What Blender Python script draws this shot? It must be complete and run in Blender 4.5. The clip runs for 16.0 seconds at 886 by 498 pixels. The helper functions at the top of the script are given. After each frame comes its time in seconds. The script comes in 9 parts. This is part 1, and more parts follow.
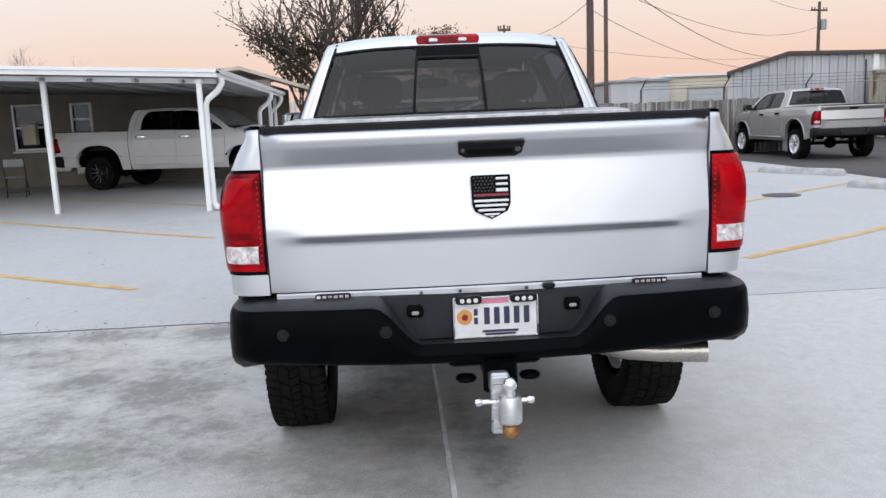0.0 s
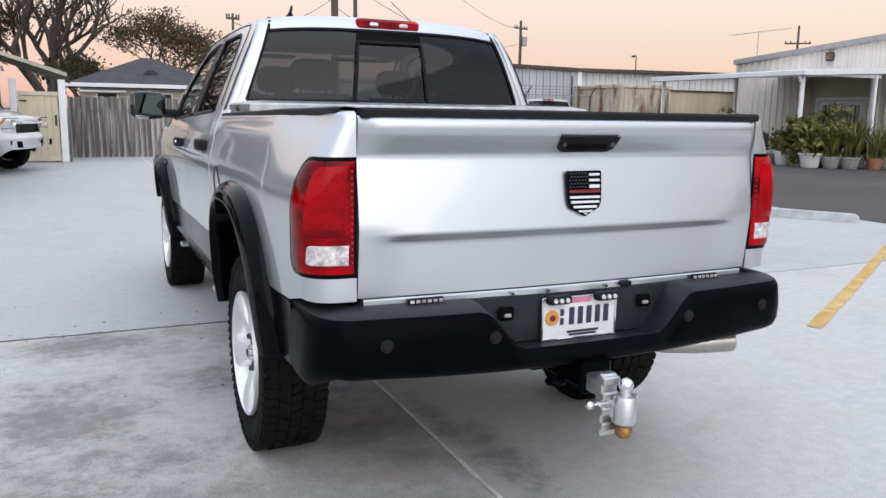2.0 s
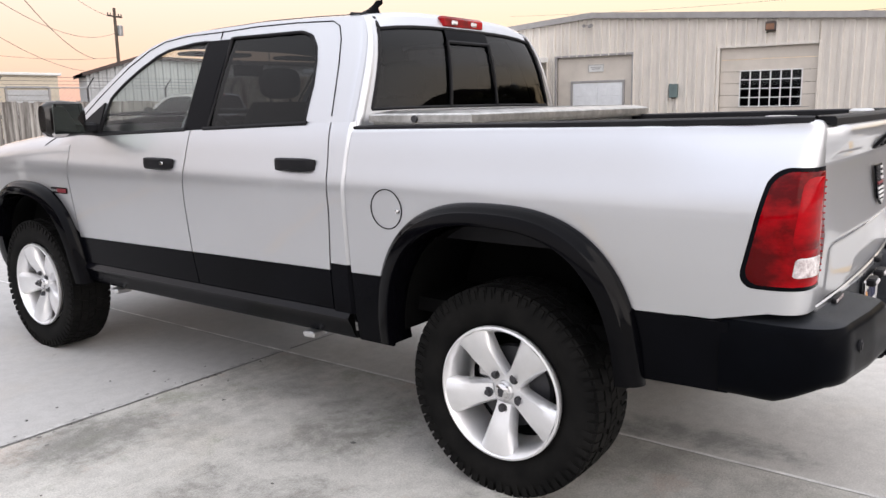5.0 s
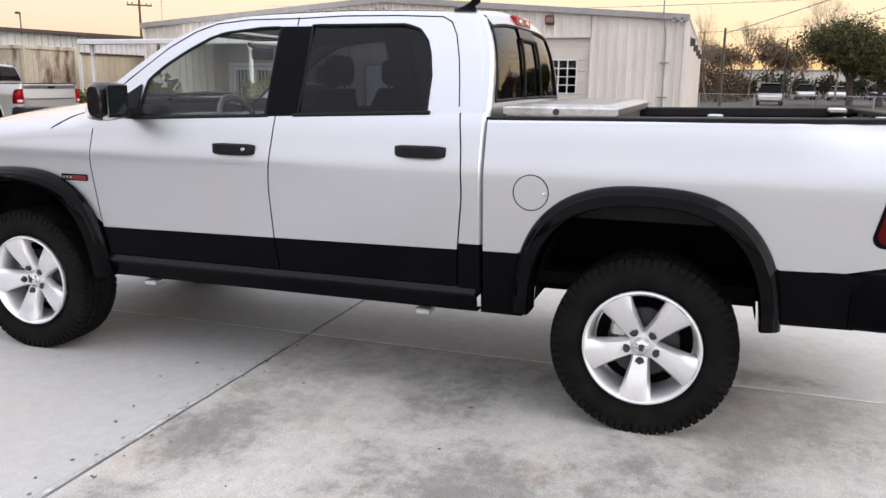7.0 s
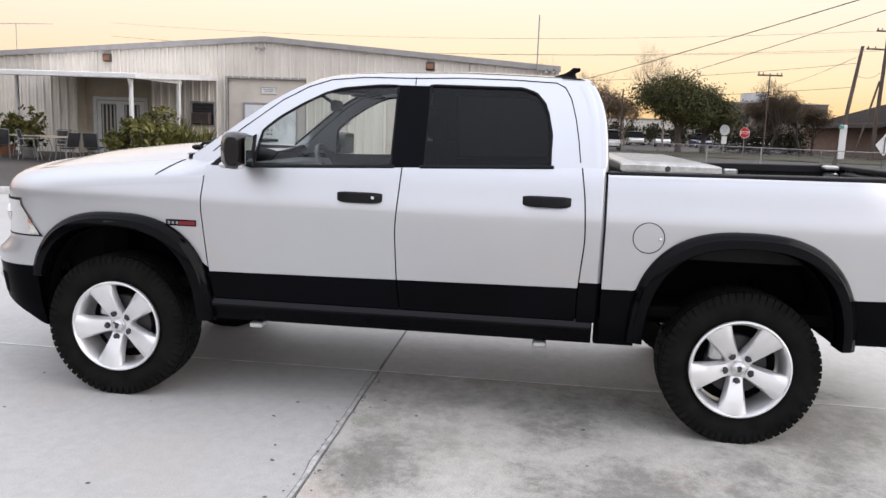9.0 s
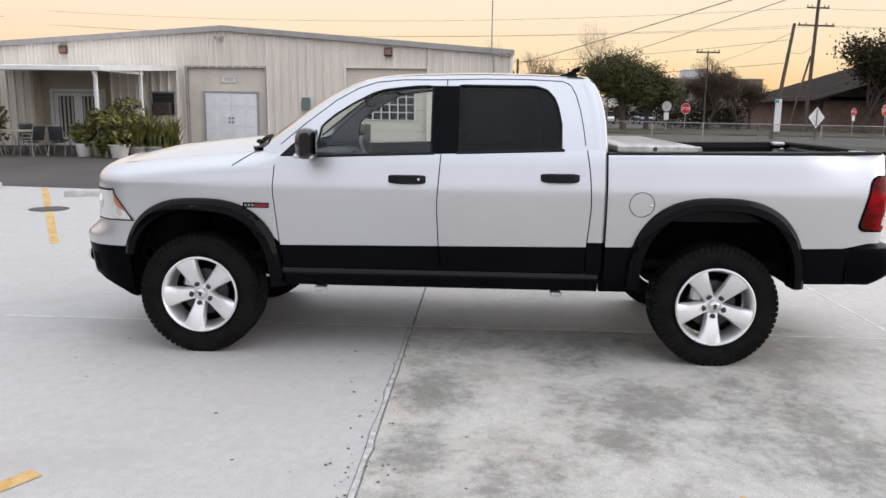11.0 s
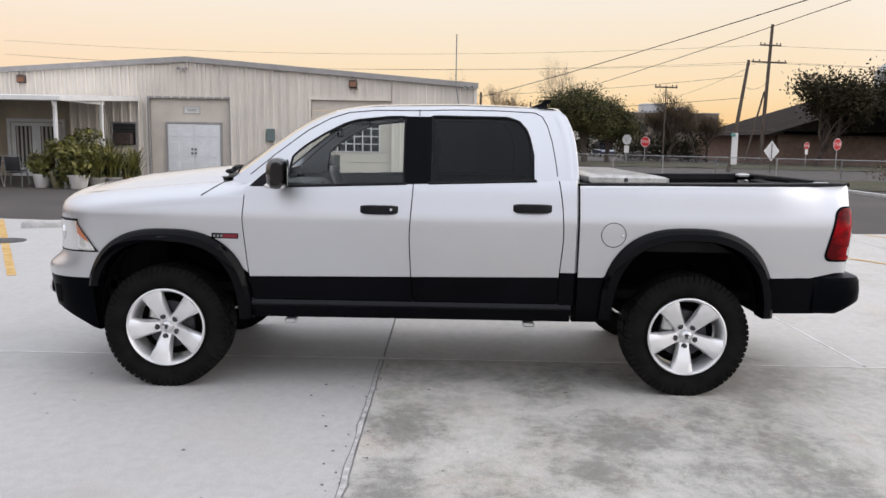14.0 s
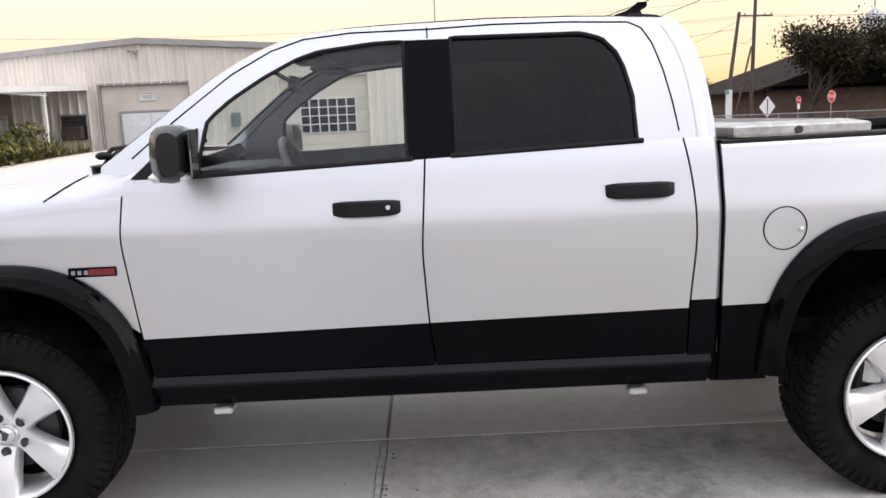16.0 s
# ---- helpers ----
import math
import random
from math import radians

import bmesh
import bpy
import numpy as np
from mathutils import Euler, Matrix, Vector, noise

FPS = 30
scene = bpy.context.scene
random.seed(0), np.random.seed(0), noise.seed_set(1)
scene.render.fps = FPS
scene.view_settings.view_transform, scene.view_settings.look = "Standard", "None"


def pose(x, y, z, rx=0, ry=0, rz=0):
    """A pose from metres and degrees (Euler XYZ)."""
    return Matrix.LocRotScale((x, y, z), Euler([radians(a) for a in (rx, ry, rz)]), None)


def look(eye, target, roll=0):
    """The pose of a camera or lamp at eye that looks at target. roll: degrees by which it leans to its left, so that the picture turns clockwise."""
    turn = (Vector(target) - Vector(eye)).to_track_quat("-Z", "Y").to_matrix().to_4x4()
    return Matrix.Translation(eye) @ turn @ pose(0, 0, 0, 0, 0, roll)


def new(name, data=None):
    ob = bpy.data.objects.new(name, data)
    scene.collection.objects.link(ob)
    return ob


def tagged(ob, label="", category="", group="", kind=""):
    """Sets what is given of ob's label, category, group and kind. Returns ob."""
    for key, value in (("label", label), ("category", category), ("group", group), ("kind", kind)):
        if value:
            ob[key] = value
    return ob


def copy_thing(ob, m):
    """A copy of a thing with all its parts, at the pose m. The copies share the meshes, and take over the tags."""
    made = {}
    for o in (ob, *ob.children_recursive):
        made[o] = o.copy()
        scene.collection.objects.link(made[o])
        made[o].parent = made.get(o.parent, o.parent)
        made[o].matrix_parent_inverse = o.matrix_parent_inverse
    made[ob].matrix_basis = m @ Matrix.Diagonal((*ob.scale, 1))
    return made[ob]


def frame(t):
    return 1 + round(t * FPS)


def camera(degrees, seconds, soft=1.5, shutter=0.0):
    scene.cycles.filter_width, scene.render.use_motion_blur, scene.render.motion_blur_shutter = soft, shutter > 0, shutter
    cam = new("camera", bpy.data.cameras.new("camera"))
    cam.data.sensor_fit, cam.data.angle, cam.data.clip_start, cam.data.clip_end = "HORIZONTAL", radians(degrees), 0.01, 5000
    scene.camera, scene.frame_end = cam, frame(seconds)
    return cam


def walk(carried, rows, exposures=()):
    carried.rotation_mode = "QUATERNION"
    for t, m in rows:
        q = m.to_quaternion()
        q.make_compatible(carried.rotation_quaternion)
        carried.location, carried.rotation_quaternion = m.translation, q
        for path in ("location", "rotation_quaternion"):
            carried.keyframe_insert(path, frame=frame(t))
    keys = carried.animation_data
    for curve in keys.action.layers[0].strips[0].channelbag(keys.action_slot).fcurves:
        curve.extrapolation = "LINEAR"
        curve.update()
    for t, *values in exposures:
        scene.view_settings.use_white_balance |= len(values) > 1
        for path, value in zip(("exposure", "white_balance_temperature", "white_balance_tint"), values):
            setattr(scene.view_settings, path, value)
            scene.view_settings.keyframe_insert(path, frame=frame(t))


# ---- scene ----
cam = camera(58.6, 16.0)
PATH = [
    (0, (-0.326, -3.877, 1.47), (-0.219, -1.905, 1.15), -2.3),
    (0.5, (-0.533, -3.745, 1.452), (-0.215, -1.794, 1.144), -1.2),
    (1, (-0.817, -3.6, 1.467), (-0.351, -1.675, 1.19), 0.7),
    (1.5, (-1.208, -3.515, 1.472), (-0.546, -1.655, 1.153), 0.3),
    (2, (-1.548, -3.38, 1.46), (-0.735, -1.584, 1.123), 0.9),
    (2.5, (-1.871, -3.184, 1.479), (-0.901, -1.462, 1.171), 2.0),
    (3, (-2.27, -2.96, 1.51), (-1.172, -1.319, 1.188), 0.3),
    (3.5, (-2.581, -2.624, 1.49), (-1.337, -1.095, 1.152), -0.3),
    (4, (-2.89, -2.295, 1.504), (-1.484, -0.91, 1.179), 0.9),
    (4.5, (-3.19, -1.952, 1.532), (-1.676, -0.698, 1.164), 0.6),
    (4.7, (-3.283, -1.799, 1.531), (-1.746, -0.572, 1.169), -0.2),
    (7, (-4.518, -0.225, 1.602), (-2.662, 0.394, 1.189), 0.6),
    (7.5, (-4.682, 0.171, 1.612), (-2.791, 0.716, 1.255), 0.7),
    (8, (-4.875, 0.5, 1.633), (-2.943, 0.914, 1.318), 2.1),
    (8.5, (-5.068, 0.824, 1.664), (-3.112, 1.113, 1.36), 2.7),
    (9, (-5.236, 1.123, 1.662), (-3.275, 1.358, 1.353), 2.1),
    (9.2, (-5.287, 1.245, 1.667), (-3.323, 1.445, 1.344), 2.0),
    (11.5, (-6.438, 1.587, 1.743), (-4.47, 1.679, 1.401), 0.7),
    (12, (-6.513, 1.562, 1.753), (-4.537, 1.674, 1.467), 0.4),
    (12.5, (-6.73, 1.632, 1.753), (-4.752, 1.702, 1.463), -0.5),
    (13, (-6.849, 1.677, 1.77), (-4.872, 1.693, 1.465), 0.3),
    (13.5, (-6.693, 1.686, 1.751), (-4.716, 1.675, 1.448), 0.9),
    (14, (-6.236, 1.648, 1.715), (-4.254, 1.659, 1.444), 1.0),
    (14.5, (-5.751, 1.802, 1.639), (-3.78, 1.81, 1.3), -0.7),
    (15, (-5.177, 1.873, 1.635), (-3.205, 1.813, 1.303), -2.6),
    (15.5, (-4.536, 1.892, 1.592), (-2.567, 1.833, 1.247), -1.8),
    (16, (-3.906, 1.872, 1.572), (-1.933, 1.844, 1.246), -2.4),
]
walk(cam, [(t, look(eye, target, roll)) for t, eye, target, roll in PATH],
     exposures=[(0, -0.06, 6060, 10), (1.8, -0.02, 6080, 10), (3, 0.03, 6450, 12), (4.5, 0.25, 6760, 13), (7, 0.27, 6650, 14), (9, 0.19, 6600, 13), (11.5, 0.0, 6600, 12), (13.5, -0.08, 6600, 12), (15, 0.15, 6700, 13), (16, 0.30, 6750, 14)])

SKY_TOP = 1.6
# ---- dusk sky, the sun is just below the horizon towards +x, -y ----
world = bpy.data.worlds.new("dusk_sky")
scene.world = world
world.use_nodes = True
wn, wl = world.node_tree.nodes, world.node_tree.links
wn.clear()


def wnode(kind, **kw):
    n = wn.new(kind)
    for k, v in kw.items():
        n.inputs[k].default_value = v
    return n


def ramp_of(nodes, stops):
    r = nodes.new("ShaderNodeValToRGB")
    e = r.color_ramp.elements
    while len(e) < len(stops):
        e.new(0.5)
    for el, (p, c) in zip(e, stops):
        el.position, el.color = p, (*c, 1)
    return r


tc = wn.new("ShaderNodeTexCoord")
sep = wn.new("ShaderNodeSeparateXYZ")
wl.new(tc.outputs["Generated"], sep.inputs[0])
GROUND_GLOW = [(0.0, (0.30, 0.29, 0.28)), (0.495, (0.36, 0.34, 0.33))]
SKY_COOL = ramp_of(wn, GROUND_GLOW + [(0.505, (0.92, 0.53, 0.42)), (0.53, (0.99, 0.69, 0.52)), (0.578, (1.02, 0.87, 0.76)), (0.64, (0.97, 0.92, 0.94)), (0.80, (0.86, 0.91, 1.0))])
SKY_WARM = ramp_of(wn, GROUND_GLOW + [(0.505, (0.98, 0.60, 0.24)), (0.53, (1.0, 0.78, 0.49)), (0.578, (0.96, 0.87, 0.73)), (0.62, (0.93, 0.93, 0.95)), (0.68, (0.90, 0.93, 1.0)), (0.80, (0.86, 0.91, 1.0))])
SKY_BACK = ramp_of(wn, GROUND_GLOW + [(0.505, (1.02, 1.02, 1.05)), (0.53, (1.16, 1.16, 1.19)), (0.578, (1.18, 1.18, 1.21)), (0.64, (1.12, 1.13, 1.16)), (0.72, (0.84, 0.87, 0.93)), (0.80, (0.76, 0.82, 0.93))])
SKY_SIDE = ramp_of(wn, GROUND_GLOW + [(0.505, (0.88, 0.86, 0.85)), (0.53, (0.98, 0.97, 0.98)), (0.578, (1.02, 1.02, 1.05)), (0.64, (0.98, 1.01, 1.10)), (0.80, (0.84, 0.90, 1.03))])
up = wn.new("ShaderNodeMath")
up.operation = "MULTIPLY_ADD"
up.inputs[1].default_value, up.inputs[2].default_value = 0.5, 0.5
wl.new(sep.outputs["Z"], up.inputs[0])
for r in (SKY_COOL, SKY_WARM, SKY_BACK, SKY_SIDE):
    wl.new(up.outputs[0], r.inputs[0])
dot = wn.new("ShaderNodeVectorMath")
dot.operation = "DOT_PRODUCT"
dot.inputs[1].default_value = (0.92, -0.39, 0.0)
wl.new(tc.outputs["Generated"], dot.inputs[0])
side = wn.new("ShaderNodeMapRange")
side.interpolation_type = "SMOOTHSTEP"
side.inputs["From Min"].default_value, side.inputs["From Max"].default_value = 0.1, 0.95
wl.new(dot.outputs["Value"], side.inputs["Value"])
skymix = wn.new("ShaderNodeMix")
skymix.data_type = "RGBA"
wl.new(side.outputs["Result"], skymix.inputs["Factor"])
wl.new(SKY_COOL.outputs[0], skymix.inputs["A"])
wl.new(SKY_WARM.outputs[0], skymix.inputs["B"])


def towards(way, lo, hi, below, ramp):
    """Blends another ramp in round one compass direction."""
    d = wn.new("ShaderNodeVectorMath")
    d.operation = "DOT_PRODUCT"
    d.inputs[1].default_value = way
    wl.new(tc.outputs["Generated"], d.inputs[0])
    f = wn.new("ShaderNodeMapRange")
    f.interpolation_type = "SMOOTHSTEP"
    f.inputs["From Min"].default_value, f.inputs["From Max"].default_value = lo, hi
    wl.new(d.outputs["Value"], f.inputs["Value"])
    x = wn.new("ShaderNodeMix")
    x.data_type = "RGBA"
    wl.new(f.outputs["Result"], x.inputs["Factor"])
    wl.new(below, x.inputs["A"])
    wl.new(ramp.outputs[0], x.inputs["B"])
    return x.outputs["Result"]


sky = towards((-1.0, 0.0, 0.0), 0.30, 0.80, skymix.outputs["Result"], SKY_SIDE)
sky = towards((0.05, -0.999, 0.0), 0.42, 0.84, sky, SKY_BACK)
dome = wn.new("ShaderNodeMapRange")
dome.interpolation_type = "SMOOTHSTEP"
for key, value in (("From Min", 0.30), ("From Max", 0.95), ("To Min", 1.0), ("To Max", SKY_TOP)):
    dome.inputs[key].default_value = value
wl.new(sep.outputs["Z"], dome.inputs["Value"])
bg = wnode("ShaderNodeBackground", Strength=1.0)
wl.new(dome.outputs["Result"], bg.inputs["Strength"])
wl.new(sky, bg.inputs["Color"])
wout = wn.new("ShaderNodeOutputWorld")
wl.new(bg.outputs[0], wout.inputs["Surface"])

sun_data = bpy.data.lights.new("afterglow", "SUN")
sun_data.energy, sun_data.angle, sun_data.color = 1.30, radians(65), (1.0, 0.93, 0.86)
sun = new("afterglow", sun_data)
sun.matrix_world = look((-3, -24, 13), (0, 0, 0))

# ---- materials ----
def mat(name, col, rough=0.5, metal=0.0, var=0.12, scale=4.0, fine=80.0, bump=0.1, coat=0.0, spec=0.5, col2=None, dist=0.01, stretch=(1, 1, 1), rvar=0.12, lo=0.35, hi=0.65, each=0.0, coat_ior=1.5):
    """A surface with variation at two scales: broad patches (scale) and grain (fine)."""
    m = bpy.data.materials.new(name)
    m.use_nodes = True
    n, l = m.node_tree.nodes, m.node_tree.links
    b = n["Principled BSDF"]
    b.inputs["Metallic"].default_value, b.inputs["Coat Weight"].default_value = metal, coat
    b.inputs["Coat Roughness"].default_value, b.inputs["Coat IOR"].default_value = 0.03, coat_ior
    b.inputs["Specular IOR Level"].default_value = spec
    t = n.new("ShaderNodeTexCoord")
    mp = n.new("ShaderNodeMapping")
    mp.inputs["Scale"].default_value = stretch
    l.new(t.outputs["Object"], mp.inputs[0])
    big, small = n.new("ShaderNodeTexNoise"), n.new("ShaderNodeTexNoise")
    for node, s, d in ((big, scale, 5), (small, fine, 3)):
        node.inputs["Scale"].default_value, node.inputs["Detail"].default_value = s, d
        node.inputs["Roughness"].default_value = 0.62
        l.new(mp.outputs[0], node.inputs["Vector"])
    c = Vector(col)
    r = ramp_of(n, [(lo, c * (1 - var)), (hi, Vector(col2) if col2 else c * (1 + var))])
    l.new(big.outputs["Fac"], r.inputs[0])
    g = n.new("ShaderNodeMix")
    g.data_type, g.blend_type = "RGBA", "MULTIPLY"
    gr = ramp_of(n, [(0.3, (1 - var * 0.7,) * 3), (0.7, (1, 1, 1))])
    l.new(small.outputs["Fac"], gr.inputs[0])
    g.inputs["Factor"].default_value = 1
    l.new(r.outputs[0], g.inputs["A"])
    l.new(gr.outputs[0], g.inputs["B"])
    out = g.outputs["Result"]
    if each:
        info, ev, tint = n.new("ShaderNodeObjectInfo"), n.new("ShaderNodeMapRange"), n.new("ShaderNodeMix")
        ev.inputs["To Min"].default_value, ev.inputs["To Max"].default_value = 1 - each, 1 + each * 0.5
        l.new(info.outputs["Random"], ev.inputs["Value"])
        tint.data_type, tint.blend_type = "RGBA", "MULTIPLY"
        tint.inputs["Factor"].default_value = 1
        l.new(out, tint.inputs["A"])
        l.new(ev.outputs["Result"], tint.inputs["B"])
        out = tint.outputs["Result"]
        l.new(info.outputs["Random"], mp.inputs["Location"])
    l.new(out, b.inputs["Base Color"])
    rr = n.new("ShaderNodeMapRange")
    rr.inputs["To Min"].default_value, rr.inputs["To Max"].default_value = max(rough - rvar * rough, 0), min(rough + rvar * rough, 1)
    l.new(big.outputs["Fac"], rr.inputs["Value"])
    l.new(rr.outputs[0], b.inputs["Roughness"])
    if bump:
        bp = n.new("ShaderNodeBump")
        bp.inputs["Strength"].default_value, bp.inputs["Distance"].default_value = bump, dist
        l.new(small.outputs["Fac"], bp.inputs["Height"])
        l.new(bp.outputs[0], b.inputs["Normal"])
    return m


def glass(name, tint, rough=0.0, ior=1.36):
    """A thin pane: it lets light through with a tint and mirrors by its Fresnel."""
    m = bpy.data.materials.new(name)
    m.use_nodes = True
    n, l = m.node_tree.nodes, m.node_tree.links
    n.clear()
    tr, gl, mx, fr = (n.new("ShaderNode" + k) for k in ("BsdfTransparent", "BsdfGlossy", "MixShader", "Fresnel"))
    tr.inputs["Color"].default_value = (*tint, 1)
    gl.inputs["Roughness"].default_value = rough
    fr.inputs["IOR"].default_value = ior
    o = n.new("ShaderNodeOutputMaterial")
    l.new(fr.outputs[0], mx.inputs[0])
    l.new(tr.outputs[0], mx.inputs[1])
    l.new(gl.outputs[0], mx.inputs[2])
    l.new(mx.outputs[0], o.inputs["Surface"])
    return m


def concrete(name, base, dark, amount, stains=()):
    """Weathered concrete: cloudy blotches, traffic stains with ragged edges, pits, streaks and a fine grain."""
    m = bpy.data.materials.new(name)
    m.use_nodes = True
    n, l = m.node_tree.nodes, m.node_tree.links
    b = n["Principled BSDF"]
    b.inputs["Specular IOR Level"].default_value = 0.30
    geo, info = n.new("ShaderNodeNewGeometry"), n.new("ShaderNodeObjectInfo")
    shift = n.new("ShaderNodeVectorMath")
    shift.operation = "MULTIPLY_ADD"
    shift.inputs[1].default_value = (37.0, 61.0, 0.0)
    l.new(info.outputs["Random"], shift.inputs[0])
    l.new(geo.outputs["Position"], shift.inputs[2])

    def noise_at(s, det, dis=0.0, stretch=(1, 1, 1), rough=0.68):
        q, mp = n.new("ShaderNodeTexNoise"), n.new("ShaderNodeMapping")
        mp.inputs["Scale"].default_value = stretch
        l.new(shift.outputs[0], mp.inputs[0])
        l.new(mp.outputs[0], q.inputs["Vector"])
        q.inputs["Scale"].default_value, q.inputs["Detail"].default_value, q.inputs["Distortion"].default_value = s, det, dis
        q.inputs["Roughness"].default_value = rough
        return q.outputs["Fac"]

    def calc(op, a, c, clamp=False):
        q = n.new("ShaderNodeMath")
        q.operation, q.use_clamp = op, clamp
        for i, v in enumerate((a, c)):
            if isinstance(v, (int, float)):
                q.inputs[i].default_value = v
            else:
                l.new(v, q.inputs[i])
        return q.outputs[0]

    def steps(v, lo_, hi_, top=1.0):
        q = n.new("ShaderNodeMapRange")
        q.interpolation_type = "SMOOTHSTEP"
        for key, val in (("From Min", lo_), ("From Max", hi_), ("To Max", top)):
            q.inputs[key].default_value = val
        l.new(v, q.inputs["Value"])
        return q.outputs["Result"]

    def over(col, fac, colour):
        x = n.new("ShaderNodeMix")
        x.data_type = "RGBA"
        l.new(fac, x.inputs["Factor"])
        if isinstance(col, tuple):
            x.inputs["A"].default_value = (*col, 1)
        else:
            l.new(col, x.inputs["A"])
        x.inputs["B"].default_value = (*colour, 1)
        return x.outputs["Result"]
    broad, mid, small, grain = noise_at(0.45, 8, 0.3), noise_at(2.4, 14, 0.0, rough=0.76), noise_at(13, 8, 0.3), noise_at(120, 3)
    blotch = calc("ADD", calc("MULTIPLY", broad, 0.58), calc("MULTIPLY", mid, 0.42))
    dv = 0.03 + 0.08 * amount
    col = over(tuple(v * (1 - dv) for v in base), steps(small, 0.32, 0.66), tuple(min(v * (1 + dv), 0.9) for v in base))
    col = over(col, steps(noise_at(0.9, 10, 0.1, rough=0.74), 0.48, 0.66, 0.45), (base[0] * 1.02, base[1] * 0.965, base[2] * 0.90))
    col = over(col, steps(noise_at(0.8, 12, 0.1, (1.0, 0.45, 1), 0.76), 0.50, 0.68, 0.30), tuple(v * 0.78 for v in base))
    col = over(col, steps(blotch, 0.51 - 0.04 * amount, 0.72 - 0.11 * amount, 0.22 + 0.45 * amount), dark)
    if amount > 0.5:
        col = over(col, steps(noise_at(1.3, 14, 0.1, rough=0.82), 0.54, 0.61, 0.55), (base[0] * 0.90, base[1] * 0.77, base[2] * 0.71))
        col = over(col, steps(noise_at(1.1, 14, 0.1, (1, 1.2, 1), 0.82), 0.53, 0.61, 0.6), (base[0] * 0.56, base[1] * 0.60, base[2] * 0.50))
    mask = None
    for cx, cy, rx, ry, k in stains:
        v1 = n.new("ShaderNodeVectorMath")
        v1.operation = "SUBTRACT"
        l.new(geo.outputs["Position"], v1.inputs[0])
        v1.inputs[1].default_value = (cx, cy, 0)
        v2 = n.new("ShaderNodeVectorMath")
        v2.operation = "MULTIPLY"
        l.new(v1.outputs[0], v2.inputs[0])
        v2.inputs[1].default_value = (1 / rx, 1 / ry, 0)
        v3 = n.new("ShaderNodeVectorMath")
        v3.operation = "LENGTH"
        l.new(v2.outputs[0], v3.inputs[0])
        f = steps(v3.outputs["Value"], 2.5, 0.0, k)
        mask = f if mask is None else calc("MAXIMUM", mask, f)
    if mask is not None:
        cloud = noise_at(3.6, 15, 0.15, rough=0.80)
        ragged = calc("ADD", calc("MULTIPLY", mask, 0.8), calc("MULTIPLY", calc("SUBTRACT", cloud, 0.5), 2.3))
        ragged = calc("ADD", ragged, calc("MULTIPLY", calc("SUBTRACT", small, 0.5), 1.2))
        col = over(col, calc("MULTIPLY", steps(ragged, 0.08, 0.86, 0.80), steps(mask, 0.0, 0.30)), tuple(v * 0.78 for v in dark))
    col = over(col, steps(noise_at(34, 3), 0.66, 0.74, 0.55), tuple(v * 0.62 for v in base))
    col = over(col, steps(noise_at(5.5, 4), 0.70, 0.76, 0.6), tuple(v * 0.5 for v in base))
    g = n.new("ShaderNodeMix")
    g.data_type, g.blend_type = "RGBA", "MULTIPLY"
    g.inputs["Factor"].default_value = 1
    gv = 0.82 - 0.18 * amount
    gr = ramp_of(n, [(0.3, (gv, gv, gv)), (0.7, (1.0, 1.0, 1.0))])
    l.new(grain, gr.inputs[0])
    l.new(col, g.inputs["A"])
    l.new(gr.outputs[0], g.inputs["B"])
    l.new(g.outputs["Result"], b.inputs["Base Color"])
    rr = n.new("ShaderNodeMapRange")
    rr.inputs["To Min"].default_value, rr.inputs["To Max"].default_value = 0.48, 0.80
    l.new(mid, rr.inputs["Value"])
    l.new(rr.outputs[0], b.inputs["Roughness"])
    bp = n.new("ShaderNodeBump")
    bp.inputs["Strength"].default_value, bp.inputs["Distance"].default_value = 0.22, 0.005
    l.new(calc("ADD", grain, calc("MULTIPLY", small, 1.5)), bp.inputs["Height"])
    l.new(bp.outputs[0], b.inputs["Normal"])
    return m


OIL = ((-3.30, 1.95, 0.45, 0.10, 0.9), (-4.10, 1.93, 0.50, 0.12, 0.9), (-1.60, 1.88, 0.30, 0.20, 1.0), (-2.48, 1.92, 0.26, 0.16, 0.9), (-1.72, 0.64, 0.30, 0.42, 0.9), (-2.21, 0.80, 0.25, 0.30, 0.8), (-1.66, -0.40, 0.50, 0.22, 0.75),
       (-0.50, 0.60, 0.25, 0.50, 0.6), (-0.90, 0.95, 0.35, 0.25, 0.7), (-2.40, -0.28, 0.50, 0.28, 0.8), (-2.24, 0.08, 0.40, 0.30, 0.7), (-1.50, -0.05, 0.35, 0.30, 0.7), (-2.9, 1.4, 0.5, 0.3, 0.6), (-3.4, 0.4, 0.6, 0.4, 0.6))
OIL_EAST = ((0.03, -0.55, 0.09, 0.30, 1.0), (-0.06, -0.15, 0.06, 0.30, 0.9))
CONCRETE_CLEAN = concrete("concrete_clean", (0.51, 0.504, 0.495), (0.345, 0.33, 0.325), 0.30)
CONCRETE_STAINED = concrete("concrete_stained", (0.595, 0.58, 0.545), (0.26, 0.255, 0.235), 1.0, OIL)
CONCRETE_EAST = concrete("concrete_east", (0.585, 0.567, 0.54), (0.32, 0.32, 0.305), 0.50, OIL_EAST)
JOINT_DARK = mat("joint_dark", (0.23, 0.226, 0.22), 0.9, var=0.3, scale=9)
JOINT_CRUMB = mat("joint_crumbs", (0.16, 0.155, 0.15), 0.9, var=0.4, scale=30)
JOINT_PALE = mat("joint_sealant", (0.76, 0.755, 0.74), 0.7, var=0.25, scale=6)
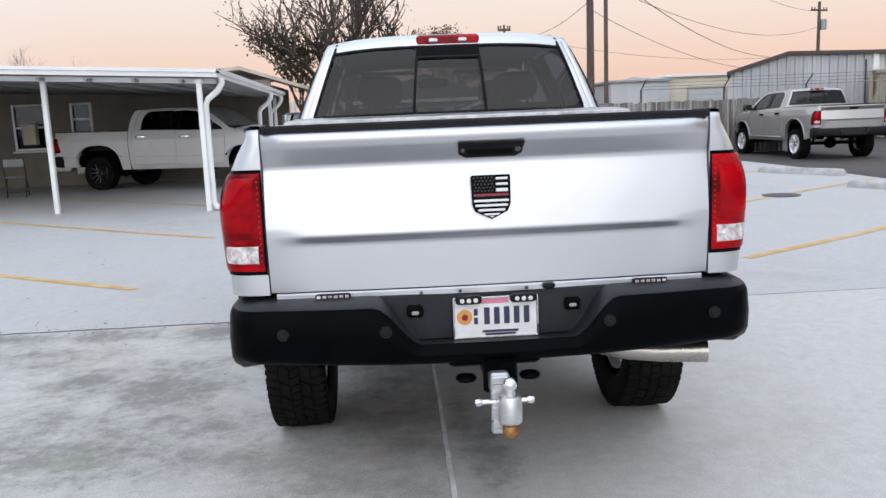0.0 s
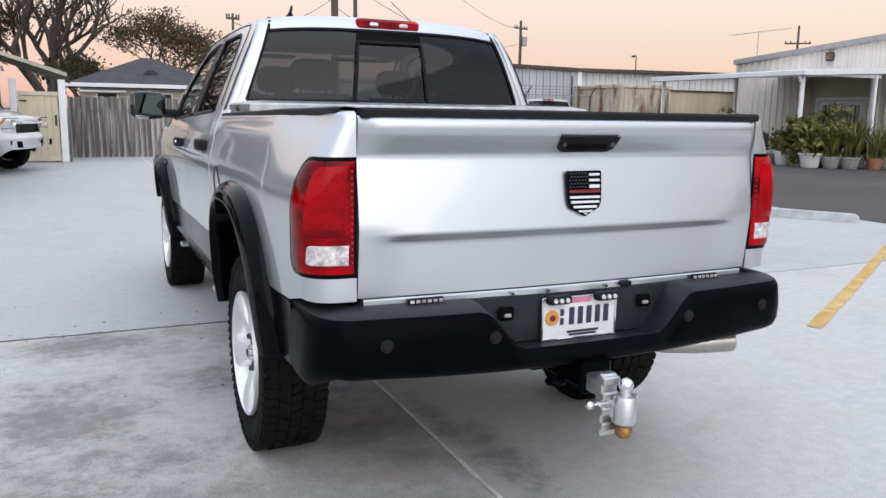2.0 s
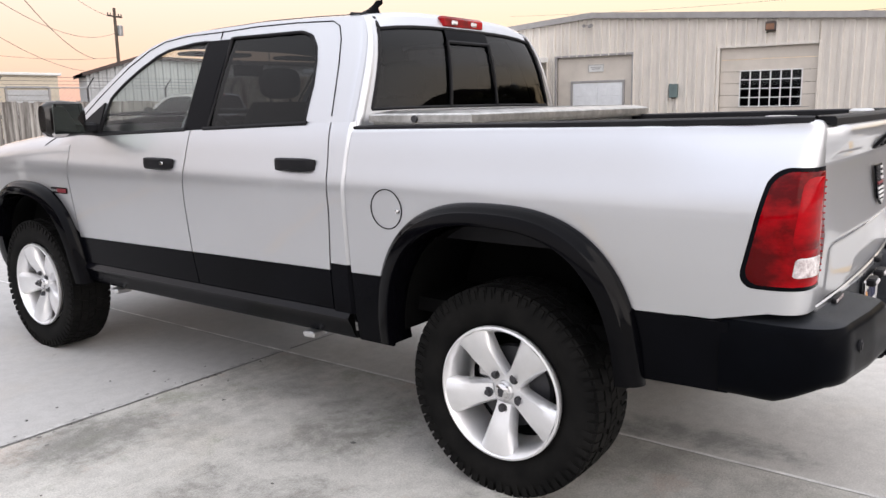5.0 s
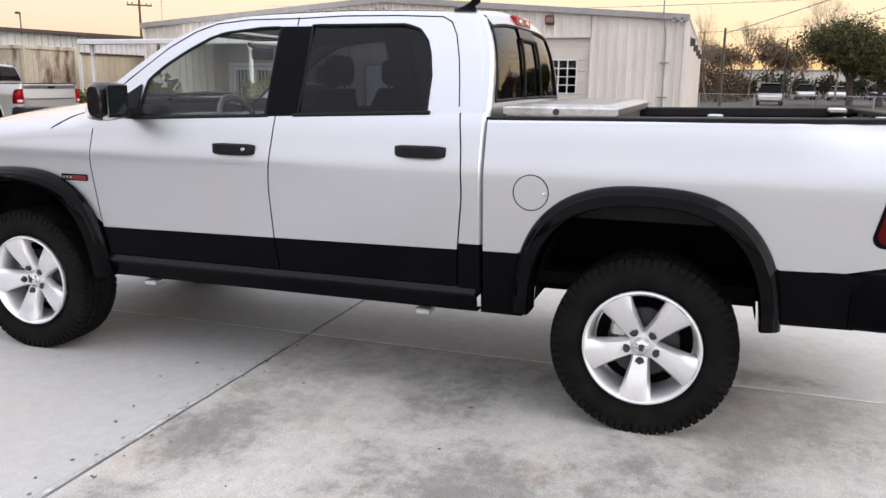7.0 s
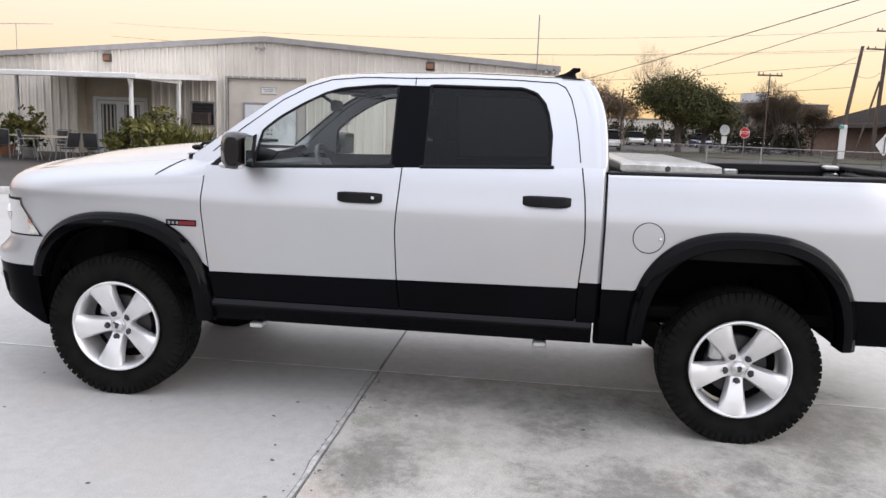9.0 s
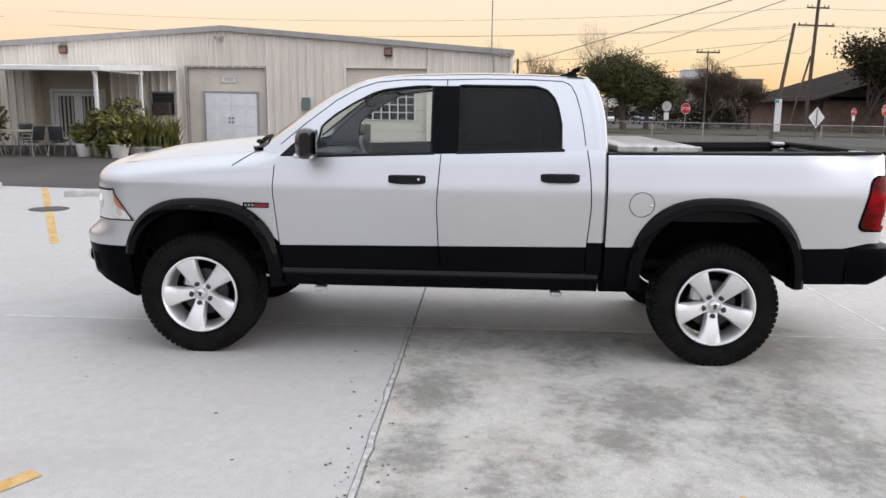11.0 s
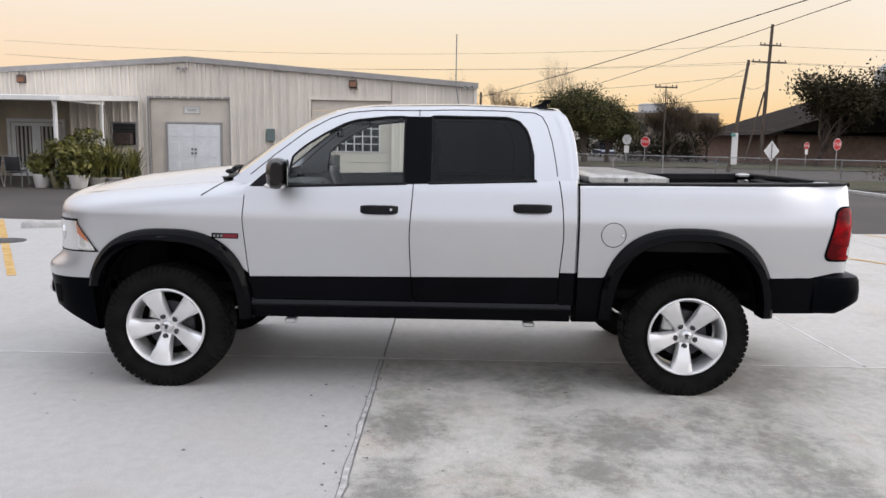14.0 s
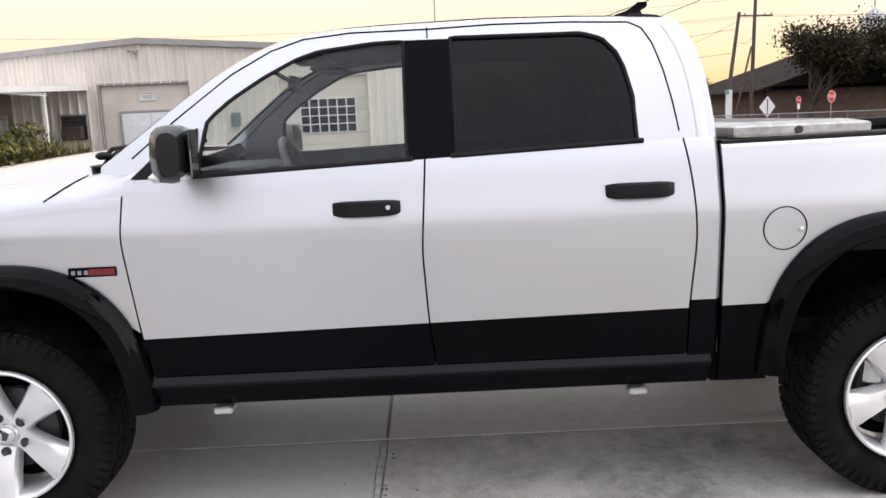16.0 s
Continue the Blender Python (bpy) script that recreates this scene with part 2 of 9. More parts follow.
ASPHALT = mat("asphalt", (0.068, 0.059, 0.054), 0.85, var=0.25, scale=0.35, fine=45, bump=0.4, dist=0.006)
STRIPE = mat("yellow_stripe", (0.70, 0.40, 0.085), 0.7, var=0.22, scale=5, fine=26, col2=(0.70, 0.52, 0.26), lo=0.40, hi=0.70)
STOP_CONC = mat("wheel_stop_concrete", (0.45, 0.445, 0.44), 0.8, var=0.2, scale=5, fine=60, bump=0.3)
GRASS = mat("grass", (0.055, 0.052, 0.024), 0.95, var=0.35, scale=0.8, fine=25, bump=0.5, dist=0.05)
WHITE_PAINT = mat("white_paint", (0.78, 0.78, 0.77), 0.45, var=0.06, scale=2, fine=40, bump=0.06)
CREAM_PAINT = mat("cream_paint", (0.62, 0.55, 0.44), 0.6, var=0.08, scale=2, fine=40, bump=0.1)
# White carport underside drawn grey: the shade below the roof is in the colour.
CARPORT_SHADE = mat("carport_shade_grey", (0.29, 0.29, 0.29), 0.6, var=0.1, scale=2)
SIDING = mat("metal_siding", (0.79, 0.74, 0.675), 0.5, var=0.07, scale=1.1, fine=14, bump=0.05, stretch=(1, 1, 0.35))
SIDING_GREY = mat("grey_metal_siding", (0.50, 0.51, 0.52), 0.5, var=0.09, scale=0.8, fine=12, bump=0.05, stretch=(1, 1, 0.3))
TRIM_GREY = mat("grey_trim", (0.36, 0.345, 0.34), 0.55, var=0.1)
TRIM_DARK = mat("dark_brown_trim", (0.07, 0.05, 0.045), 0.6, var=0.2)
PLASTER = mat("painted_panel", (0.66, 0.60, 0.53), 0.65, var=0.06, scale=1.5, fine=30)
DOOR_WHITE = mat("white_door", (0.80, 0.82, 0.84), 0.45, var=0.05)
DARK_OPEN = mat("dark_interior", (0.03, 0.03, 0.032), 0.8, var=0.3)
ROOF_SHINGLE = mat("dark_shingles", (0.055, 0.052, 0.055), 0.9, var=0.3, scale=2, fine=30, bump=0.5)
ROOF_TAN = mat("tan_roof_sheet", (0.42, 0.37, 0.31), 0.8, var=0.15, scale=2, fine=30, bump=0.2)
ROOF_FLAT = mat("dark_roofing", (0.032, 0.026, 0.024), 0.95, var=0.3, scale=0.5, fine=6, bump=0.2, spec=0.05)
WOOD_FENCE = mat("weathered_fence_wood", (0.16, 0.14, 0.125), 0.85, var=0.35, scale=1.6, fine=30, bump=0.4, stretch=(4, 4, 0.30), col2=(0.46, 0.435, 0.405), lo=0.38, hi=0.62, each=0.35)
# Cream recess wall toned down: some porch shade is put into the colour.
RECESS_SHADED = mat("shaded_porch_wall", (0.55, 0.49, 0.39), 0.7, var=0.1, scale=2, fine=30, bump=0.1)
# Cream house wall drawn dark tan: carport shade is put into the colour.
HOUSE_WALL_SHADED = mat("shaded_house_wall", (0.20, 0.17, 0.135), 0.8, var=0.1, scale=2, fine=30, bump=0.1)
WOOD_POLE = mat("pole_wood", (0.11, 0.085, 0.07), 0.9, var=0.3, scale=3, fine=30, bump=0.4, stretch=(3, 3, 0.3))
RUST = mat("rusty_cream_metal", (0.30, 0.14, 0.07), 0.8, var=0.4, scale=1.6, fine=20, bump=0.3, col2=(0.64, 0.57, 0.45), stretch=(1, 1, 0.3), lo=0.36, hi=0.50)
TAN_METAL = mat("tan_metal", (0.60, 0.52, 0.37), 0.6, var=0.12, scale=1, stretch=(1, 1, 0.4))
GALV = mat("galvanised_steel", (0.36, 0.365, 0.37), 0.45, metal=0.7, var=0.15, scale=8)
STEEL_DARK = mat("dark_steel", (0.05, 0.05, 0.055), 0.5, metal=0.3, var=0.2)
LEAF = mat("oak_leaves", (0.026, 0.026, 0.013), 0.8, var=0.4, scale=2, bump=0, col2=(0.062, 0.054, 0.026), spec=0.2)
LEAF_OAK = mat("live_oak_leaves", (0.045, 0.050, 0.020), 0.7, var=0.4, scale=1.2, bump=0, col2=(0.13, 0.125, 0.048), spec=0.2)
# Dry leaves in a lighter tan: warm sunset light is put into the colour.
LEAF_SUNSET = mat("sunset_lit_leaves", (0.24, 0.165, 0.10), 0.85, var=0.4, scale=2, bump=0, col2=(0.36, 0.26, 0.17), spec=0.2)
LEAF_TWIG = mat("brown_green_leaves", (0.06, 0.05, 0.03), 0.8, var=0.4, scale=3, bump=0, col2=(0.10, 0.085, 0.045))
CURTAIN = mat("pale_curtain", (0.55, 0.53, 0.48), 0.8, var=0.12, scale=3, stretch=(6, 6, 0.3))
LEAF_DRY = mat("dry_leaves", (0.10, 0.07, 0.035), 0.8, var=0.4, scale=3, bump=0, col2=(0.16, 0.11, 0.06))
LEAF_POT = mat("patio_leaves", (0.030, 0.048, 0.014), 0.6, var=0.45, scale=3, bump=0, col2=(0.25, 0.23, 0.05))
BARK_PALE = mat("pale_winter_twigs", (0.22, 0.165, 0.125), 0.95, var=0.3, scale=5, bump=0)
JOINT_EDGE = mat("chipped_joint_edge", (0.50, 0.495, 0.485), 0.85, var=0.3, scale=12)
BARK = mat("bark", (0.085, 0.065, 0.055), 0.95, var=0.35, scale=5, fine=40, bump=0.6, stretch=(2, 2, 0.4))
FAR_WALL = mat("grey_brown_render", (0.22, 0.18, 0.15), 0.85, var=0.12, scale=0.6, fine=6)
BRICK_FAR = mat("brick_brown", (0.19, 0.125, 0.10), 0.85, var=0.2, scale=3, fine=30, bump=0.3)
TERRACOTTA = mat("terracotta", (0.42, 0.17, 0.09), 0.8, var=0.15)
CERAMIC = mat("white_ceramic", (0.72, 0.70, 0.68), 0.4, var=0.08)
SIGN_RED = mat("sign_red", (0.55, 0.012, 0.02), 0.5, var=0.08)
SIGN_WHITE = mat("sign_white", (0.72, 0.72, 0.70), 0.5, var=0.05)
SIGN_BACK = mat("sign_aluminium", (0.60, 0.61, 0.61), 0.45, metal=0.3, var=0.08)
WIRE = mat("cable_black", (0.02, 0.02, 0.022), 0.7, var=0.1, bump=0)
# vehicle surfaces
SILVER = mat("silver_metallic_paint", (0.59, 0.60, 0.625), 0.40, metal=0.97, var=0.015, scale=1.5, fine=900, bump=0.003, coat=1.0, dist=0.001, coat_ior=1.60)
BLACK_GLOSS = mat("gloss_black_paint", (0.0022, 0.0024, 0.0038), 0.16, var=0.2, scale=3, fine=300, bump=0.01, spec=0.06)
FLARE_BLACK = mat("glossy_flare_black", (0.002, 0.002, 0.003), 0.06, var=0.2, scale=3, fine=300, bump=0.01, spec=0.10)
ROCKER_EDGE = mat("glossy_rocker_edge", (0.003, 0.003, 0.005), 0.12, var=0.2, scale=3, fine=300, bump=0.01, spec=0.2)
MIRROR_SHELL = mat("gloss_mirror_shell", (0.014, 0.012, 0.012), 0.14, var=0.2, scale=8, bump=0.01, spec=0.5)
BLACK_TRIM = mat("black_plastic", (0.012, 0.012, 0.014), 0.5, var=0.2, scale=8, fine=400, bump=0.08, dist=0.002, spec=0.14)
BLACK_TEX = mat("textured_black_bumper", (0.002, 0.0024, 0.0036), 0.30, var=0.2, scale=6, fine=500, bump=0.06, dist=0.002, spec=0.025)
STEP_PAD = mat("bumper_step_pad", (0.017, 0.019, 0.023), 0.5, var=0.2, scale=10, fine=120, bump=0.35, dist=0.004, spec=0.3)
RUBBER = mat("tyre_rubber", (0.006, 0.006, 0.006), 0.75, var=0.3, scale=9, fine=160, bump=0.2, dist=0.002, col2=(0.011, 0.0105, 0.010), spec=0.1)
LINER = mat("wheel_well_liner", (0.005, 0.005, 0.005), 0.95, var=0.3, spec=0.05)
ALLOY = mat("silver_alloy", (0.84, 0.84, 0.85), 0.38, metal=0.70, var=0.04, scale=6, fine=200, bump=0.02, coat=0.5)
ALLOY_BLACK = mat("black_alloy", (0.02, 0.02, 0.021), 0.3, metal=0.4, var=0.1, coat=0.4)
CHROME = mat("chrome", (0.78, 0.78, 0.79), 0.08, metal=1.0, var=0.03, bump=0)
STAINLESS = mat("exhaust_steel", (0.47, 0.44, 0.40), 0.28, metal=1.0, var=0.1, scale=8)
TOOLBOX_PLATE = mat("dull_tread_plate", (0.56, 0.555, 0.545), 0.32, metal=0.9, var=0.22, scale=14, fine=60, bump=0.3, dist=0.004)
ALUMINIUM = mat("bare_aluminium", (0.60, 0.60, 0.60), 0.34, metal=0.95, var=0.10, scale=14, fine=90, bump=0.15, dist=0.003)
BRASS_WORN = mat("rust_brown_ball", (0.34, 0.17, 0.06), 0.45, metal=0.7, var=0.35, scale=20)
LENS_BRIGHT = mat("bright_red_reflector", (0.12, 0.0005, 0.002), 0.06, var=0.2, scale=6, fine=120, bump=0.0, dist=0.002, spec=0.14, col2=(0.46, 0.002, 0.007), stretch=(0.5, 0.5, 1.3))
LENS_DIODE = mat("red_diode", (0.42, 0.02, 0.025), 0.15, var=0.05, bump=0)
LENS_RED = mat("red_lens", (0.12, 0.0005, 0.002), 0.05, var=0.25, scale=5, fine=240, bump=0.0, spec=0.14, col2=(0.44, 0.0012, 0.006), stretch=(0.7, 0.7, 1.3), lo=0.40, hi=0.62)
LENS_CLEAR = mat("clear_ribbed_lens", (0.82, 0.78, 0.78), 0.14, var=0.22, scale=9, fine=60, bump=0.5, coat=1.0, metal=0.3, stretch=(0.15, 0.15, 2.2))
LENS_REVERSE = mat("pink_clear_lens", (0.55, 0.42, 0.42), 0.14, var=0.35, scale=30, fine=60, bump=0.4, coat=0.6, stretch=(1.0, 1.0, 1.0), col2=(0.85, 0.80, 0.80))
LENS_AMBER = mat("amber_lens", (0.62, 0.15, 0.03), 0.15, var=0.15, coat=1.0)
HEADLAMP = mat("headlamp_reflector", (0.95, 0.94, 0.91), 0.25, metal=0.25, var=0.35, scale=11, coat=1.0, stretch=(1, 1, 0.6))
GLASS_CLEAR = glass("front_glass", (0.91, 0.95, 0.93), ior=1.52)
GLASS_TINT = glass("tinted_glass", (0.08, 0.085, 0.095), ior=1.34)
GLASS_REAR = glass("smoked_rear_glass", (0.09, 0.095, 0.108), ior=1.46)
GLASS_LENS = glass("clear_lamp_lens", (0.985, 0.985, 0.985), ior=1.40)
GLASS_WIN = glass("window_glass", (0.45, 0.48, 0.50))
MIRROR = mat("mirror_glass", (0.26, 0.30, 0.29), 0.02, metal=1.0, var=0.0, bump=0)
INTERIOR = mat("charcoal_cabin_trim", (0.045, 0.047, 0.05), 0.7, var=0.15, scale=8, fine=200, bump=0.15)
SEAT_CLOTH = mat("dark_grey_seat_cloth", (0.06, 0.06, 0.063), 0.9, var=0.2, scale=6, fine=300, bump=0.3)
PLATE_WHITE = mat("plate_white", (0.78, 0.77, 0.76), 0.35, var=0.04, scale=20)
PLATE_INK = mat("plate_navy_ink", (0.03, 0.035, 0.08), 0.4, var=0.1)
PLATE_PINK = mat("plate_pink_ink", (0.65, 0.20, 0.30), 0.4, var=0.1)
PLATE_ORANGE = mat("plate_orange_badge", (0.75, 0.33, 0.08), 0.4, var=0.1)
WHEEL_GRIP = mat("grey_leather", (0.10, 0.10, 0.105), 0.38, var=0.2, scale=8, fine=200, bump=0.1)
BADGE_RED = mat("badge_red", (0.20, 0.008, 0.018), 0.35, var=0.1)
BADGE_WHITE = mat("badge_white", (0.75, 0.75, 0.75), 0.4, var=0.04)
PAINT_WHITE = mat("white_car_paint", (0.66, 0.645, 0.62), 0.25, var=0.02, coat=1.0, bump=0)
PAINT_PEWTER = mat("pewter_metallic_paint", (0.42, 0.41, 0.40), 0.32, metal=0.6, var=0.02, coat=1.0, bump=0)
PAINT_BLUE = mat("dark_blue_car_paint", (0.04, 0.05, 0.09), 0.3, var=0.03, coat=1.0, bump=0)


# ---- mesh helpers ----
class MB:
    """Collects vertices and faces of one mesh."""

    def __init__(self):
        self.v, self.f = [], []

    def add(self, verts, faces):
        k = len(self.v)
        self.v += [tuple(p) for p in verts]
        self.f += [tuple(i + k for i in q) for q in faces]
        return self

    def grid(self, rows, closed=False):
        """A sheet through rows of points."""
        n = len(rows[0])
        faces = []
        for i in range(len(rows) - 1):
            for j in range(n - 1 + closed):
                a, b = i * n + j, i * n + (j + 1) % n
                faces.append((a, b, b + n, a + n))
        return self.add([p for r in rows for p in r], faces)

    def box(self, c, s, ch=0.0, turn=0.0):
        """A box with its centre, size, chamfer and turn about z in degrees."""
        hx, hy, hz = (q / 2 for q in s)
        ch = min(ch, hx * 0.9, hy * 0.9, hz * 0.9)
        ca, sa = math.cos(radians(turn)), math.sin(radians(turn))
        place = lambda p: (c[0] + ca * p[0] - sa * p[1], c[1] + sa * p[0] + ca * p[1], c[2] + p[2])
        if ch <= 0:
            v = [(x, y, z) for z in (-hz, hz) for y in (-hy, hy) for x in (-hx, hx)]
            return self.add([place(p) for p in v], [(0, 2, 3, 1), (4, 5, 7, 6), (0, 1, 5, 4), (2, 6, 7, 3), (0, 4, 6, 2), (1, 3, 7, 5)])
        def ring(ix, iy, z):
            x, y = hx - ix, hy - iy
            return [(x, -y + ch, z), (x, y - ch, z), (x - ch, y, z), (-x + ch, y, z), (-x, y - ch, z), (-x, -y + ch, z), (-x + ch, -y, z), (x - ch, -y, z)]
        rows = [ring(ch, ch, -hz), ring(0, 0, -hz + ch), ring(0, 0, hz - ch), ring(ch, ch, hz)]
        k = len(self.v)
        self.grid([[place(p) for p in r] for r in rows], closed=True)
        self.f.append(tuple(k + i for i in reversed(range(8))))
        self.f.append(tuple(k + 24 + i for i in range(8)))
        return self

    def tube(self, pts, r, seg=10, r2=None, cap=True):
        """A round bar along points, from radius r to r2."""
        pts = [Vector(p) for p in pts]
        r2 = r if r2 is None else r2
        rows = []
        up_ = None
        for i, p in enumerate(pts):
            d = (pts[min(i + 1, len(pts) - 1)] - pts[max(i - 1, 0)]).normalized()
            if up_ is None:
                up_ = Vector((0, 0, 1)) if abs(d.z) < 0.9 else Vector((1, 0, 0))
            a = d.cross(up_).normalized()
            b = a.cross(d)
            up_ = b
            q = r + (r2 - r) * i / max(len(pts) - 1, 1)
            rows.append([p + a * (q * math.cos(2 * math.pi * j / seg)) + b * (q * math.sin(2 * math.pi * j / seg)) for j in range(seg)])
        k = len(self.v)
        self.grid(rows, closed=True)
        if cap:
            self.f.append(tuple(k + i for i in reversed(range(seg))))
            self.f.append(tuple(k + (len(pts) - 1) * seg + i for i in range(seg)))
        return self

    def lathe(self, prof, c, axis="z", seg=32):
        """A turned shape: prof holds (radius, height) along the axis through c."""
        rows = []
        for r, h in prof:
            ring = []
            for j in range(seg):
                a = 2 * math.pi * j / seg
                u, w = r * math.cos(a), r * math.sin(a)
                ring.append({"z": (c[0] + u, c[1] + w, c[2] + h), "x": (c[0] + h, c[1] + u, c[2] + w), "y": (c[0] + u, c[1] + h, c[2] + w)}[axis])
            rows.append(ring)
        return self.grid(rows, closed=True)

    def prism(self, outline, depth, to3d):
        """A flat outline of (u, v) given a depth; to3d(u, v, w) sets it in space."""
        n = len(outline)
        v = [to3d(u, w, 0.0) for u, w in outline] + [to3d(u, w, depth) for u, w in outline]
        f = [tuple(range(n)), tuple(reversed(range(n, 2 * n)))]
        f += [(i, (i + 1) % n, (i + 1) % n + n, i + n) for i in range(n)]
        return self.add(v, f)

    def flip(self):
        """The same mesh mirrored in x."""
        m = MB()
        m.v = [(-x, y, z) for x, y, z in self.v]
        m.f = [tuple(reversed(q)) for q in self.f]
        return m

    def mesh(self, name, material, smooth=35, fix=True):
        me = bpy.data.meshes.new(name)
        me.from_pydata(self.v, [], self.f)
        if fix:
            bm = bmesh.new()
            bm.from_mesh(me)
            bmesh.ops.recalc_face_normals(bm, faces=bm.faces)
            bm.to_mesh(me)
            bm.free()
        me.materials.append(material)
        if smooth:
            me.polygons.foreach_set("use_smooth", [True] * len(me.polygons))
            me.set_sharp_from_angle(angle=radians(smooth))
        me.update()
        return me


def part(name, mb, material, parent=None, label="", smooth=35, fix=True):
    """Links a mesh as one object, as a part where it has a parent."""
    ob = new(name, mb.mesh(name, material, smooth, fix) if isinstance(mb, MB) else mb)
    if parent is not None:
        ob.parent = parent
    if label:
        tagged(ob, label)
    return ob


def thing(name, label, category, group="", kind="", at=None):
    ob = new(name)
    ob.empty_display_size = 0.2
    if at is not None:
        ob.matrix_basis = at
    return tagged(ob, label, category, group, kind)


def smooth_table(points, width, lo, hi, n=400):
    """A curve through points, softened over the given width."""
    u = np.linspace(lo, hi, n)
    p = np.array(points, float)
    w = np.interp(u, p[:, 0], p[:, 1])
    k = max(int(width / (hi - lo) * n), 1)
    ker = np.hanning(2 * k + 3)
    ker /= ker.sum()
    pad = len(ker) // 2
    w = np.convolve(np.r_[2 * w[0] - w[pad:0:-1], w, 2 * w[-1] - w[-2:-pad - 2:-1]], ker, "valid")
    return lambda x: float(np.interp(x, u, w))


def land(x, y):
    """The height of the lot: level in the middle, rising a little all round."""
    s = min(max((math.hypot(x, y - 1.8) - 4) / 11, 0), 1)
    return 0.17 * s * s * (3 - 2 * s)

# ---- ground and lot ----
EDGE = 8.45  # where the concrete ends and the asphalt begins


def build_ground():
    far = [60, 90, 140, 220, 400, 800, 1500, 3000]
    xs = sorted(set([-v for v in far] + far + list(np.arange(-44, 46, 2.0)) + [EDGE - 0.02, EDGE + 0.05, -17.6, -17.66]))
    ys = sorted(set([-v for v in far] + far + list(np.arange(-44, 46, 2.0)) + [21.3, 21.36, -51.31, -51.37]))
    inside = lambda x, y: -17.63 < x < EDGE and -51.34 < y < 21.33
    rows = [[(x, y, land(x, y) - (0.06 if inside(x, y) else 0.008)) for x in xs] for y in ys]
    ob = part("ground", MB().grid(rows), ASPHALT, fix=False)
    tagged(ob, "weathered brown-grey asphalt yard and street", "ground", kind="structure")


build_ground()

lot = thing("pavement", "pale grey poured concrete lot with stains and joints", "pavement", kind="structure")
XJ, YJ = [-17.6, -8.9, -0.16, EDGE], [-51.34 + 3.82 * k for k in range(20)]


def build_slab(x0, x1, y0, y1, material, ny=8):
    gap = 0.005
    x0, x1, y0, y1 = x0 + gap, x1 - gap, y0 + gap, y1 - gap
    cx, cy = (x0 + x1) / 2, (y0 + y1) / 2
    nx = 14
    us = [0, 0.006 / (x1 - x0)] + [i / nx for i in range(1, nx)] + [1 - 0.006 / (x1 - x0), 1]
    vs = [0, 0.006 / (y1 - y0)] + [i / ny for i in range(1, ny)] + [1 - 0.006 / (y1 - y0), 1]
    m = MB()
    rows = []
    for j, v in enumerate(vs):
        row = []
        for i, u in enumerate(us):
            x, y = x0 + (x1 - x0) * u, y0 + (y1 - y0) * v
            drop = 0.006 if i in (0, len(us) - 1) or j in (0, len(vs) - 1) else 0.0
            row.append((x - cx, y - cy, land(x, y) - drop))
        rows.append(row)
    m.grid(rows)
    rim = rows[0] + [r[-1] for r in rows[1:]] + rows[-1][-2::-1] + [r[0] for r in rows[-2:0:-1]]
    m.grid([rim, [(x, y, z - 0.1) for x, y, z in rim]], closed=True)
    ob = part("concrete_slab", m, material, lot, smooth=20)
    ob.location = (cx, cy, 0)


for i in range(3):
    build_slab(XJ[i], XJ[i + 1], YJ[14], YJ[19], CONCRETE_CLEAN, 36)
    if i == 1:
        build_slab(XJ[i], XJ[i + 1], YJ[0], YJ[14], CONCRETE_STAINED, 96)
        continue
    for j in range(14):
        build_slab(XJ[i], XJ[i + 1], YJ[j], YJ[j + 1], CONCRETE_EAST if i == 2 else CONCRETE_CLEAN)


def build_joint(x0, y0, x1, y1, w, material, low, wander=0.45):
    """Sealant lying in a joint, a little below the slabs, with a wandering edge."""
    n = int(math.hypot(x1 - x0, y1 - y0) / 0.12)
    d = Vector((x1 - x0, y1 - y0, 0)).normalized()
    s = Vector((-d.y, d.x, 0))
    a, b = [], []
    for i in range(n + 1):
        p = Vector((x0 + (x1 - x0) * i / n, y0 + (y1 - y0) * i / n, 0))
        k = w * (1 + wander * noise.noise((p.x * 7, p.y * 7, 3.3)))
        k2 = w * (1 + wander * noise.noise((p.x * 7, p.y * 7, 9.3)))
        for row, q in ((a, p + s * k), (b, p - s * k2)):
            row.append((q.x, q.y, land(p.x, p.y) - low))
    part("joint_sealant", MB().grid([a, b]), material, lot, fix=False)


build_joint(-0.16, -14, -0.16, 21, 0.010, JOINT_PALE, -0.002)
build_joint(-8.9, 2.150, -0.2, 2.150, 0.021, JOINT_DARK, -0.0022, 0.7)
build_joint(-8.9, 2.151, -0.2, 2.151, 0.013, JOINT_EDGE, -0.0055, 0.9)


def build_chips():
    """Broken mortar crumbs and dark spots scattered along the cross joint."""
    rng = np.random.default_rng(7)
    m = MB()
    for i in range(170):
        x, y = -8.0 + 7.7 * rng.uniform(), 2.15 + rng.normal(0, 0.07) * (0.4 + rng.uniform())
        r, k = rng.uniform(0.003, 0.011), 7
        ring = [(x + r * (0.6 + 0.6 * rng.uniform()) * math.cos(2 * math.pi * j / k) * 1.3, y + r * (0.6 + 0.6 * rng.uniform()) * math.sin(2 * math.pi * j / k)) for j in range(k)]
        z = land(x, y) + 0.0035
        m.add([(a, b, z) for a, b in ring] + [(x, y, z + 0.003)], [(j, (j + 1) % k, k) for j in range(k)])
    tagged(part("joint_crumb", m, JOINT_CRUMB, lot, fix=False), "dark crumbs broken out of the joint", kind="stuff")


build_chips()


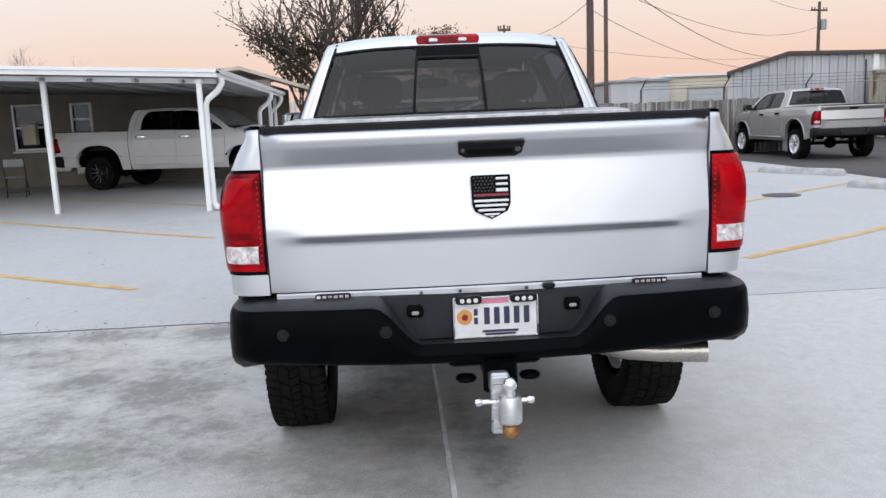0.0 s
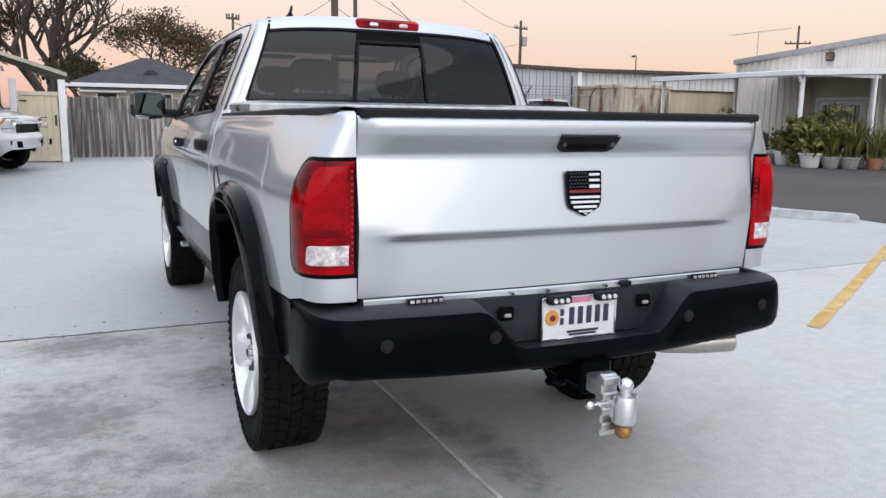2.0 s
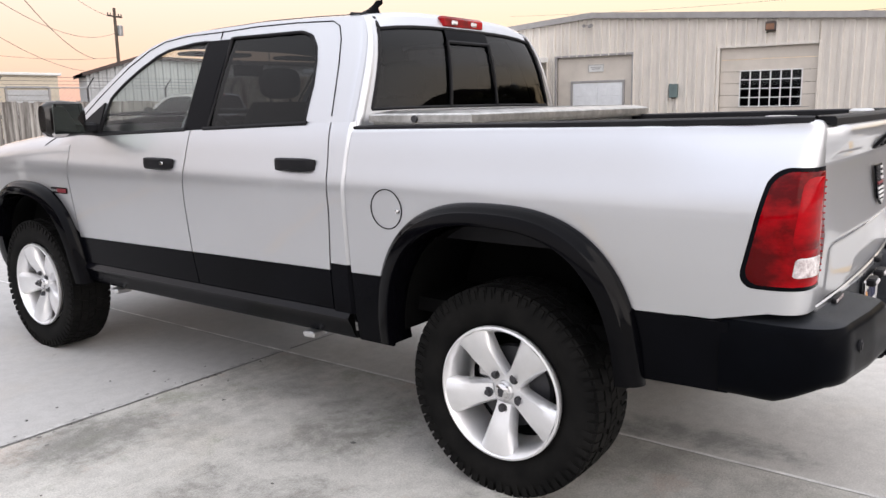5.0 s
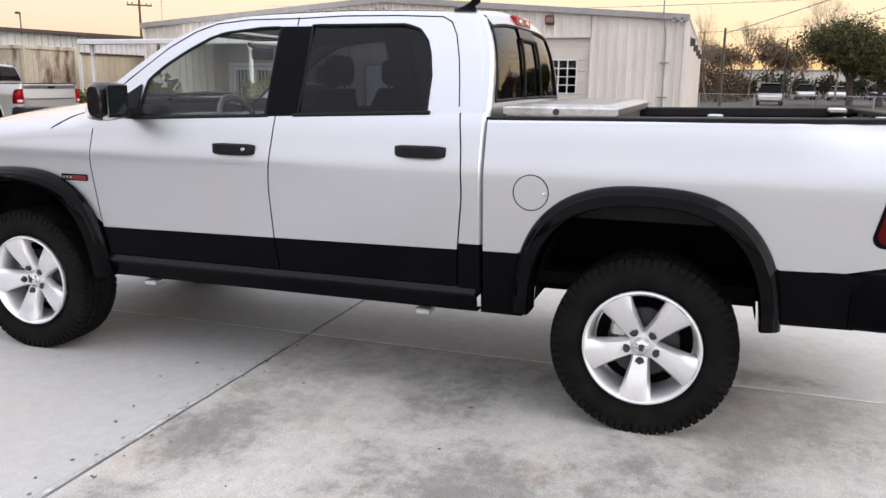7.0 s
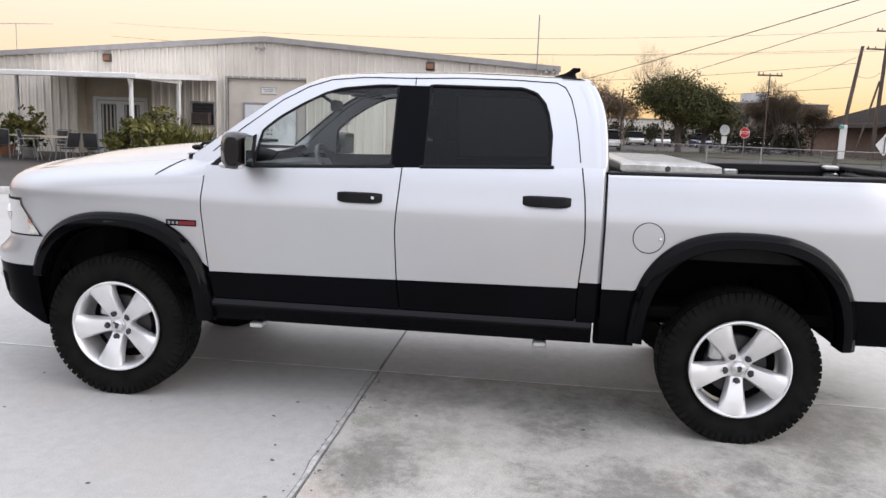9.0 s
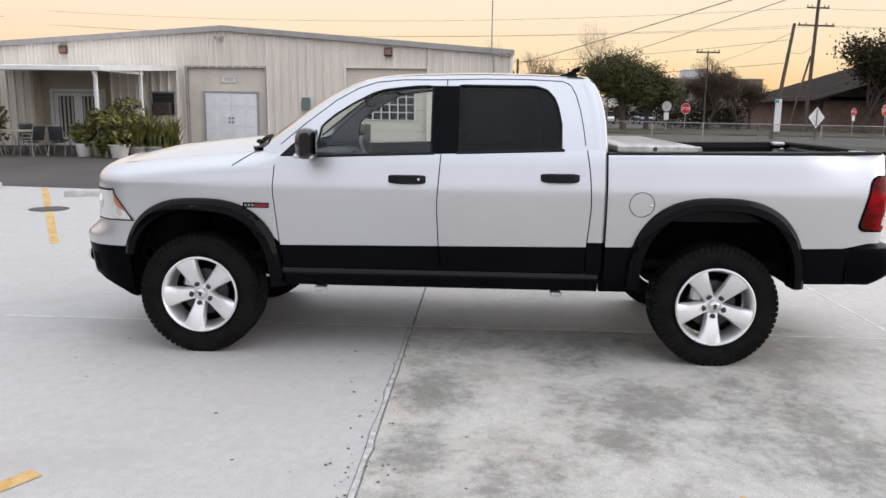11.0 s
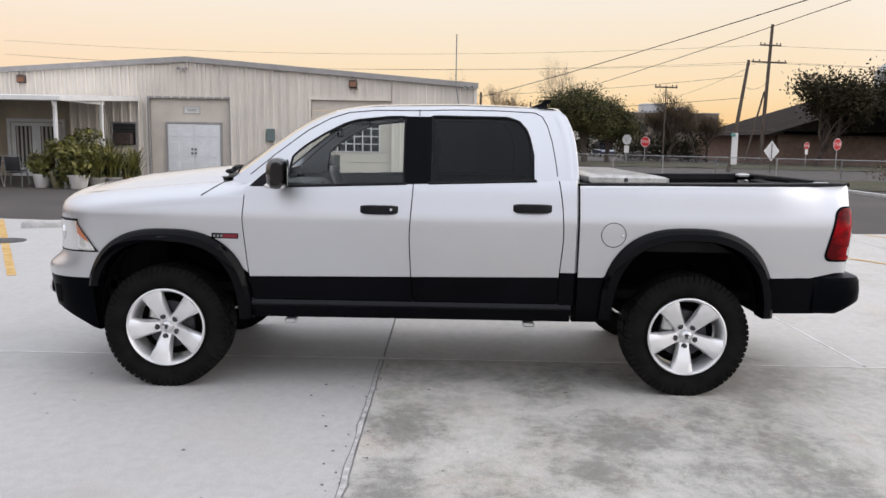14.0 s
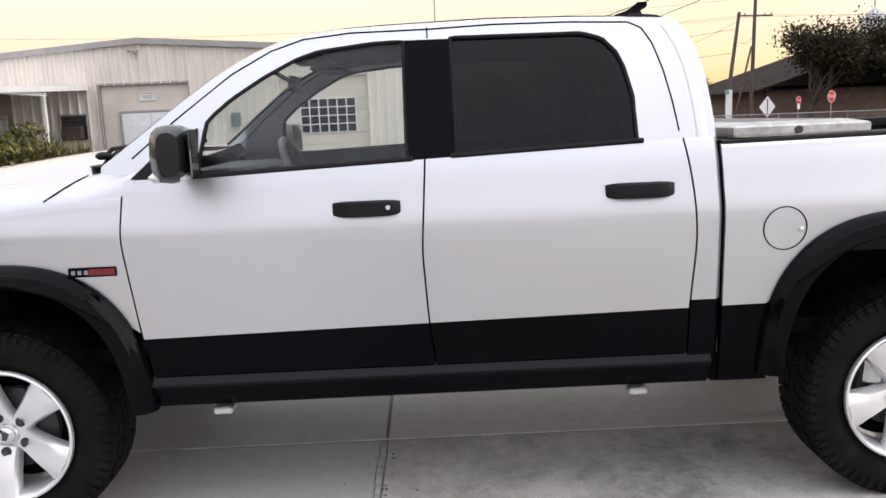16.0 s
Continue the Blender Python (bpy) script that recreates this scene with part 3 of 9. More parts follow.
def build_grit():
    """Leaf bits and grit lying about on the concrete."""
    rng = np.random.default_rng(12)
    m = MB()
    for i in range(90):
        x, y = -6.2 + 5.6 * rng.uniform() ** 0.8, 0.2 + 6.0 * rng.uniform()
        r, k = rng.uniform(0.004, 0.017), 6
        a0, s = rng.uniform(0, 6.28), rng.uniform(0.35, 0.9)
        ring = []
        for j in range(k):
            u, v = r * (0.7 + 0.5 * rng.uniform()) * math.cos(2 * math.pi * j / k), s * r * (0.7 + 0.5 * rng.uniform()) * math.sin(2 * math.pi * j / k)
            ring.append((x + u * math.cos(a0) - v * math.sin(a0), y + u * math.sin(a0) + v * math.cos(a0)))
        z = land(x, y)
        m.add([(a, b, z + 0.003) for a, b in ring] + [(x, y, z + 0.004 + 0.3 * r)], [(j, (j + 1) % k, k) for j in range(k)])
    ob = part("grit", m, JOINT_CRUMB, fix=False)
    tagged(ob, "dark leaf bits and grit scattered on the concrete", "litter", kind="stuff")


build_grit()
build_joint(-0.1, 2.14, 8.4, 2.14, 0.006, JOINT_DARK, -0.0015)
build_joint(-0.1, -1.68, 8.4, -1.68, 0.010, JOINT_PALE, -0.0018)


def build_stripe(x, y, angle, length):
    """A worn painted stall line that follows the lot."""
    n = int(length / 0.15)
    d = Vector((math.cos(radians(angle)), math.sin(radians(angle)), 0))
    s = Vector((-d.y, d.x, 0))
    m = MB()
    rows = []
    for i in range(n + 1):
        p = Vector((x, y, 0)) + d * (length * i / n)
        w0 = 0.052 + 0.012 * noise.noise((p.x * 7, p.y * 7, 1.0))
        w1 = 0.052 + 0.012 * noise.noise((p.x * 7, p.y * 7, 6.0))
        rows.append([(q.x, q.y, land(p.x, p.y) + 0.004) for q in (p - s * w0, p, p + s * w1)])
    m.grid(rows)
    ob = part("parking_stripe", m, STRIPE, fix=False)
    tagged(ob, "worn yellow painted parking line on the concrete", "parking line", "yellow parking lines", "structure")


for k in range(-3, 4):
    build_stripe(3.12, 0.5 + 3.2 * k, 30.5, 6.0)
    build_stripe(-2.88, 0.34 + 3.33 * k, 180 - 32.0, 5.2)


def build_wheel_stop(x, y, angle):
    m = MB()
    L, rows = 1.83, []
    for u in (-L / 2, -L / 2 + 0.05, L / 2 - 0.05, L / 2):
        k = 0.7 if abs(u) > L / 2 - 0.01 else 1.0
        rows.append([(u, px * k, pz * k) for px, pz in ((-0.09, 0), (-0.085, 0.05), (-0.055, 0.115), (-0.03, 0.125), (0.03, 0.125), (0.055, 0.115), (0.085, 0.05), (0.09, 0))])
    m.grid(rows)
    m.f += [tuple(range(8)), tuple(24 + i for i in reversed(range(8)))]
    ob = part("wheel_stop", m, STOP_CONC, smooth=30)
    ob.matrix_basis = pose(x, y, land(x, y) - 0.002, 0, 0, angle)
    tagged(ob, "grey precast concrete wheel stop on the lot edge", "wheel stop", "wheel stops")


for k in range(-3, 4):
    build_wheel_stop(7.72, 1.66 + 3.28 * k, 119 + (k % 2) * 1.5)

drain = part("drain_cover", MB().lathe([(0.0, 0.012), (0.26, 0.012), (0.30, 0.004), (0.30, -0.02)], (0, 0, 0), "z", 24), STEEL_DARK)
drain.location = (5.85, 8.5, land(5.85, 8.5))
tagged(drain, "dark round iron drain cover in the concrete", "drain cover")


# ---- ribbed walls ----
def ribbed(m, plane, a0, a1, z0, top, step=0.305, out=-1, axis="x", rib=0.085):
    """A ribbed metal sheet on the plane axis = plane from a0 to a1; top(a) gives its upper edge."""
    cols = []
    a = a0
    k = math.floor(a0 / step) * step
    marks = [(0.0, 0.0), (0.17, 0.0), (0.20, 1.0), (0.30, 1.0), (0.33, 0.0), (0.66, 0.0), (0.68, 0.25), (0.72, 0.25), (0.74, 0.0)]
    while k < a1:
        for f, h in marks:
            p = k + f * step
            if a0 < p < a1:
                cols.append((p, h))
        k += step
    cols = [(a0, 0.0)] + cols + [(a1, 0.0)]
    rows = [[], []]
    for p, h in cols:
        d = plane + out * h * rib
        for r, z in zip(rows, (z0, top(p) if callable(top) else top)):
            r.append((d, p, z) if axis == "x" else (p, d, z))
    m.grid(rows)
    return m


BX, BY0, BY1, BZ0 = 22.6, 0.77, 21.4, 0.15
PEAK_Y, PEAK_Z, EAVE_Z = 11.1, 4.42, 3.66


def gable(y):
    return EAVE_Z + (PEAK_Z - EAVE_Z) * (1 - abs(y - PEAK_Y) / ((BY1 - BY0) / 2))


def ring_frame(m, x, y0, y1, z0, z1, w, d):
    """Three bars round a door opening on a wall that faces -x."""
    m.box((x, y0 - w / 2, (z0 + z1 + w) / 2), (d, w, z1 - z0 + w), 0.006)
    m.box((x, y1 + w / 2, (z0 + z1 + w) / 2), (d, w, z1 - z0 + w), 0.006)
    m.box((x, (y0 + y1) / 2, z1 + w / 2), (d, y1 - y0 - 0.004, w), 0.006)
    return m


def build_metal_building():
    b = thing("metal_building", "low cream ribbed metal building with a shallow gable roof", "building", kind="structure")
    walls = MB()
    openings = [(9.6, 12.48, BZ0, 3.07), (3.75, 6.65, BZ0, 3.10), (15.4, 18.3, BZ0, 2.98)]
    cuts = [BY0, 3.75, 6.65, 9.6, 12.48, 15.4, 18.3, BY1]
    for a0, a1 in zip(cuts[:-1], cuts[1:]):
        op = [o for o in openings if abs(o[0] - a0) < 0.01]
        ribbed(walls, BX, a0, a1, op[0][3] if op else BZ0, gable)
    # the long wall along the drive and the far ends
    ribbed(walls, BY0, BX, 49.5, BZ0, EAVE_Z, axis="y", out=-1)
    part("front_wall", walls, SIDING, b, smooth=0)
    core = MB()
    for a0, a1 in zip(cuts[:-1], cuts[1:]):
        op = [o for o in openings if abs(o[0] - a0) < 0.01]
        z0 = op[0][3] if op else BZ0
        n = 8
        rows = [[(BX + d, a0 + (a1 - a0) * i / n, z) for i in range(n + 1) for z in (z0,)] for d in (0.02, 0.20)]
        tops = [[(BX + d, a0 + (a1 - a0) * i / n, gable(a0 + (a1 - a0) * i / n)) for i in range(n + 1)] for d in (0.02, 0.20)]
        core.grid([rows[0], tops[0], tops[1], rows[1]])
    core.box((36, BY0 + 0.11, 1.9), (26.6, 0.18, 3.5))
    core.box((36, BY1 - 0.11, 1.9), (26.6, 0.18, 3.5))
    core.box((49.4, 11.1, 1.9), (0.18, 20.2, 3.5))
    part("wall_core", core, PLASTER, b, smooth=0)
    for s, name in ((1, "roof_slope"), (-1, "roof_slope")):
        m = MB()
        e = PEAK_Y - s * (BY1 - BY0) / 2 - s * 0.12
        rows = []
        for u in (0, 1):
            y = PEAK_Y + (e - PEAK_Y) * u
            z = PEAK_Z + (EAVE_Z - PEAK_Z) * u * 1.01 + 0.02
            rows.append([(BX - 0.10, y, z), (49.7, y, z)])
        rows += [[(x, y, z + 0.10) for x, y, z in r] for r in reversed(rows)]
        m.grid(rows + [rows[0]])
        part(name, m, SIDING_GREY, b, smooth=0)
    # the barge trim along the gable
    for s in (1, -1):
        m = MB()
        y0, y1 = PEAK_Y, PEAK_Y - s * ((BY1 - BY0) / 2 + 0.14)
        z0, z1 = PEAK_Z + 0.13, EAVE_Z + 0.125
        x0, x1 = BX - 0.16, BX - 0.10
        h = 0.19
        rows = [[(x0, y0, z0), (x0, y1, z1)], [(x0, y0, z0 - h), (x0, y1, z1 - h)], [(x1, y0, z0 - h), (x1, y1, z1 - h)], [(x1, y0, z0), (x1, y1, z1)]]
        m.grid(rows + [rows[0]])
        part("barge_trim", m, TRIM_GREY, b, smooth=0)
    m = MB()
    for y in (BY0 - 0.03, BY1 + 0.03):
        m.box((BX - 0.03, y, 1.9), (0.12, 0.12, 3.5), 0.01)
    part("corner_trim", m, SIDING, b)
    # recessed entrance with double doors
    rec = MB()
    rec.box((BX + 0.10, 9.6 + 1.44, (3.07 + BZ0) / 2), (0.06, 2.88, 2.92))
    part("entrance_panel", rec, PLASTER, b)
    m = MB()
    ring_frame(m, BX - 0.02, 9.6, 12.48, BZ0, 3.07, 0.07, 0.10)
    part("entrance_trim", m, TRIM_GREY, b)
    dd = part("double_door_frame", ring_frame(MB(), BX + 0.05, 9.96, 11.86, BZ0, 2.17, 0.075, 0.09), TRIM_GREY, b)
    for y in (10.435, 11.385):
        leaf = MB().box((BX + 0.045, y, 1.16), (0.05, 0.94, 2.0), 0.004)
        for py in (-0.22, 0.22):
            for pz, ph in ((0.55, 0.5), (1.25, 0.55), (1.85, 0.28)):
                leaf.box((BX + 0.018, y + py, pz), (0.012, 0.30, ph), 0.005)
        part("door_leaf", leaf, DOOR_WHITE, b)
    for y in (10.85, 10.98):
        m = MB().lathe([(0.0, -0.06), (0.03, -0.055), (0.034, -0.03), (0.014, -0.02), (0.02, 0.0)], (BX + 0.015, y, 1.12), "x", 12)
        m.lathe([(0.0, -0.03), (0.028, -0.03), (0.03, 0.0)], (BX + 0.015, y, 1.27), "x", 12)
        part("door_knob", m, STEEL_DARK, b)
    sg = part("wall_sign", MB().box((BX + 0.05, 10.97, 2.67), (0.03, 0.58, 0.25), 0.006), SIGN_WHITE, b)
    m = MB()
    ring_frame(m, BX + 0.032, 10.70, 11.24, 2.57, 2.77, 0.018, 0.012)
    part("sign_border", m, TRIM_GREY, sg)
    m = MB()
    for i, (w, z) in enumerate(((0.40, 2.70), (0.30, 2.64))):
        m.box((BX + 0.031, 10.97, z), (0.006, w, 0.028))
    part("sign_bar", m, TRIM_GREY, sg)
    # roll-up door with a many-paned window
    rd = MB()
    for i in range(8):
        z = BZ0 + 0.185 + i * 0.369
        if 1.2 < z < 2.45:
            for y0, y1 in ((3.75, 4.18), (6.01, 6.65)):
                rd.box((BX + 0.09, (y0 + y1) / 2, z), (0.05, y1 - y0, 0.36), 0.008)
        else:
            rd.box((BX + 0.09, 5.2, z), (0.05, 2.9, 0.36), 0.008)
    shutter = part("rollup_door", rd, PLASTER, b)
    part("rollup_frame", ring_frame(MB(), BX - 0.01, 3.75, 6.65, BZ0, 3.10, 0.08, 0.09), SIDING, b)
    m = MB().box((BX + 0.30, 5.1, 1.8), (0.02, 2.2, 1.6))
    part("dark_room", m, DARK_OPEN, b)
    m = MB()
    for i in range(7):
        m.box((BX + 0.055, 4.18 + 1.83 * i / 6, 1.83), (0.04, 0.035, 1.12), 0.004)
    for i in range(5):
        m.box((BX + 0.050, 5.095, 1.28 + 1.10 * i / 4), (0.04, 1.84, 0.03), 0.004)
    part("muntin_grid", m, WHITE_PAINT, shutter)
    for i in range(6):
        for j in range(4):
            m = MB().box((BX + 0.075, 4.18 + 1.83 * (i + 0.5) / 6, 1.28 + 1.10 * (j + 0.5) / 4), (0.006, 0.27, 0.245))
            part("pane", m, GLASS_WIN, shutter)
    # small louvred window by the porch
    part("louvre_window_frame", ring_frame(MB(), BX - 0.075, 12.98, 13.80, 1.36, 2.16, 0.05, 0.10).box((BX - 0.075, 13.39, 1.34), (0.12, 0.92, 0.05), 0.005), TRIM_GREY, b)
    part("louvre_back", MB().box((BX - 0.096, 13.39, 1.76), (0.012, 0.80, 0.78)), DARK_OPEN, b)
    part("window_cooler", MB().box((BX - 0.20, 13.39, 1.60), (0.30, 0.66, 0.42), 0.03), TRIM_DARK, b)
    for i in range(7):
        part("louvre_slat", MB().box((BX - 0.116, 13.39, 1.42 + i * 0.115), (0.012, 0.76, 0.07), 0.003), GLASS_WIN if i < 4 else STEEL_DARK, b)
    # french door in a recess under the porch roof
    m = MB().box((BX + 0.62, 16.85, 1.56), (0.1, 2.9, 2.84)).box((BX + 0.31, 15.36, 1.56), (0.58, 0.08, 2.84)).box((BX + 0.31, 18.34, 1.56), (0.58, 0.08, 2.84)).box((BX + 0.31, 16.85, 3.02), (0.58, 2.9, 0.08))
    part("recess", m, RECESS_SHADED, b, smooth=0)
    part("porch_door_frame", ring_frame(MB(), BX + 0.54, 15.95, 17.88, BZ0, 2.16, 0.11, 0.08), DOOR_WHITE, b)
    for k in range(2):
        y0 = 15.99 + 0.925 * k
        leaf = part("porch_door_leaf", MB().box((BX + 0.55, y0 + 0.4625, 1.14), (0.04, 0.91, 1.96), 0.004), DOOR_WHITE, b)
        part("pane", MB().box((BX + 0.526, y0 + 0.4625, 1.24), (0.008, 0.60, 1.52), 0.002), STEEL_DARK, leaf)
        for i in range(4):
            part("curtain_fold", MB().box((BX + 0.519, y0 + 0.23 + 0.155 * i, 1.24), (0.008, 0.075, 1.50), 0.003), CURTAIN, leaf)
    # fixtures on the wall
    for y, z in ((17.0, 3.66), (5.12, 3.68)):
        lamp = part("wall_lamp", MB().box((BX - 0.12, y, z), (0.20, 0.30, 0.30), 0.03), TRIM_DARK, b)
        part("lamp_lens", MB().box((BX - 0.225, y, z - 0.02), (0.02, 0.24, 0.18), 0.01), mat("lamp_glass_brown", (0.25, 0.12, 0.07), 0.2, var=0.2), lamp)
    fl = MB().box((BX - 0.06, 11.2, 4.10), (0.08, 0.10, 0.10), 0.01)
    for s in (-1, 1):
        fl.tube([(BX - 0.08, 11.2, 4.12), (BX - 0.12, 11.2 + s * 0.10, 4.13)], 0.012, 6)
        fl.lathe([(0.0, 0.02), (0.04, 0.02), (0.06, -0.06), (0.055, -0.06), (0.0, -0.01)], (BX - 0.16, 11.2 + s * 0.14, 4.11), "x", 12)
    part("twin_floodlight", fl, TRIM_GREY, b)
    part("meter_box", MB().box((BX - 0.10, 8.1, 1.82), (0.14, 0.28, 0.45), 0.015), mat("meter_green", (0.13, 0.18, 0.18), 0.5, var=0.1), b)
    mast = MB().tube([(BX - 0.10, 1.35, 0.9), (BX - 0.10, 1.35, 3.1), (BX - 0.20, 1.45, 3.75), (BX - 0.20, 1.45, 5.45)], 0.022, 8)
    mast.box((BX - 0.10, 1.35, 2.3), (0.10, 0.30, 0.05), 0.01).box((BX - 0.10, 1.35, 1.2), (0.10, 0.30, 0.05), 0.01)
    part("service_mast", mast, GALV, b)
    fl = MB()
    for s in (-1, 1):
        fl.lathe([(0.0, 0.02), (0.04, 0.02), (0.07, -0.07), (0.065, -0.07), (0.0, -0.01)], (BX - 0.18, 1.0 + s * 0.12, 3.62), "x", 12)
    fl.box((BX - 0.08, 1.0, 3.66), (0.10, 0.34, 0.05), 0.01)
    part("corner_floodlight", fl, TRIM_GREY, b)
    for i in range(4):
        m = MB().box((26 + i * 5, BY0 - 0.15, 3.1), (0.3, 0.22, 0.26), 0.03)
        m.tube([(26 + i * 5, BY0 - 0.15, 3.2), (26 + i * 5, BY0 - 0.02, 3.35)], 0.02, 6)
        part("side_lamp", m, TRIM_DARK, b)
    return b


build_metal_building()


def build_porch():
    p = thing("porch_roof", "white metal porch roof on slim posts beside the building", "porch roof", kind="structure")
    x0, x1, y0, y1 = 16.75, BX - 0.06, 12.85, 19.3
    z0, z1 = 2.76, 3.03
    deck = MB()
    n = 40
    rows = []
    for dz in (0.0, 0.05):
        for x, z in ((x0, z0), (x1, z1)):
            rows.append([(x, y0 + (y1 - y0) * i / n, z + dz + 0.02 * (i % 2)) for i in range(n + 1)])
    deck.grid([rows[0], rows[1], rows[3], rows[2], rows[0]])
    part("roof_deck", deck, WHITE_PAINT, p, smooth=0)
    m = MB()
    for ya, yb in ((y0 - 0.03, y0 + 0.03),):
        m.add([(x0, ya, z0 - 0.08), (x1, ya, z1 - 0.08), (x1, ya, z1 + 0.09), (x0, ya, z0 + 0.09), (x0, yb, z0 - 0.08), (x1, yb, z1 - 0.08), (x1, yb, z1 + 0.09), (x0, yb, z0 + 0.09)],
              [(0, 1, 2, 3), (7, 6, 5, 4), (0, 4, 5, 1), (3, 2, 6, 7), (0, 3, 7, 4), (1, 5, 6, 2)])
    part("side_fascia", m, WHITE_PAINT, p, smooth=0)
    part("gutter", MB().box((x0 - 0.07, (y0 + y1) / 2, z0 - 0.01), (0.14, y1 - y0 + 0.1, 0.16), 0.02), WHITE_PAINT, p)
    for x, y in ((x0 + 0.15, y0 + 0.25), (19.65, y0 + 0.1), (x0 + 0.15, 19.0), (20.2, 19.0)):
        zt = z0 + (z1 - z0) * (x - x0) / (x1 - x0)
        g = land(x, y) - 0.01
        part("post", MB().box((x, y, (zt + g) / 2), (0.10, 0.10, zt - g), 0.012), WHITE_PAINT, p)
    part("downspout", MB().tube([(x0 - 0.07, y0 + 0.2, z0 - 0.08), (x0 + 0.0, y0 + 0.2, z0 - 0.22), (x0 + 0.08, y0 + 0.2, z0 - 0.32), (x0 + 0.08, y0 + 0.2, 0.25)], 0.045, 8), WHITE_PAINT, p)
    m = MB().box(((x0 + 19.8) / 2, y0 + 0.12, z0 - 0.02), (3.2, 0.06, 0.12), 0.008)
    part("beam", m, WHITE_PAINT, p)


build_porch()


# ---- carport and house ----
CP = dict(x0=-16.0, x1=-3.27, y0=9.9, y1=17.9)


def build_carport():
    c = thing("carport", "white flat-roofed carport on slim posts with downspouts", "carport", kind="structure")
    x0, x1, y0, y1 = CP["x0"], CP["x1"], CP["y0"], CP["y1"]
    zf = lambda x, y: 2.36 + (x1 - x) * 0.050 - (y - y0) * 0.012
    rows = []
    for dz in (0.0, 0.10):
        rows.append([[(x, y, zf(x, y) + dz) for x in np.linspace(x0, x1, 14)] for y in (y0, y1)])
    m = MB().grid(rows[0])
    part("ceiling_panel", m, CARPORT_SHADE, c, smooth=0)
    part("roof_sheet", MB().grid(rows[1]), WHITE_PAINT, c, smooth=0)
    front = MB()
    rows = [[(x, y0 + d, zf(x, y0) + h) for x in np.linspace(x0, x1, 8)] for d, h in ((0, -0.01), (0, 0.06), (-0.04, 0.07), (-0.04, 0.125), (0.05, 0.13))]
    front.grid(rows)
    part("front_fascia", front, WHITE_PAINT, c, smooth=20)
    edge = MB()
    rows = [[(x1 + d, y, zf(x1, y) + h) for y in (y0, y1)] for d, h in ((0, -0.01), (0, 0.05), (0.05, 0.055), (0.07, 0.125), (-0.04, 0.13))]
    edge.grid(rows)
    part("side_gutter", edge, WHITE_PAINT, c, smooth=20)
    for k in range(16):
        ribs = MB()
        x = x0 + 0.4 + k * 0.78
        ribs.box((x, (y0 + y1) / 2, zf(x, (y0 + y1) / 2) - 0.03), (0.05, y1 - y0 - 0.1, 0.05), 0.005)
        part("ceiling_rib", ribs, CARPORT_SHADE, c)
    beam = MB()
    rows = [[(x, 10.25 + d, zf(x, 10.2) + h) for x in np.linspace(x0, x1 - 0.1, 8)] for d, h in ((-0.04, -0.02), (-0.04, -0.10), (0.04, -0.10), (0.04, -0.02))]
    beam.grid(rows)
    part("front_beam", beam, WHITE_PAINT, c, smooth=20)
    for x, y in ((-6.36, 10.45), (-3.62, 10.08), (-9.3, 10.6), (-12.2, 10.6)):
        g = land(x, y) - 0.005
        z = zf(x, y) - 0.02
        part("post", MB().box((x, y, (g + z) / 2), (0.085, 0.085, z - g), 0.01).box((x, y, z - 0.05), (0.13, 0.13, 0.07), 0.01), WHITE_PAINT, c)
    for y in (16.6, 17.5):
        g = land(-3.45, y)
        part("post", MB().box((-3.45, y, (g + 2.25) / 2), (0.08, 0.08, 2.25 - g), 0.01), WHITE_PAINT, c)
    for y in (10.15, 15.6, 17.3):
        z = zf(x1, y)
        g = land(-3.4, y)
        out = [(x1 + 0.02, y, z), (x1 + 0.02, y, z - 0.10), (x1 - 0.06, y, z - 0.22), (x1 - 0.24, y, z - 0.36), (x1 - 0.28, y, z - 0.46), (x1 - 0.28, y, g + 0.16), (x1 - 0.24, y, g + 0.07), (x1 - 0.05, y, g + 0.03)]
        part("downspout", MB().tube(out, 0.052, 8), WHITE_PAINT, c)


build_carport()


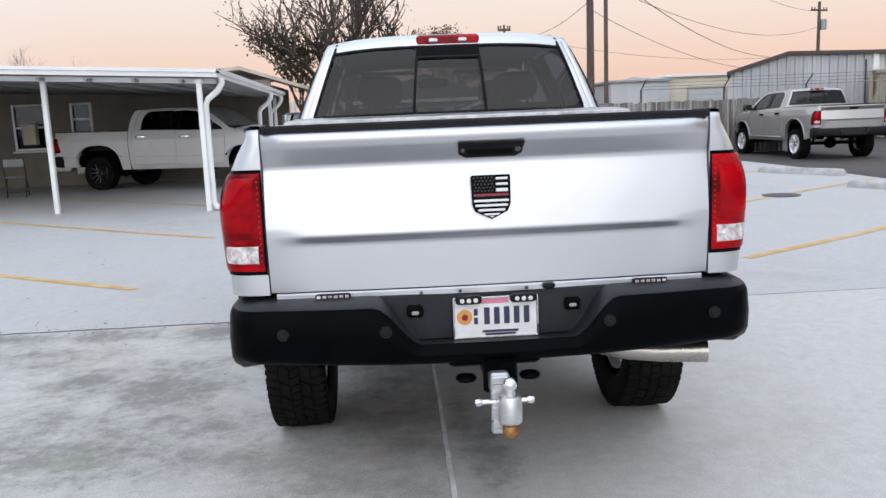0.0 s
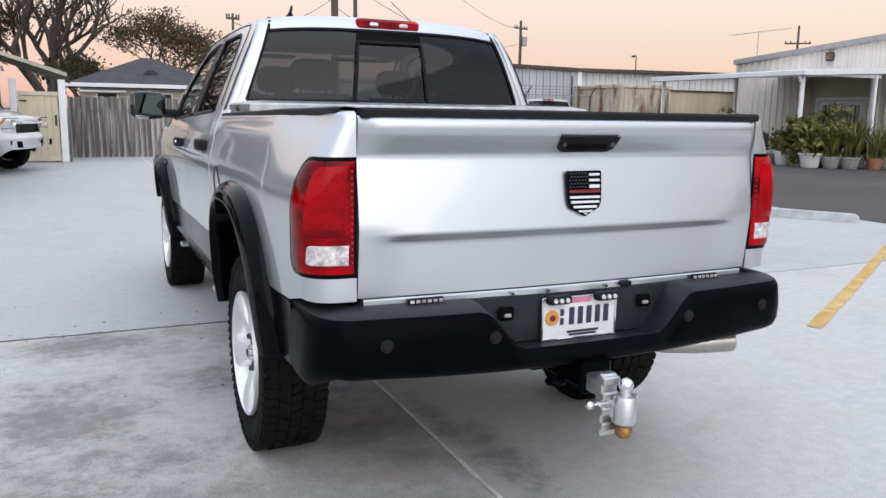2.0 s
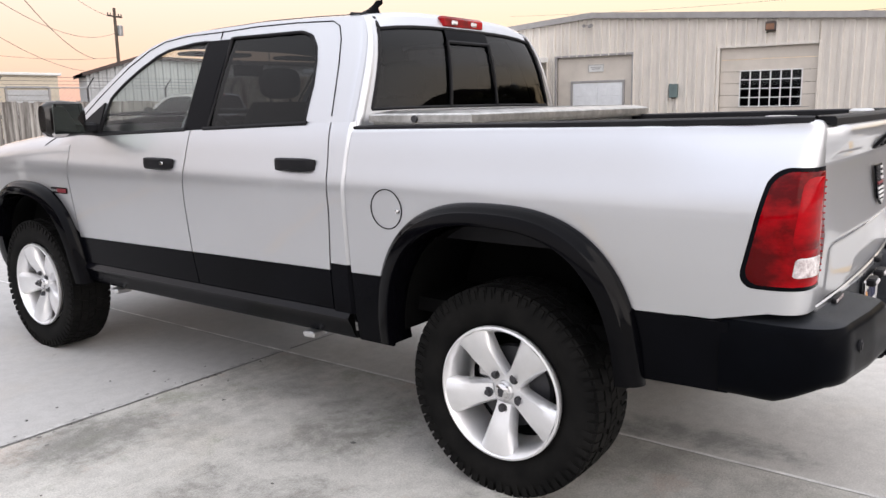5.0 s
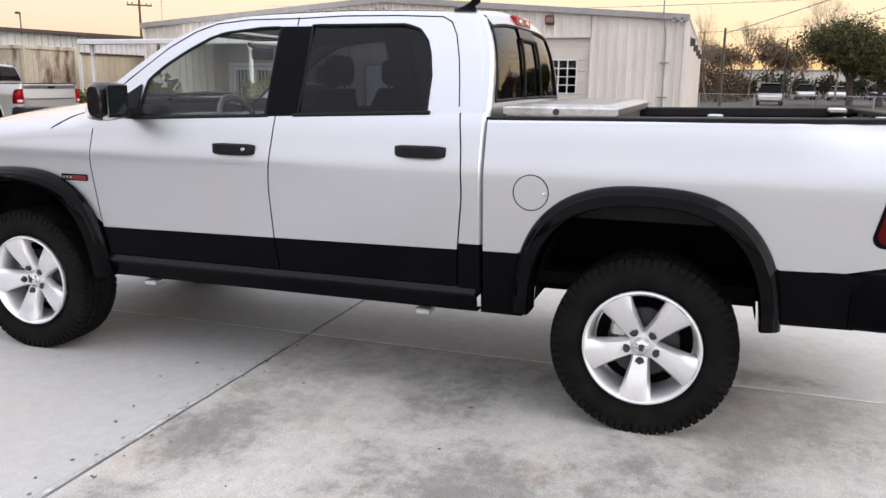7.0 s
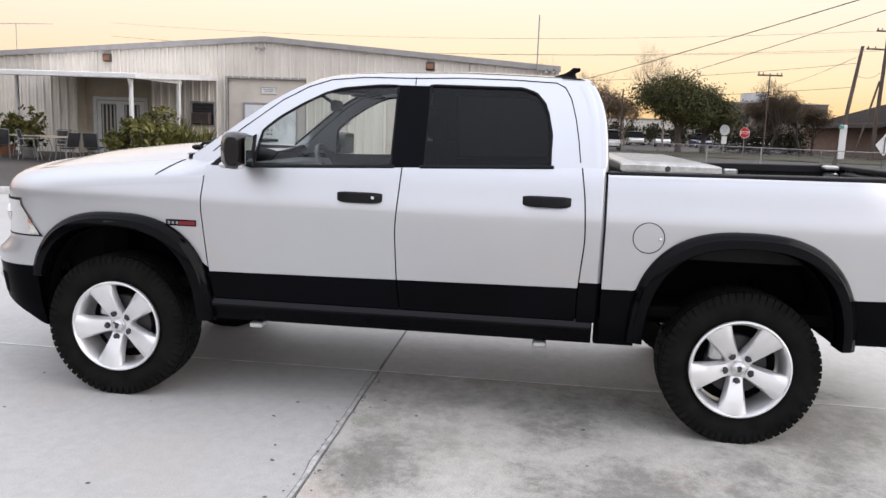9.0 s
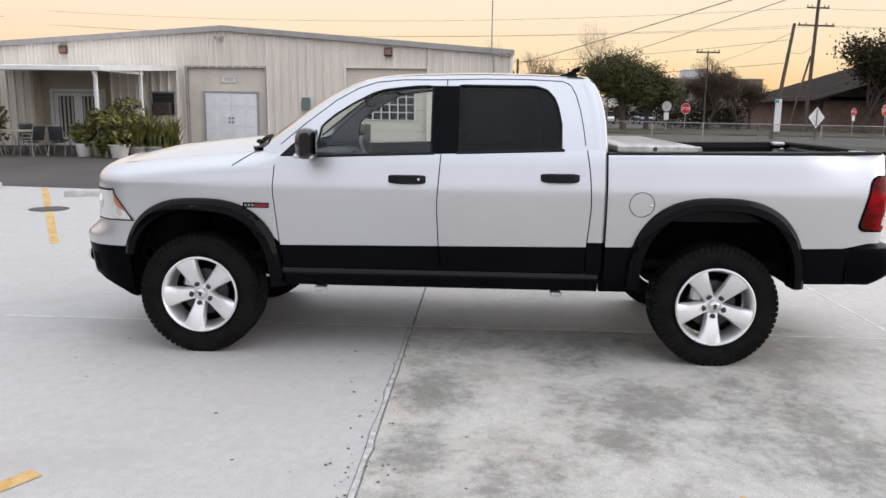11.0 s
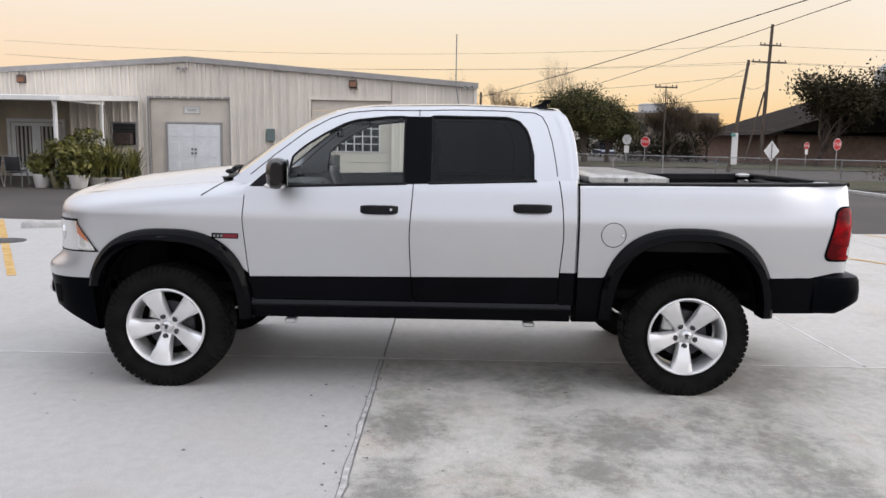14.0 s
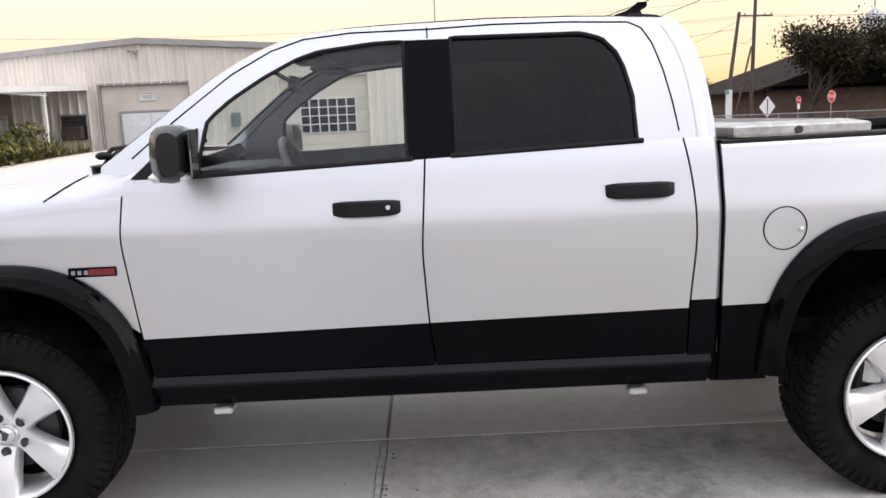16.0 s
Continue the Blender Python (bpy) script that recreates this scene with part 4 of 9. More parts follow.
def build_house_wing():
    """The house that the carport leans against."""
    h = thing("house", "cream house wing with white-framed windows behind the carport", "house", kind="structure")
    y = 17.9
    def wall(x0, x1, z0, z1, holes):
        m = MB()
        xs = sorted({x0, x1, *[v for o in holes for v in o[:2]]})
        for a, b in zip(xs[:-1], xs[1:]):
            o = [q for q in holes if q[0] <= a + 1e-6 and q[1] >= b - 1e-6]
            for za, zb in ([(z0, o[0][2]), (o[0][3], z1)] if o else [(z0, z1)]):
                m.box(((a + b) / 2, y + 0.08, (za + zb) / 2), (b - a, 0.16, zb - za))
        return m
    wins = [(-10.35, -9.55, 1.15, 2.30), (-8.85, -8.35, 1.5, 2.30)]
    part("wall", wall(-16, -3.6, 0.1, 2.75, wins), HOUSE_WALL_SHADED, h, smooth=0)
    for a, b, z0, z1 in wins:
        w = part("window", MB().box(((a + b) / 2, y + 0.10, z0 + (z1 - z0) / 2), (b - a, 0.02, z1 - z0)), DARK_OPEN, h)
        m = MB()
        for x in (a, b):
            m.box((x, y - 0.015, (z0 + z1) / 2), (0.06, 0.05, z1 - z0 + 0.06), 0.005)
        for z in (z0, (z0 + z1) / 2, z1):
            m.box(((a + b) / 2, y - 0.015, z), (b - a - 0.062, 0.05, 0.055), 0.005)
        part("window_frame", m, WHITE_PAINT, w)
        for k in range(2):
            part("pane", MB().box(((a + b) / 2, y + 0.03, z0 + (z1 - z0) * (0.25 + 0.5 * k)), (b - a - 0.08, 0.006, (z1 - z0) / 2 - 0.07)), GLASS_WIN, w)
        part("sill", MB().box(((a + b) / 2, y - 0.05, z0 - 0.06), (b - a + 0.16, 0.12, 0.05), 0.008), WHITE_PAINT, w)
    part("side_wall", MB().box((-3.62, 19.6, 1.35), (0.16, 3.2, 2.5)), HOUSE_WALL_SHADED, h)
    part("end_wall", MB().box((-15.9, 13.9, 1.4), (0.16, 8.0, 2.7)), HOUSE_WALL_SHADED, h)
    # low gable roof over the passage beside the house
    m = MB()
    pts = [(-4.35, 3.02), (-1.85, 2.20)]
    for (xa, za), (xb, zb) in ((pts[0], pts[1]), ((-8.6, 2.66), pts[0])):
        rows = [[(xa, yy, za + d), (xb, yy, zb + d)] for yy, d in ((17.7, 0), (24, 0), (24, 0.09), (17.7, 0.09), (17.7, 0))]
        m.grid(rows)
    part("roof", m, ROOF_TAN, h, smooth=0)
    part("utility_box", MB().box((-9.9, 17.76, 1.55), (0.35, 0.2, 0.55), 0.02), CREAM_PAINT, h)
    for x, z, w, hh in ((-9.2, 0.75, 0.5, 0.45), (-8.6, 0.62, 0.4, 0.35)):
        part("vent_box", MB().box((x, 17.8, z), (w, 0.14, hh), 0.02), PLASTER, h)


build_house_wing()


def build_gate():
    g = thing("gate", "tall tan board gate in a white frame", "gate", kind="structure")
    y, z0 = 17.88, land(-2.5, 17.88)
    for i in range(6):
        x = -2.86 + 0.142 * i
        part("board", MB().box((x, y, z0 + 0.86), (0.138, 0.03, 1.62), 0.006), TAN_METAL, g)
    part("gate_frame", MB().box((-2.5, y - 0.03, z0 + 1.62), (0.86, 0.04, 0.09), 0.008).box((-2.5, y - 0.03, z0 + 0.08), (0.86, 0.04, 0.10), 0.008), CREAM_PAINT, g)
    part("gate_post", MB().box((-1.98, y, z0 + 0.98), (0.16, 0.16, 1.96), 0.012), WHITE_PAINT, g)
    part("gate_post", MB().box((-3.02, y, z0 + 0.98), (0.14, 0.14, 1.96), 0.012), WHITE_PAINT, g)
    part("latch", MB().box((-2.14, y - 0.05, z0 + 1.0), (0.04, 0.05, 0.26), 0.008), STEEL_DARK, g)
    part("hinge", MB().box((-2.82, y - 0.045, z0 + 1.45), (0.16, 0.02, 0.03), 0.004).box((-2.82, y - 0.045, z0 + 0.35), (0.16, 0.02, 0.03), 0.004), STEEL_DARK, g)


build_gate()


def build_board_fence():
    f = thing("board_fence", "weathered grey-brown vertical board fence behind the lot", "fence", kind="structure")
    rnd = random.Random(4)
    alike = []
    for k in range(5):
        m = MB().box((0, 0, 0.81), (0.138, 0.022, 1.62), 0.004)
        alike.append(m.mesh("board", WOOD_FENCE, 30))
    x, i = -1.82, 0
    while x < 11.5:
        ob = part("board", alike[i % 5], None, f)
        ob.matrix_basis = pose(x, 19.95 + rnd.uniform(-0.006, 0.006) - (0.04 if x > 1.5 else 0), 0.15 + rnd.uniform(-0.02, 0.03), 0, rnd.uniform(-0.4, 0.4), 0)
        x += 0.146
        i += 1
    for z in (0.45, 1.4):
        part("rail", MB().box((4.85, 20.0, z), (13.4, 0.04, 0.09)), WOOD_FENCE, f)
    # the stretch from the gate post back to the corner
    for k in range(12):
        ob = part("board", alike[k % 5], None, f)
        ob.matrix_basis = pose(-1.86, 18.05 + 0.148 * k, 0.15, 0, 0, 90)


build_board_fence()

# ---- pickup trucks ----
# Local frame of a pickup: y ahead from the rear axle, x to its right, z up from the ground.
WB = 3.569
SX0 = smooth_table([(0.40, 0.885), (0.50, 0.922), (0.62, 0.942), (0.80, 0.958), (1.0, 0.972), (1.15, 0.980), (1.205, 0.981), (1.26, 0.964), (1.36, 0.942), (1.42, 0.924), (1.47, 0.900), (1.52, 0.87)], 0.075, 0.40, 1.52)
FI = smooth_table([(-2, 0.0), (3.5, 0.0), (3.70, 0.006), (3.85, 0.016), (4.0, 0.022), (4.15, 0.024), (4.5, 0.03)], 0.10, -2, 4.5, 900)
ROOF_TOP = smooth_table([(0.76, 1.922), (1.0, 1.935), (1.25, 1.944), (1.6, 1.950), (2.05, 1.938), (2.20, 1.930), (2.32, 1.915), (2.445, 1.886), (2.57, 1.832), (2.70, 1.752), (2.83, 1.654), (3.01, 1.512), (3.20, 1.37)], 0.03, 0.76, 3.2)
CAB_EDGE = smooth_table([(0.762, 1.40), (0.768, 1.44), (0.784, 1.696), (0.811, 1.812), (0.832, 1.862), (0.858, 1.903), (0.90, 1.95), (1.0, 2.05)], 0.012, 0.762, 1.0)


def ROOFLINE(y):
    """Upper edge of the cab from the side: its back edge, roof and windscreen pillar."""
    return min(ROOF_TOP(y), CAB_EDGE(y)) if y < 1.0 else ROOF_TOP(y)


HOODLINE = smooth_table([(2.9, 1.428), (3.2, 1.414), (3.6, 1.380), (4.0, 1.338), (4.3, 1.280), (4.6, 1.18)], 0.08, 2.9, 4.6)
WIN_F = smooth_table([(1.9, 1.878), (2.07, 1.873), (2.28, 1.849), (2.365, 1.822), (2.49, 1.757), (2.615, 1.677), (2.700, 1.605), (2.722, 1.570), (2.732, 1.50), (2.735, 1.40), (2.78, 1.395)], 0.008, 1.9, 2.78, 900)
GAP_B = smooth_table([(0.5, 1.868), (0.62, 1.872), (0.79, 1.893), (1.08, 1.908), (1.42, 1.884), (1.5, 1.88)], 0.08, 0.5, 1.5)
GAP_F = smooth_table([(0.5, 2.955), (0.62, 2.968), (0.79, 2.992), (1.17, 3.030), (1.42, 3.012), (1.5, 3.0)], 0.08, 0.5, 1.5)
GAP_R = smooth_table([(0.5, 0.895), (0.815, 0.890), (1.08, 0.868), (1.30, 0.880), (1.49, 0.906), (1.6, 0.92)], 0.08, 0.5, 1.6)


def sill(y):
    """The line where silver meets the black lower body."""
    return 0.826 - 0.0135 * y


def belt(y):
    return 1.392 + (2.75 - min(y, 2.75)) * 0.0375


def bedtop(y):
    return 1.436 + (0.76 - y) * 0.017


def sx(y, z):
    return SX0(z) - FI(y)


def gx(z):
    """Half width of the cab above the belt."""
    d = z - 1.42
    return 0.912 - 0.35 * d - 0.17 * d * d


def arch(y, c, a, b, zc, n=2.6):
    q = 1 - (abs(y - c) / a) ** n if abs(y - c) < a else 0
    return zc + b * q ** (1 / n) if q > 0 else 0


REAR_ARCH = (0.02, 0.60, 0.666, 0.50)
FRONT_ARCH = (3.545, 0.575, 0.632, 0.47)


def arch_path(spec, shrink, z_start, z_end, n=44):
    """Points (y, z) along a wheel arch from its rear foot to its front foot."""
    c, a, b, zc = spec
    a, b = a - shrink, b - shrink * 0.95
    k = 2 / 2.6
    pts = []
    for i in range(n + 1):
        th = math.pi * (1 - i / n)
        co, si = math.cos(th), math.sin(th)
        pts.append((c + a * math.copysign(abs(co) ** k, co), zc + b * abs(si) ** k))
    pts = [p for p in pts if p[1] > (z_start if p[0] < c else z_end)]
    return [(pts[0][0], z_start)] + pts + [(pts[-1][0], z_end)]


BOW = 0.028  # how far the tailgate bows backwards in the middle


def tuck(y, z):
    """How far the bed side draws in towards the rear corner."""
    q = min(max((-0.50 - y) / 0.425, 0), 1)
    return (0.013 + 0.045 * min(max((z - 1.24) / 0.2, 0), 1) ** 1.4) * q * q * (3 - 2 * q)


def corner(z, off=0.0, y_from=-0.80):
    """The plan of the left rear corner at a height, from the side round to the tailgate."""
    top = SX0(min(z, 1.43))
    s = top - tuck(-0.925, z) + off
    pts = [(-(top - tuck(y, z) + off), y) for y in np.linspace(y_from, -0.925, 8) if y > -0.925]
    for i in range(15):
        a = math.pi / 2 * i / 14
        pts.append((-(0.80 + (s - 0.80) * math.cos(a) ** 0.62), -0.925 - (0.183 - BOW + off) * math.sin(a) ** 0.62))
    return pts


def resample(pts, n):
    p = np.array(pts)
    d = np.r_[0, np.cumsum(np.hypot(*np.diff(p, axis=0).T))]
    u = np.linspace(0, d[-1], n)
    return [(float(np.interp(q, d, p[:, 0])), float(np.interp(q, d, p[:, 1]))) for q in u]


def rimmed(rows, depth=0.018):
    """A sheet with its edge folded inwards (towards x = 0)."""
    m = MB().grid(rows)
    rim = list(rows[0]) + [r[-1] for r in rows[1:]] + list(rows[-1][-2::-1]) + [r[0] for r in rows[-2:0:-1]]
    m.grid([rim, [(x - math.copysign(depth, x), y, z) for x, y, z in rim]], closed=True)
    return m


def both(name, mb, material, parent, label=""):
    """A part on the left and its mirror on the right."""
    a = part(name, mb, material, parent, label, fix=False)
    b = part(name, mb.flip(), material, parent, label, fix=False)
    return a, b


def build_tyre(r, w):
    """A tyre about x with tread blocks cut by grooves."""
    m = MB()
    h = w / 2
    prof = [(0.258, -h * 0.72), (0.272, -h * 0.85), (0.31, -h * 1.0), (0.36, -h * 1.02), (r - 0.035, -h * 0.97), (r - 0.014, -h * 0.91), (r - 0.009, -h * 0.85)]
    prof += [(r - 0.009, h * 0.85), (r - 0.014, h * 0.91), (r - 0.035, h * 0.97), (0.36, h * 1.02), (0.31, h * 1.0), (0.275, h * 0.90), (0.262, h * 0.80)]
    m.lathe(prof, (0, 0, 0), "x", 64)
    return m


def build_tread(r, w):
    m, h = MB(), w / 2
    def block(a0, a1, x0, x1, skew, ri, ro):
        v = []
        for rr in (ri, ro):
            for x, a in ((x0, a0), (x1, a0 + skew), (x1, a1 + skew), (x0, a1)):
                v.append((x, rr * math.cos(a), rr * math.sin(a)))
        m.add(v, [(4, 5, 6, 7), (0, 1, 5, 4), (1, 2, 6, 5), (2, 3, 7, 6), (3, 0, 4, 7)])
    n = 64
    st = 2 * math.pi / n
    for i in range(n):
        a = i * st
        o = 0.35 * st * (i % 2)
        for s in (-1, 1):
            x0, x1 = sorted((s * h * 0.93, s * h * 1.025))
            block(a, a + st * (0.62 if i % 2 else 0.50), x0, x1, 0.0, r - (0.062 if i % 2 else 0.048), r - 0.014)
        block(a, a + st * 0.78, -h * 0.97, -h * 0.58, 0.2 * st, r - 0.035, r - 0.004)
        block(a + o, a + o + st * 0.80, -h * 0.53, -h * 0.20, 0.5 * st, r - 0.03, r)
        block(a, a + st * 0.84, -h * 0.15, h * 0.15, -0.4 * st, r - 0.03, r)
        block(a + o, a + o + st * 0.80, h * 0.20, h * 0.53, 0.5 * st, r - 0.03, r)
        block(a, a + st * 0.78, h * 0.58, h * 0.97, -0.2 * st, r - 0.035, r - 0.004)
    return m


def build_rim(style):
    """A rim about x whose face looks towards -x."""
    m = MB()
    # barrel and lip
    m.lathe([(0.235, 0.11), (0.235, -0.06), (0.246, -0.098), (0.254, -0.116), (0.261, -0.124), (0.269, -0.121), (0.271, -0.108), (0.262, -0.095)], (0, 0, 0), "x", 64)
    m.lathe([(0.0, -0.085), (0.036, -0.085), (0.040, -0.080), (0.042, -0.070), (0.064, -0.066), (0.072, -0.055), (0.074, 0.02)], (0, 0, 0), "x", 40)
    count = 5 if style == "broad" else 12
    for k in range(count):
        a = 2 * math.pi * k / count - math.pi / 2
        rows = []
        if style == "broad":
            secs = [(0.050, 0.040, -0.070, 0.020), (0.085, 0.044, -0.080, 0.022), (0.120, 0.050, -0.092, 0.022), (0.160, 0.058, -0.104, 0.020), (0.205, 0.067, -0.113, 0.018), (0.254, 0.077, -0.116, 0.008)]
        else:
            secs = [(0.06, 0.018, -0.060, 0.008), (0.15, 0.016, -0.085, 0.008), (0.246, 0.022, -0.100, 0.004)]
        for rr, hw, xf, dr in secs:
            row = []
            for q, dx in ((-1.0, 0.055), (-1.0, dr), (-0.78, 0.0), (-0.30, -0.003), (0.30, -0.003), (0.78, 0.0), (1.0, dr), (1.0, 0.055)):
                u, w = rr, q * hw
                row.append((xf + dx, u * math.cos(a) - w * math.sin(a), u * math.sin(a) + w * math.cos(a)))
            rows.append(row)
        m.grid(rows)
    return m


def build_wheel(truck, left, y, z, x, r, w, rim_mat, style, turn):
    s = 1 if left else -1
    ob = part("wheel", build_tyre(r, w), RUBBER, truck, "black all-terrain tyre on an alloy rim", smooth=30)
    ob.matrix_local = pose(-s * x, y, z, 0, 0, 0 if left else 180) @ pose(0, 0, 0, turn, 0, 0)
    tagged(part("tread", build_tread(r, w), RUBBER, ob, smooth=30), kind="stuff")
    rim = part("rim", build_rim(style), rim_mat, ob, "silver five-spoke alloy rim" if style == "broad" else "black many-spoke alloy rim", smooth=40)
    rim.location = (-0.015, 0, 0)
    back = MB().lathe([(0.0, -0.02), (0.165, -0.02), (0.168, 0.01), (0.0, 0.012)], (0, 0, 0), "x", 32)
    disc = part("brake_disc", back, STEEL_DARK, ob)
    part("hub_back", MB().lathe([(0.0, 0.03), (0.225, 0.03)], (0, 0, 0), "x", 32), LINER, ob)
    part("caliper", MB().box((-0.02, 0.115, 0.075), (0.07, 0.08, 0.13), 0.015), ALUMINIUM, ob)
    cap = part("centre_cap", MB().lathe([(0.0, -0.118), (0.022, -0.116), (0.033, -0.110), (0.036, -0.088)], (0, 0, 0), "x", 24), CHROME if style == "broad" else BLACK_GLOSS, ob)
    part("cap_mark", MB().prism([(-0.014, 0.012), (0.0, 0.018), (0.014, 0.012), (0.008, -0.016), (-0.008, -0.016)], 0.002, lambda u, v, d: (-0.120 + d, u, v)), STEEL_DARK, cap, smooth=0)
    if style == "broad":
        for k in range(5):
            a = 2 * math.pi * k / 5 - math.pi / 2
            lug = MB().lathe([(0.0, -0.112), (0.011, -0.110), (0.013, -0.098), (0.013, -0.05)], (0, 0.074 * math.cos(a), 0.074 * math.sin(a)), "x", 8)
            lug.lathe([(0.012, -0.097), (0.020, -0.097), (0.022, -0.05)], (0, 0.074 * math.cos(a), 0.074 * math.sin(a)), "x", 14)
            part("lug_nut", lug, STEEL_DARK, ob)
    return ob


def sheet_yz(fn, y0, y1, lo, hi, nu, nv, edge=True):
    """Left-side sheet with columns in y between the heights lo(y) and hi(y); fn(y, z) is the half width."""
    rows = []
    for i in range(nu + 1):
        y = y0 + (y1 - y0) * i / nu
        a, b = lo(y), hi(y)
        rows.append([(-fn(y, a + (b - a) * j / nv), y, a + (b - a) * j / nv) for j in range(nv + 1)])
    return rimmed(rows) if edge else MB().grid(rows)


def sheet_gap(f0, f1, lo, hi, nu, nv):
    """Left-side panel between two curved gaps f0(z) and f1(z)."""
    rows = []
    for j in range(nv + 1):
        row = []
        for i in range(nu + 1):
            u = i / nu
            y = f0(1.0) * (1 - u) + f1(1.0) * u
            z = lo(y) + (hi(y) - lo(y)) * j / nv
            y = (f0(z) - 0.0035) * (1 - u) + (f1(z) + 0.0035) * u
            row.append((-sx(y, z), y, z))
        rows.append(row)
    return rimmed(rows)


def build_pickup(label, paint, lower, rim_mat, style, flares, full, group=""):
    T = thing("pickup_truck", label, "pickup truck", group)
    two = lower is not paint
    low_label = "gloss black lower panel" if two else ""
    # --- bed side with the rear corner ---
    rows = []
    ys = list(np.linspace(0.762, 0.64, 3)) + list(np.linspace(0.62, -0.60, 48)) + [-0.64, -0.68]
    nz = 26
    cols = []
    for y in ys:
        lo = max(sill(y), arch(y, *REAR_ARCH) - 0.03)
        cols.append([(lo, lambda z, y=y: (tuck(y, z) - sx(y, z), y))])
    def bed_column(lo, where, top, turn=0.0):
        col = []
        for j in range(nz + 1):
            z = lo + (top - 0.022 - lo) * j / nz
            x, y = where(z)
            col.append((x, y, z))
        x, y = where(top - 0.022)
        for a in (20, 45, 68, 90):
            k = 0.022 * math.sin(radians(a))
            w_ = 0.026 * (1 - math.cos(radians(a)))
            col.append((x + w_ * (1 - turn), y + w_ * turn, top - 0.022 + k))
        return col
    rows = [bed_column(c[0][0], c[0][1], bedtop(y)) for c, y in zip(cols, ys)]
    for i in range(1, 24):
        lo = 0.838 + 0.040 * min(max((i - 5) / 8, 0), 1)
        rows.append(bed_column(lo, lambda z, i=i: resample(corner(z, 0.0, -0.70), 24)[i], bedtop(max(resample(corner(1.44, 0.0, -0.70), 24)[i][1], -1.0)), min(max((i - 9) / 9, 0), 1)))
    m = MB().grid(rows)
    rim = list(rows[0]) + [r[-1] for r in rows[1:]] + list(rows[-1][-2::-1]) + [r[0] for r in rows[-2:0:-1]]
    m.grid([rim, [(x + (0.003 if y < -1.0 else 0.018), y + (0.03 if y < -1.0 else 0), z) for x, y, z in rim]], closed=True)
    both("bed_side", m, paint, T)
    # lower black body by the bed
    for y0, y1, z0 in ((0.762, 0.57, 0.50), (-0.50, -0.86, 0.585)):
        both("lower_bed_panel", sheet_yz(lambda y, z: sx(y, z) - 0.002, y0, y1, lambda y, z0=z0: z0 + max(-0.50 - y, 0) * 0.02, lambda y: sill(y) - 0.003, 6, 8), lower, T, low_label)
    # --- doors ---
    for nm, f0, f1 in (("rear_door", GAP_R, GAP_B), ("front_door", GAP_B, GAP_F)):
        ds = both(nm, sheet_gap(lambda z, f=f0: f(z) + 0.007, lambda z, f=f1: f(z) - 0.007, lambda y: sill(y) - 0.001, belt, 22, 26), paint, T)
        lows = sheet_gap(lambda z, f=f0: f(z) + 0.007, lambda z, f=f1: f(z) - 0.007, lambda y: 0.630, lambda y: sill(y) - 0.004, 16, 8)
        part("lower_door_panel", lows, lower, ds[0], low_label, fix=False)
        part("lower_door_panel", lows.flip(), lower, ds[1], low_label, fix=False)
        # handle with its cup and lock
        y0, y1, z = (0.952, 1.212, 1.278) if nm == "rear_door" else (1.982, 2.236, 1.254)
        w = sx(y0, z)
        hnd = MB()
        n = 12
        hr = []
        for i in range(n + 1):
            u = i / n
            y = y0 + (y1 - y0) * u
            bulge = 0.044 * (1 - abs(2 * u - 1) ** 4) + 0.004
            hh = 0.030 * (1 - 0.25 * abs(2 * u - 1) ** 6)
            ring = []
            for k in range(10):
                a = 2 * math.pi * k / 10
                ring.append((-(w + bulge * 0.5 + bulge * 0.5 * math.copysign(abs(math.cos(a)) ** 0.5, math.cos(a))), y, z + hh * math.copysign(abs(math.sin(a)) ** 0.5, math.sin(a))))
            hr.append(ring)
        hnd.grid(hr, closed=True)
        hl = part("handle", hnd, BLACK_TRIM, ds[0], "black door handle", fix=True)
        part("handle", hnd.flip(), BLACK_TRIM, ds[1], "black door handle", fix=True)
        if nm == "front_door" and full:
            part("lock", MB().lathe([(0.0, -0.004), (0.009, -0.004), (0.010, 0.004)], (-(w + 0.046), y0 + 0.045, z + 0.004), "x", 12), CHROME, hl)
    # cab corner between rear door and bed
    rows = []
    for j in range(31):
        z = 0.62 + (belt(0.85) - 0.62) * j / 30
        y1 = GAP_R(z) - 0.004
        y0 = 0.774
        rows.append([(-sx(y0, z) + 0.035, y0 - 0.012, z), (-sx(y0, z) + 0.012, y0, z), (-sx(y0, z), y0 + 0.014, z), (-sx(y1, z), (y0 + 0.014 + y1) / 2, z), (-sx(y1, z), y1, z)])
    cut = 10
    both("cab_corner", rimmed(rows[cut - 2:]), paint, T)
    both("lower_cab_corner", rimmed(rows[:cut - 1]), lower, T)
    # rocker
    rows = []
    for y in np.linspace(0.80, 3.0, 24):
        rows.append([(-(SX0(0.62) - 0.012), y, 0.634), (-(SX0(0.6) + 0.006), y, 0.612), (-(SX0(0.6) + 0.016), y, 0.596), (-(SX0(0.58) + 0.014), y, 0.584), (-(SX0(0.56) - 0.002), y, 0.555), (-(SX0(0.5) - 0.006), y, 0.515), (-0.90, y, 0.495), (-0.80, y, 0.492)])
    both("rocker_ledge", MB().grid([r[:4] for r in rows]), ROCKER_EDGE if two else lower, T)
    both("rocker_panel", MB().grid([r[3:] for r in rows]), lower, T)
    for yy in (2.72, 1.08):
        both("step_bracket", MB().box((-0.885, yy, 0.475), (0.10, 0.075, 0.03), 0.006), ALUMINIUM if full else BLACK_TRIM, T)
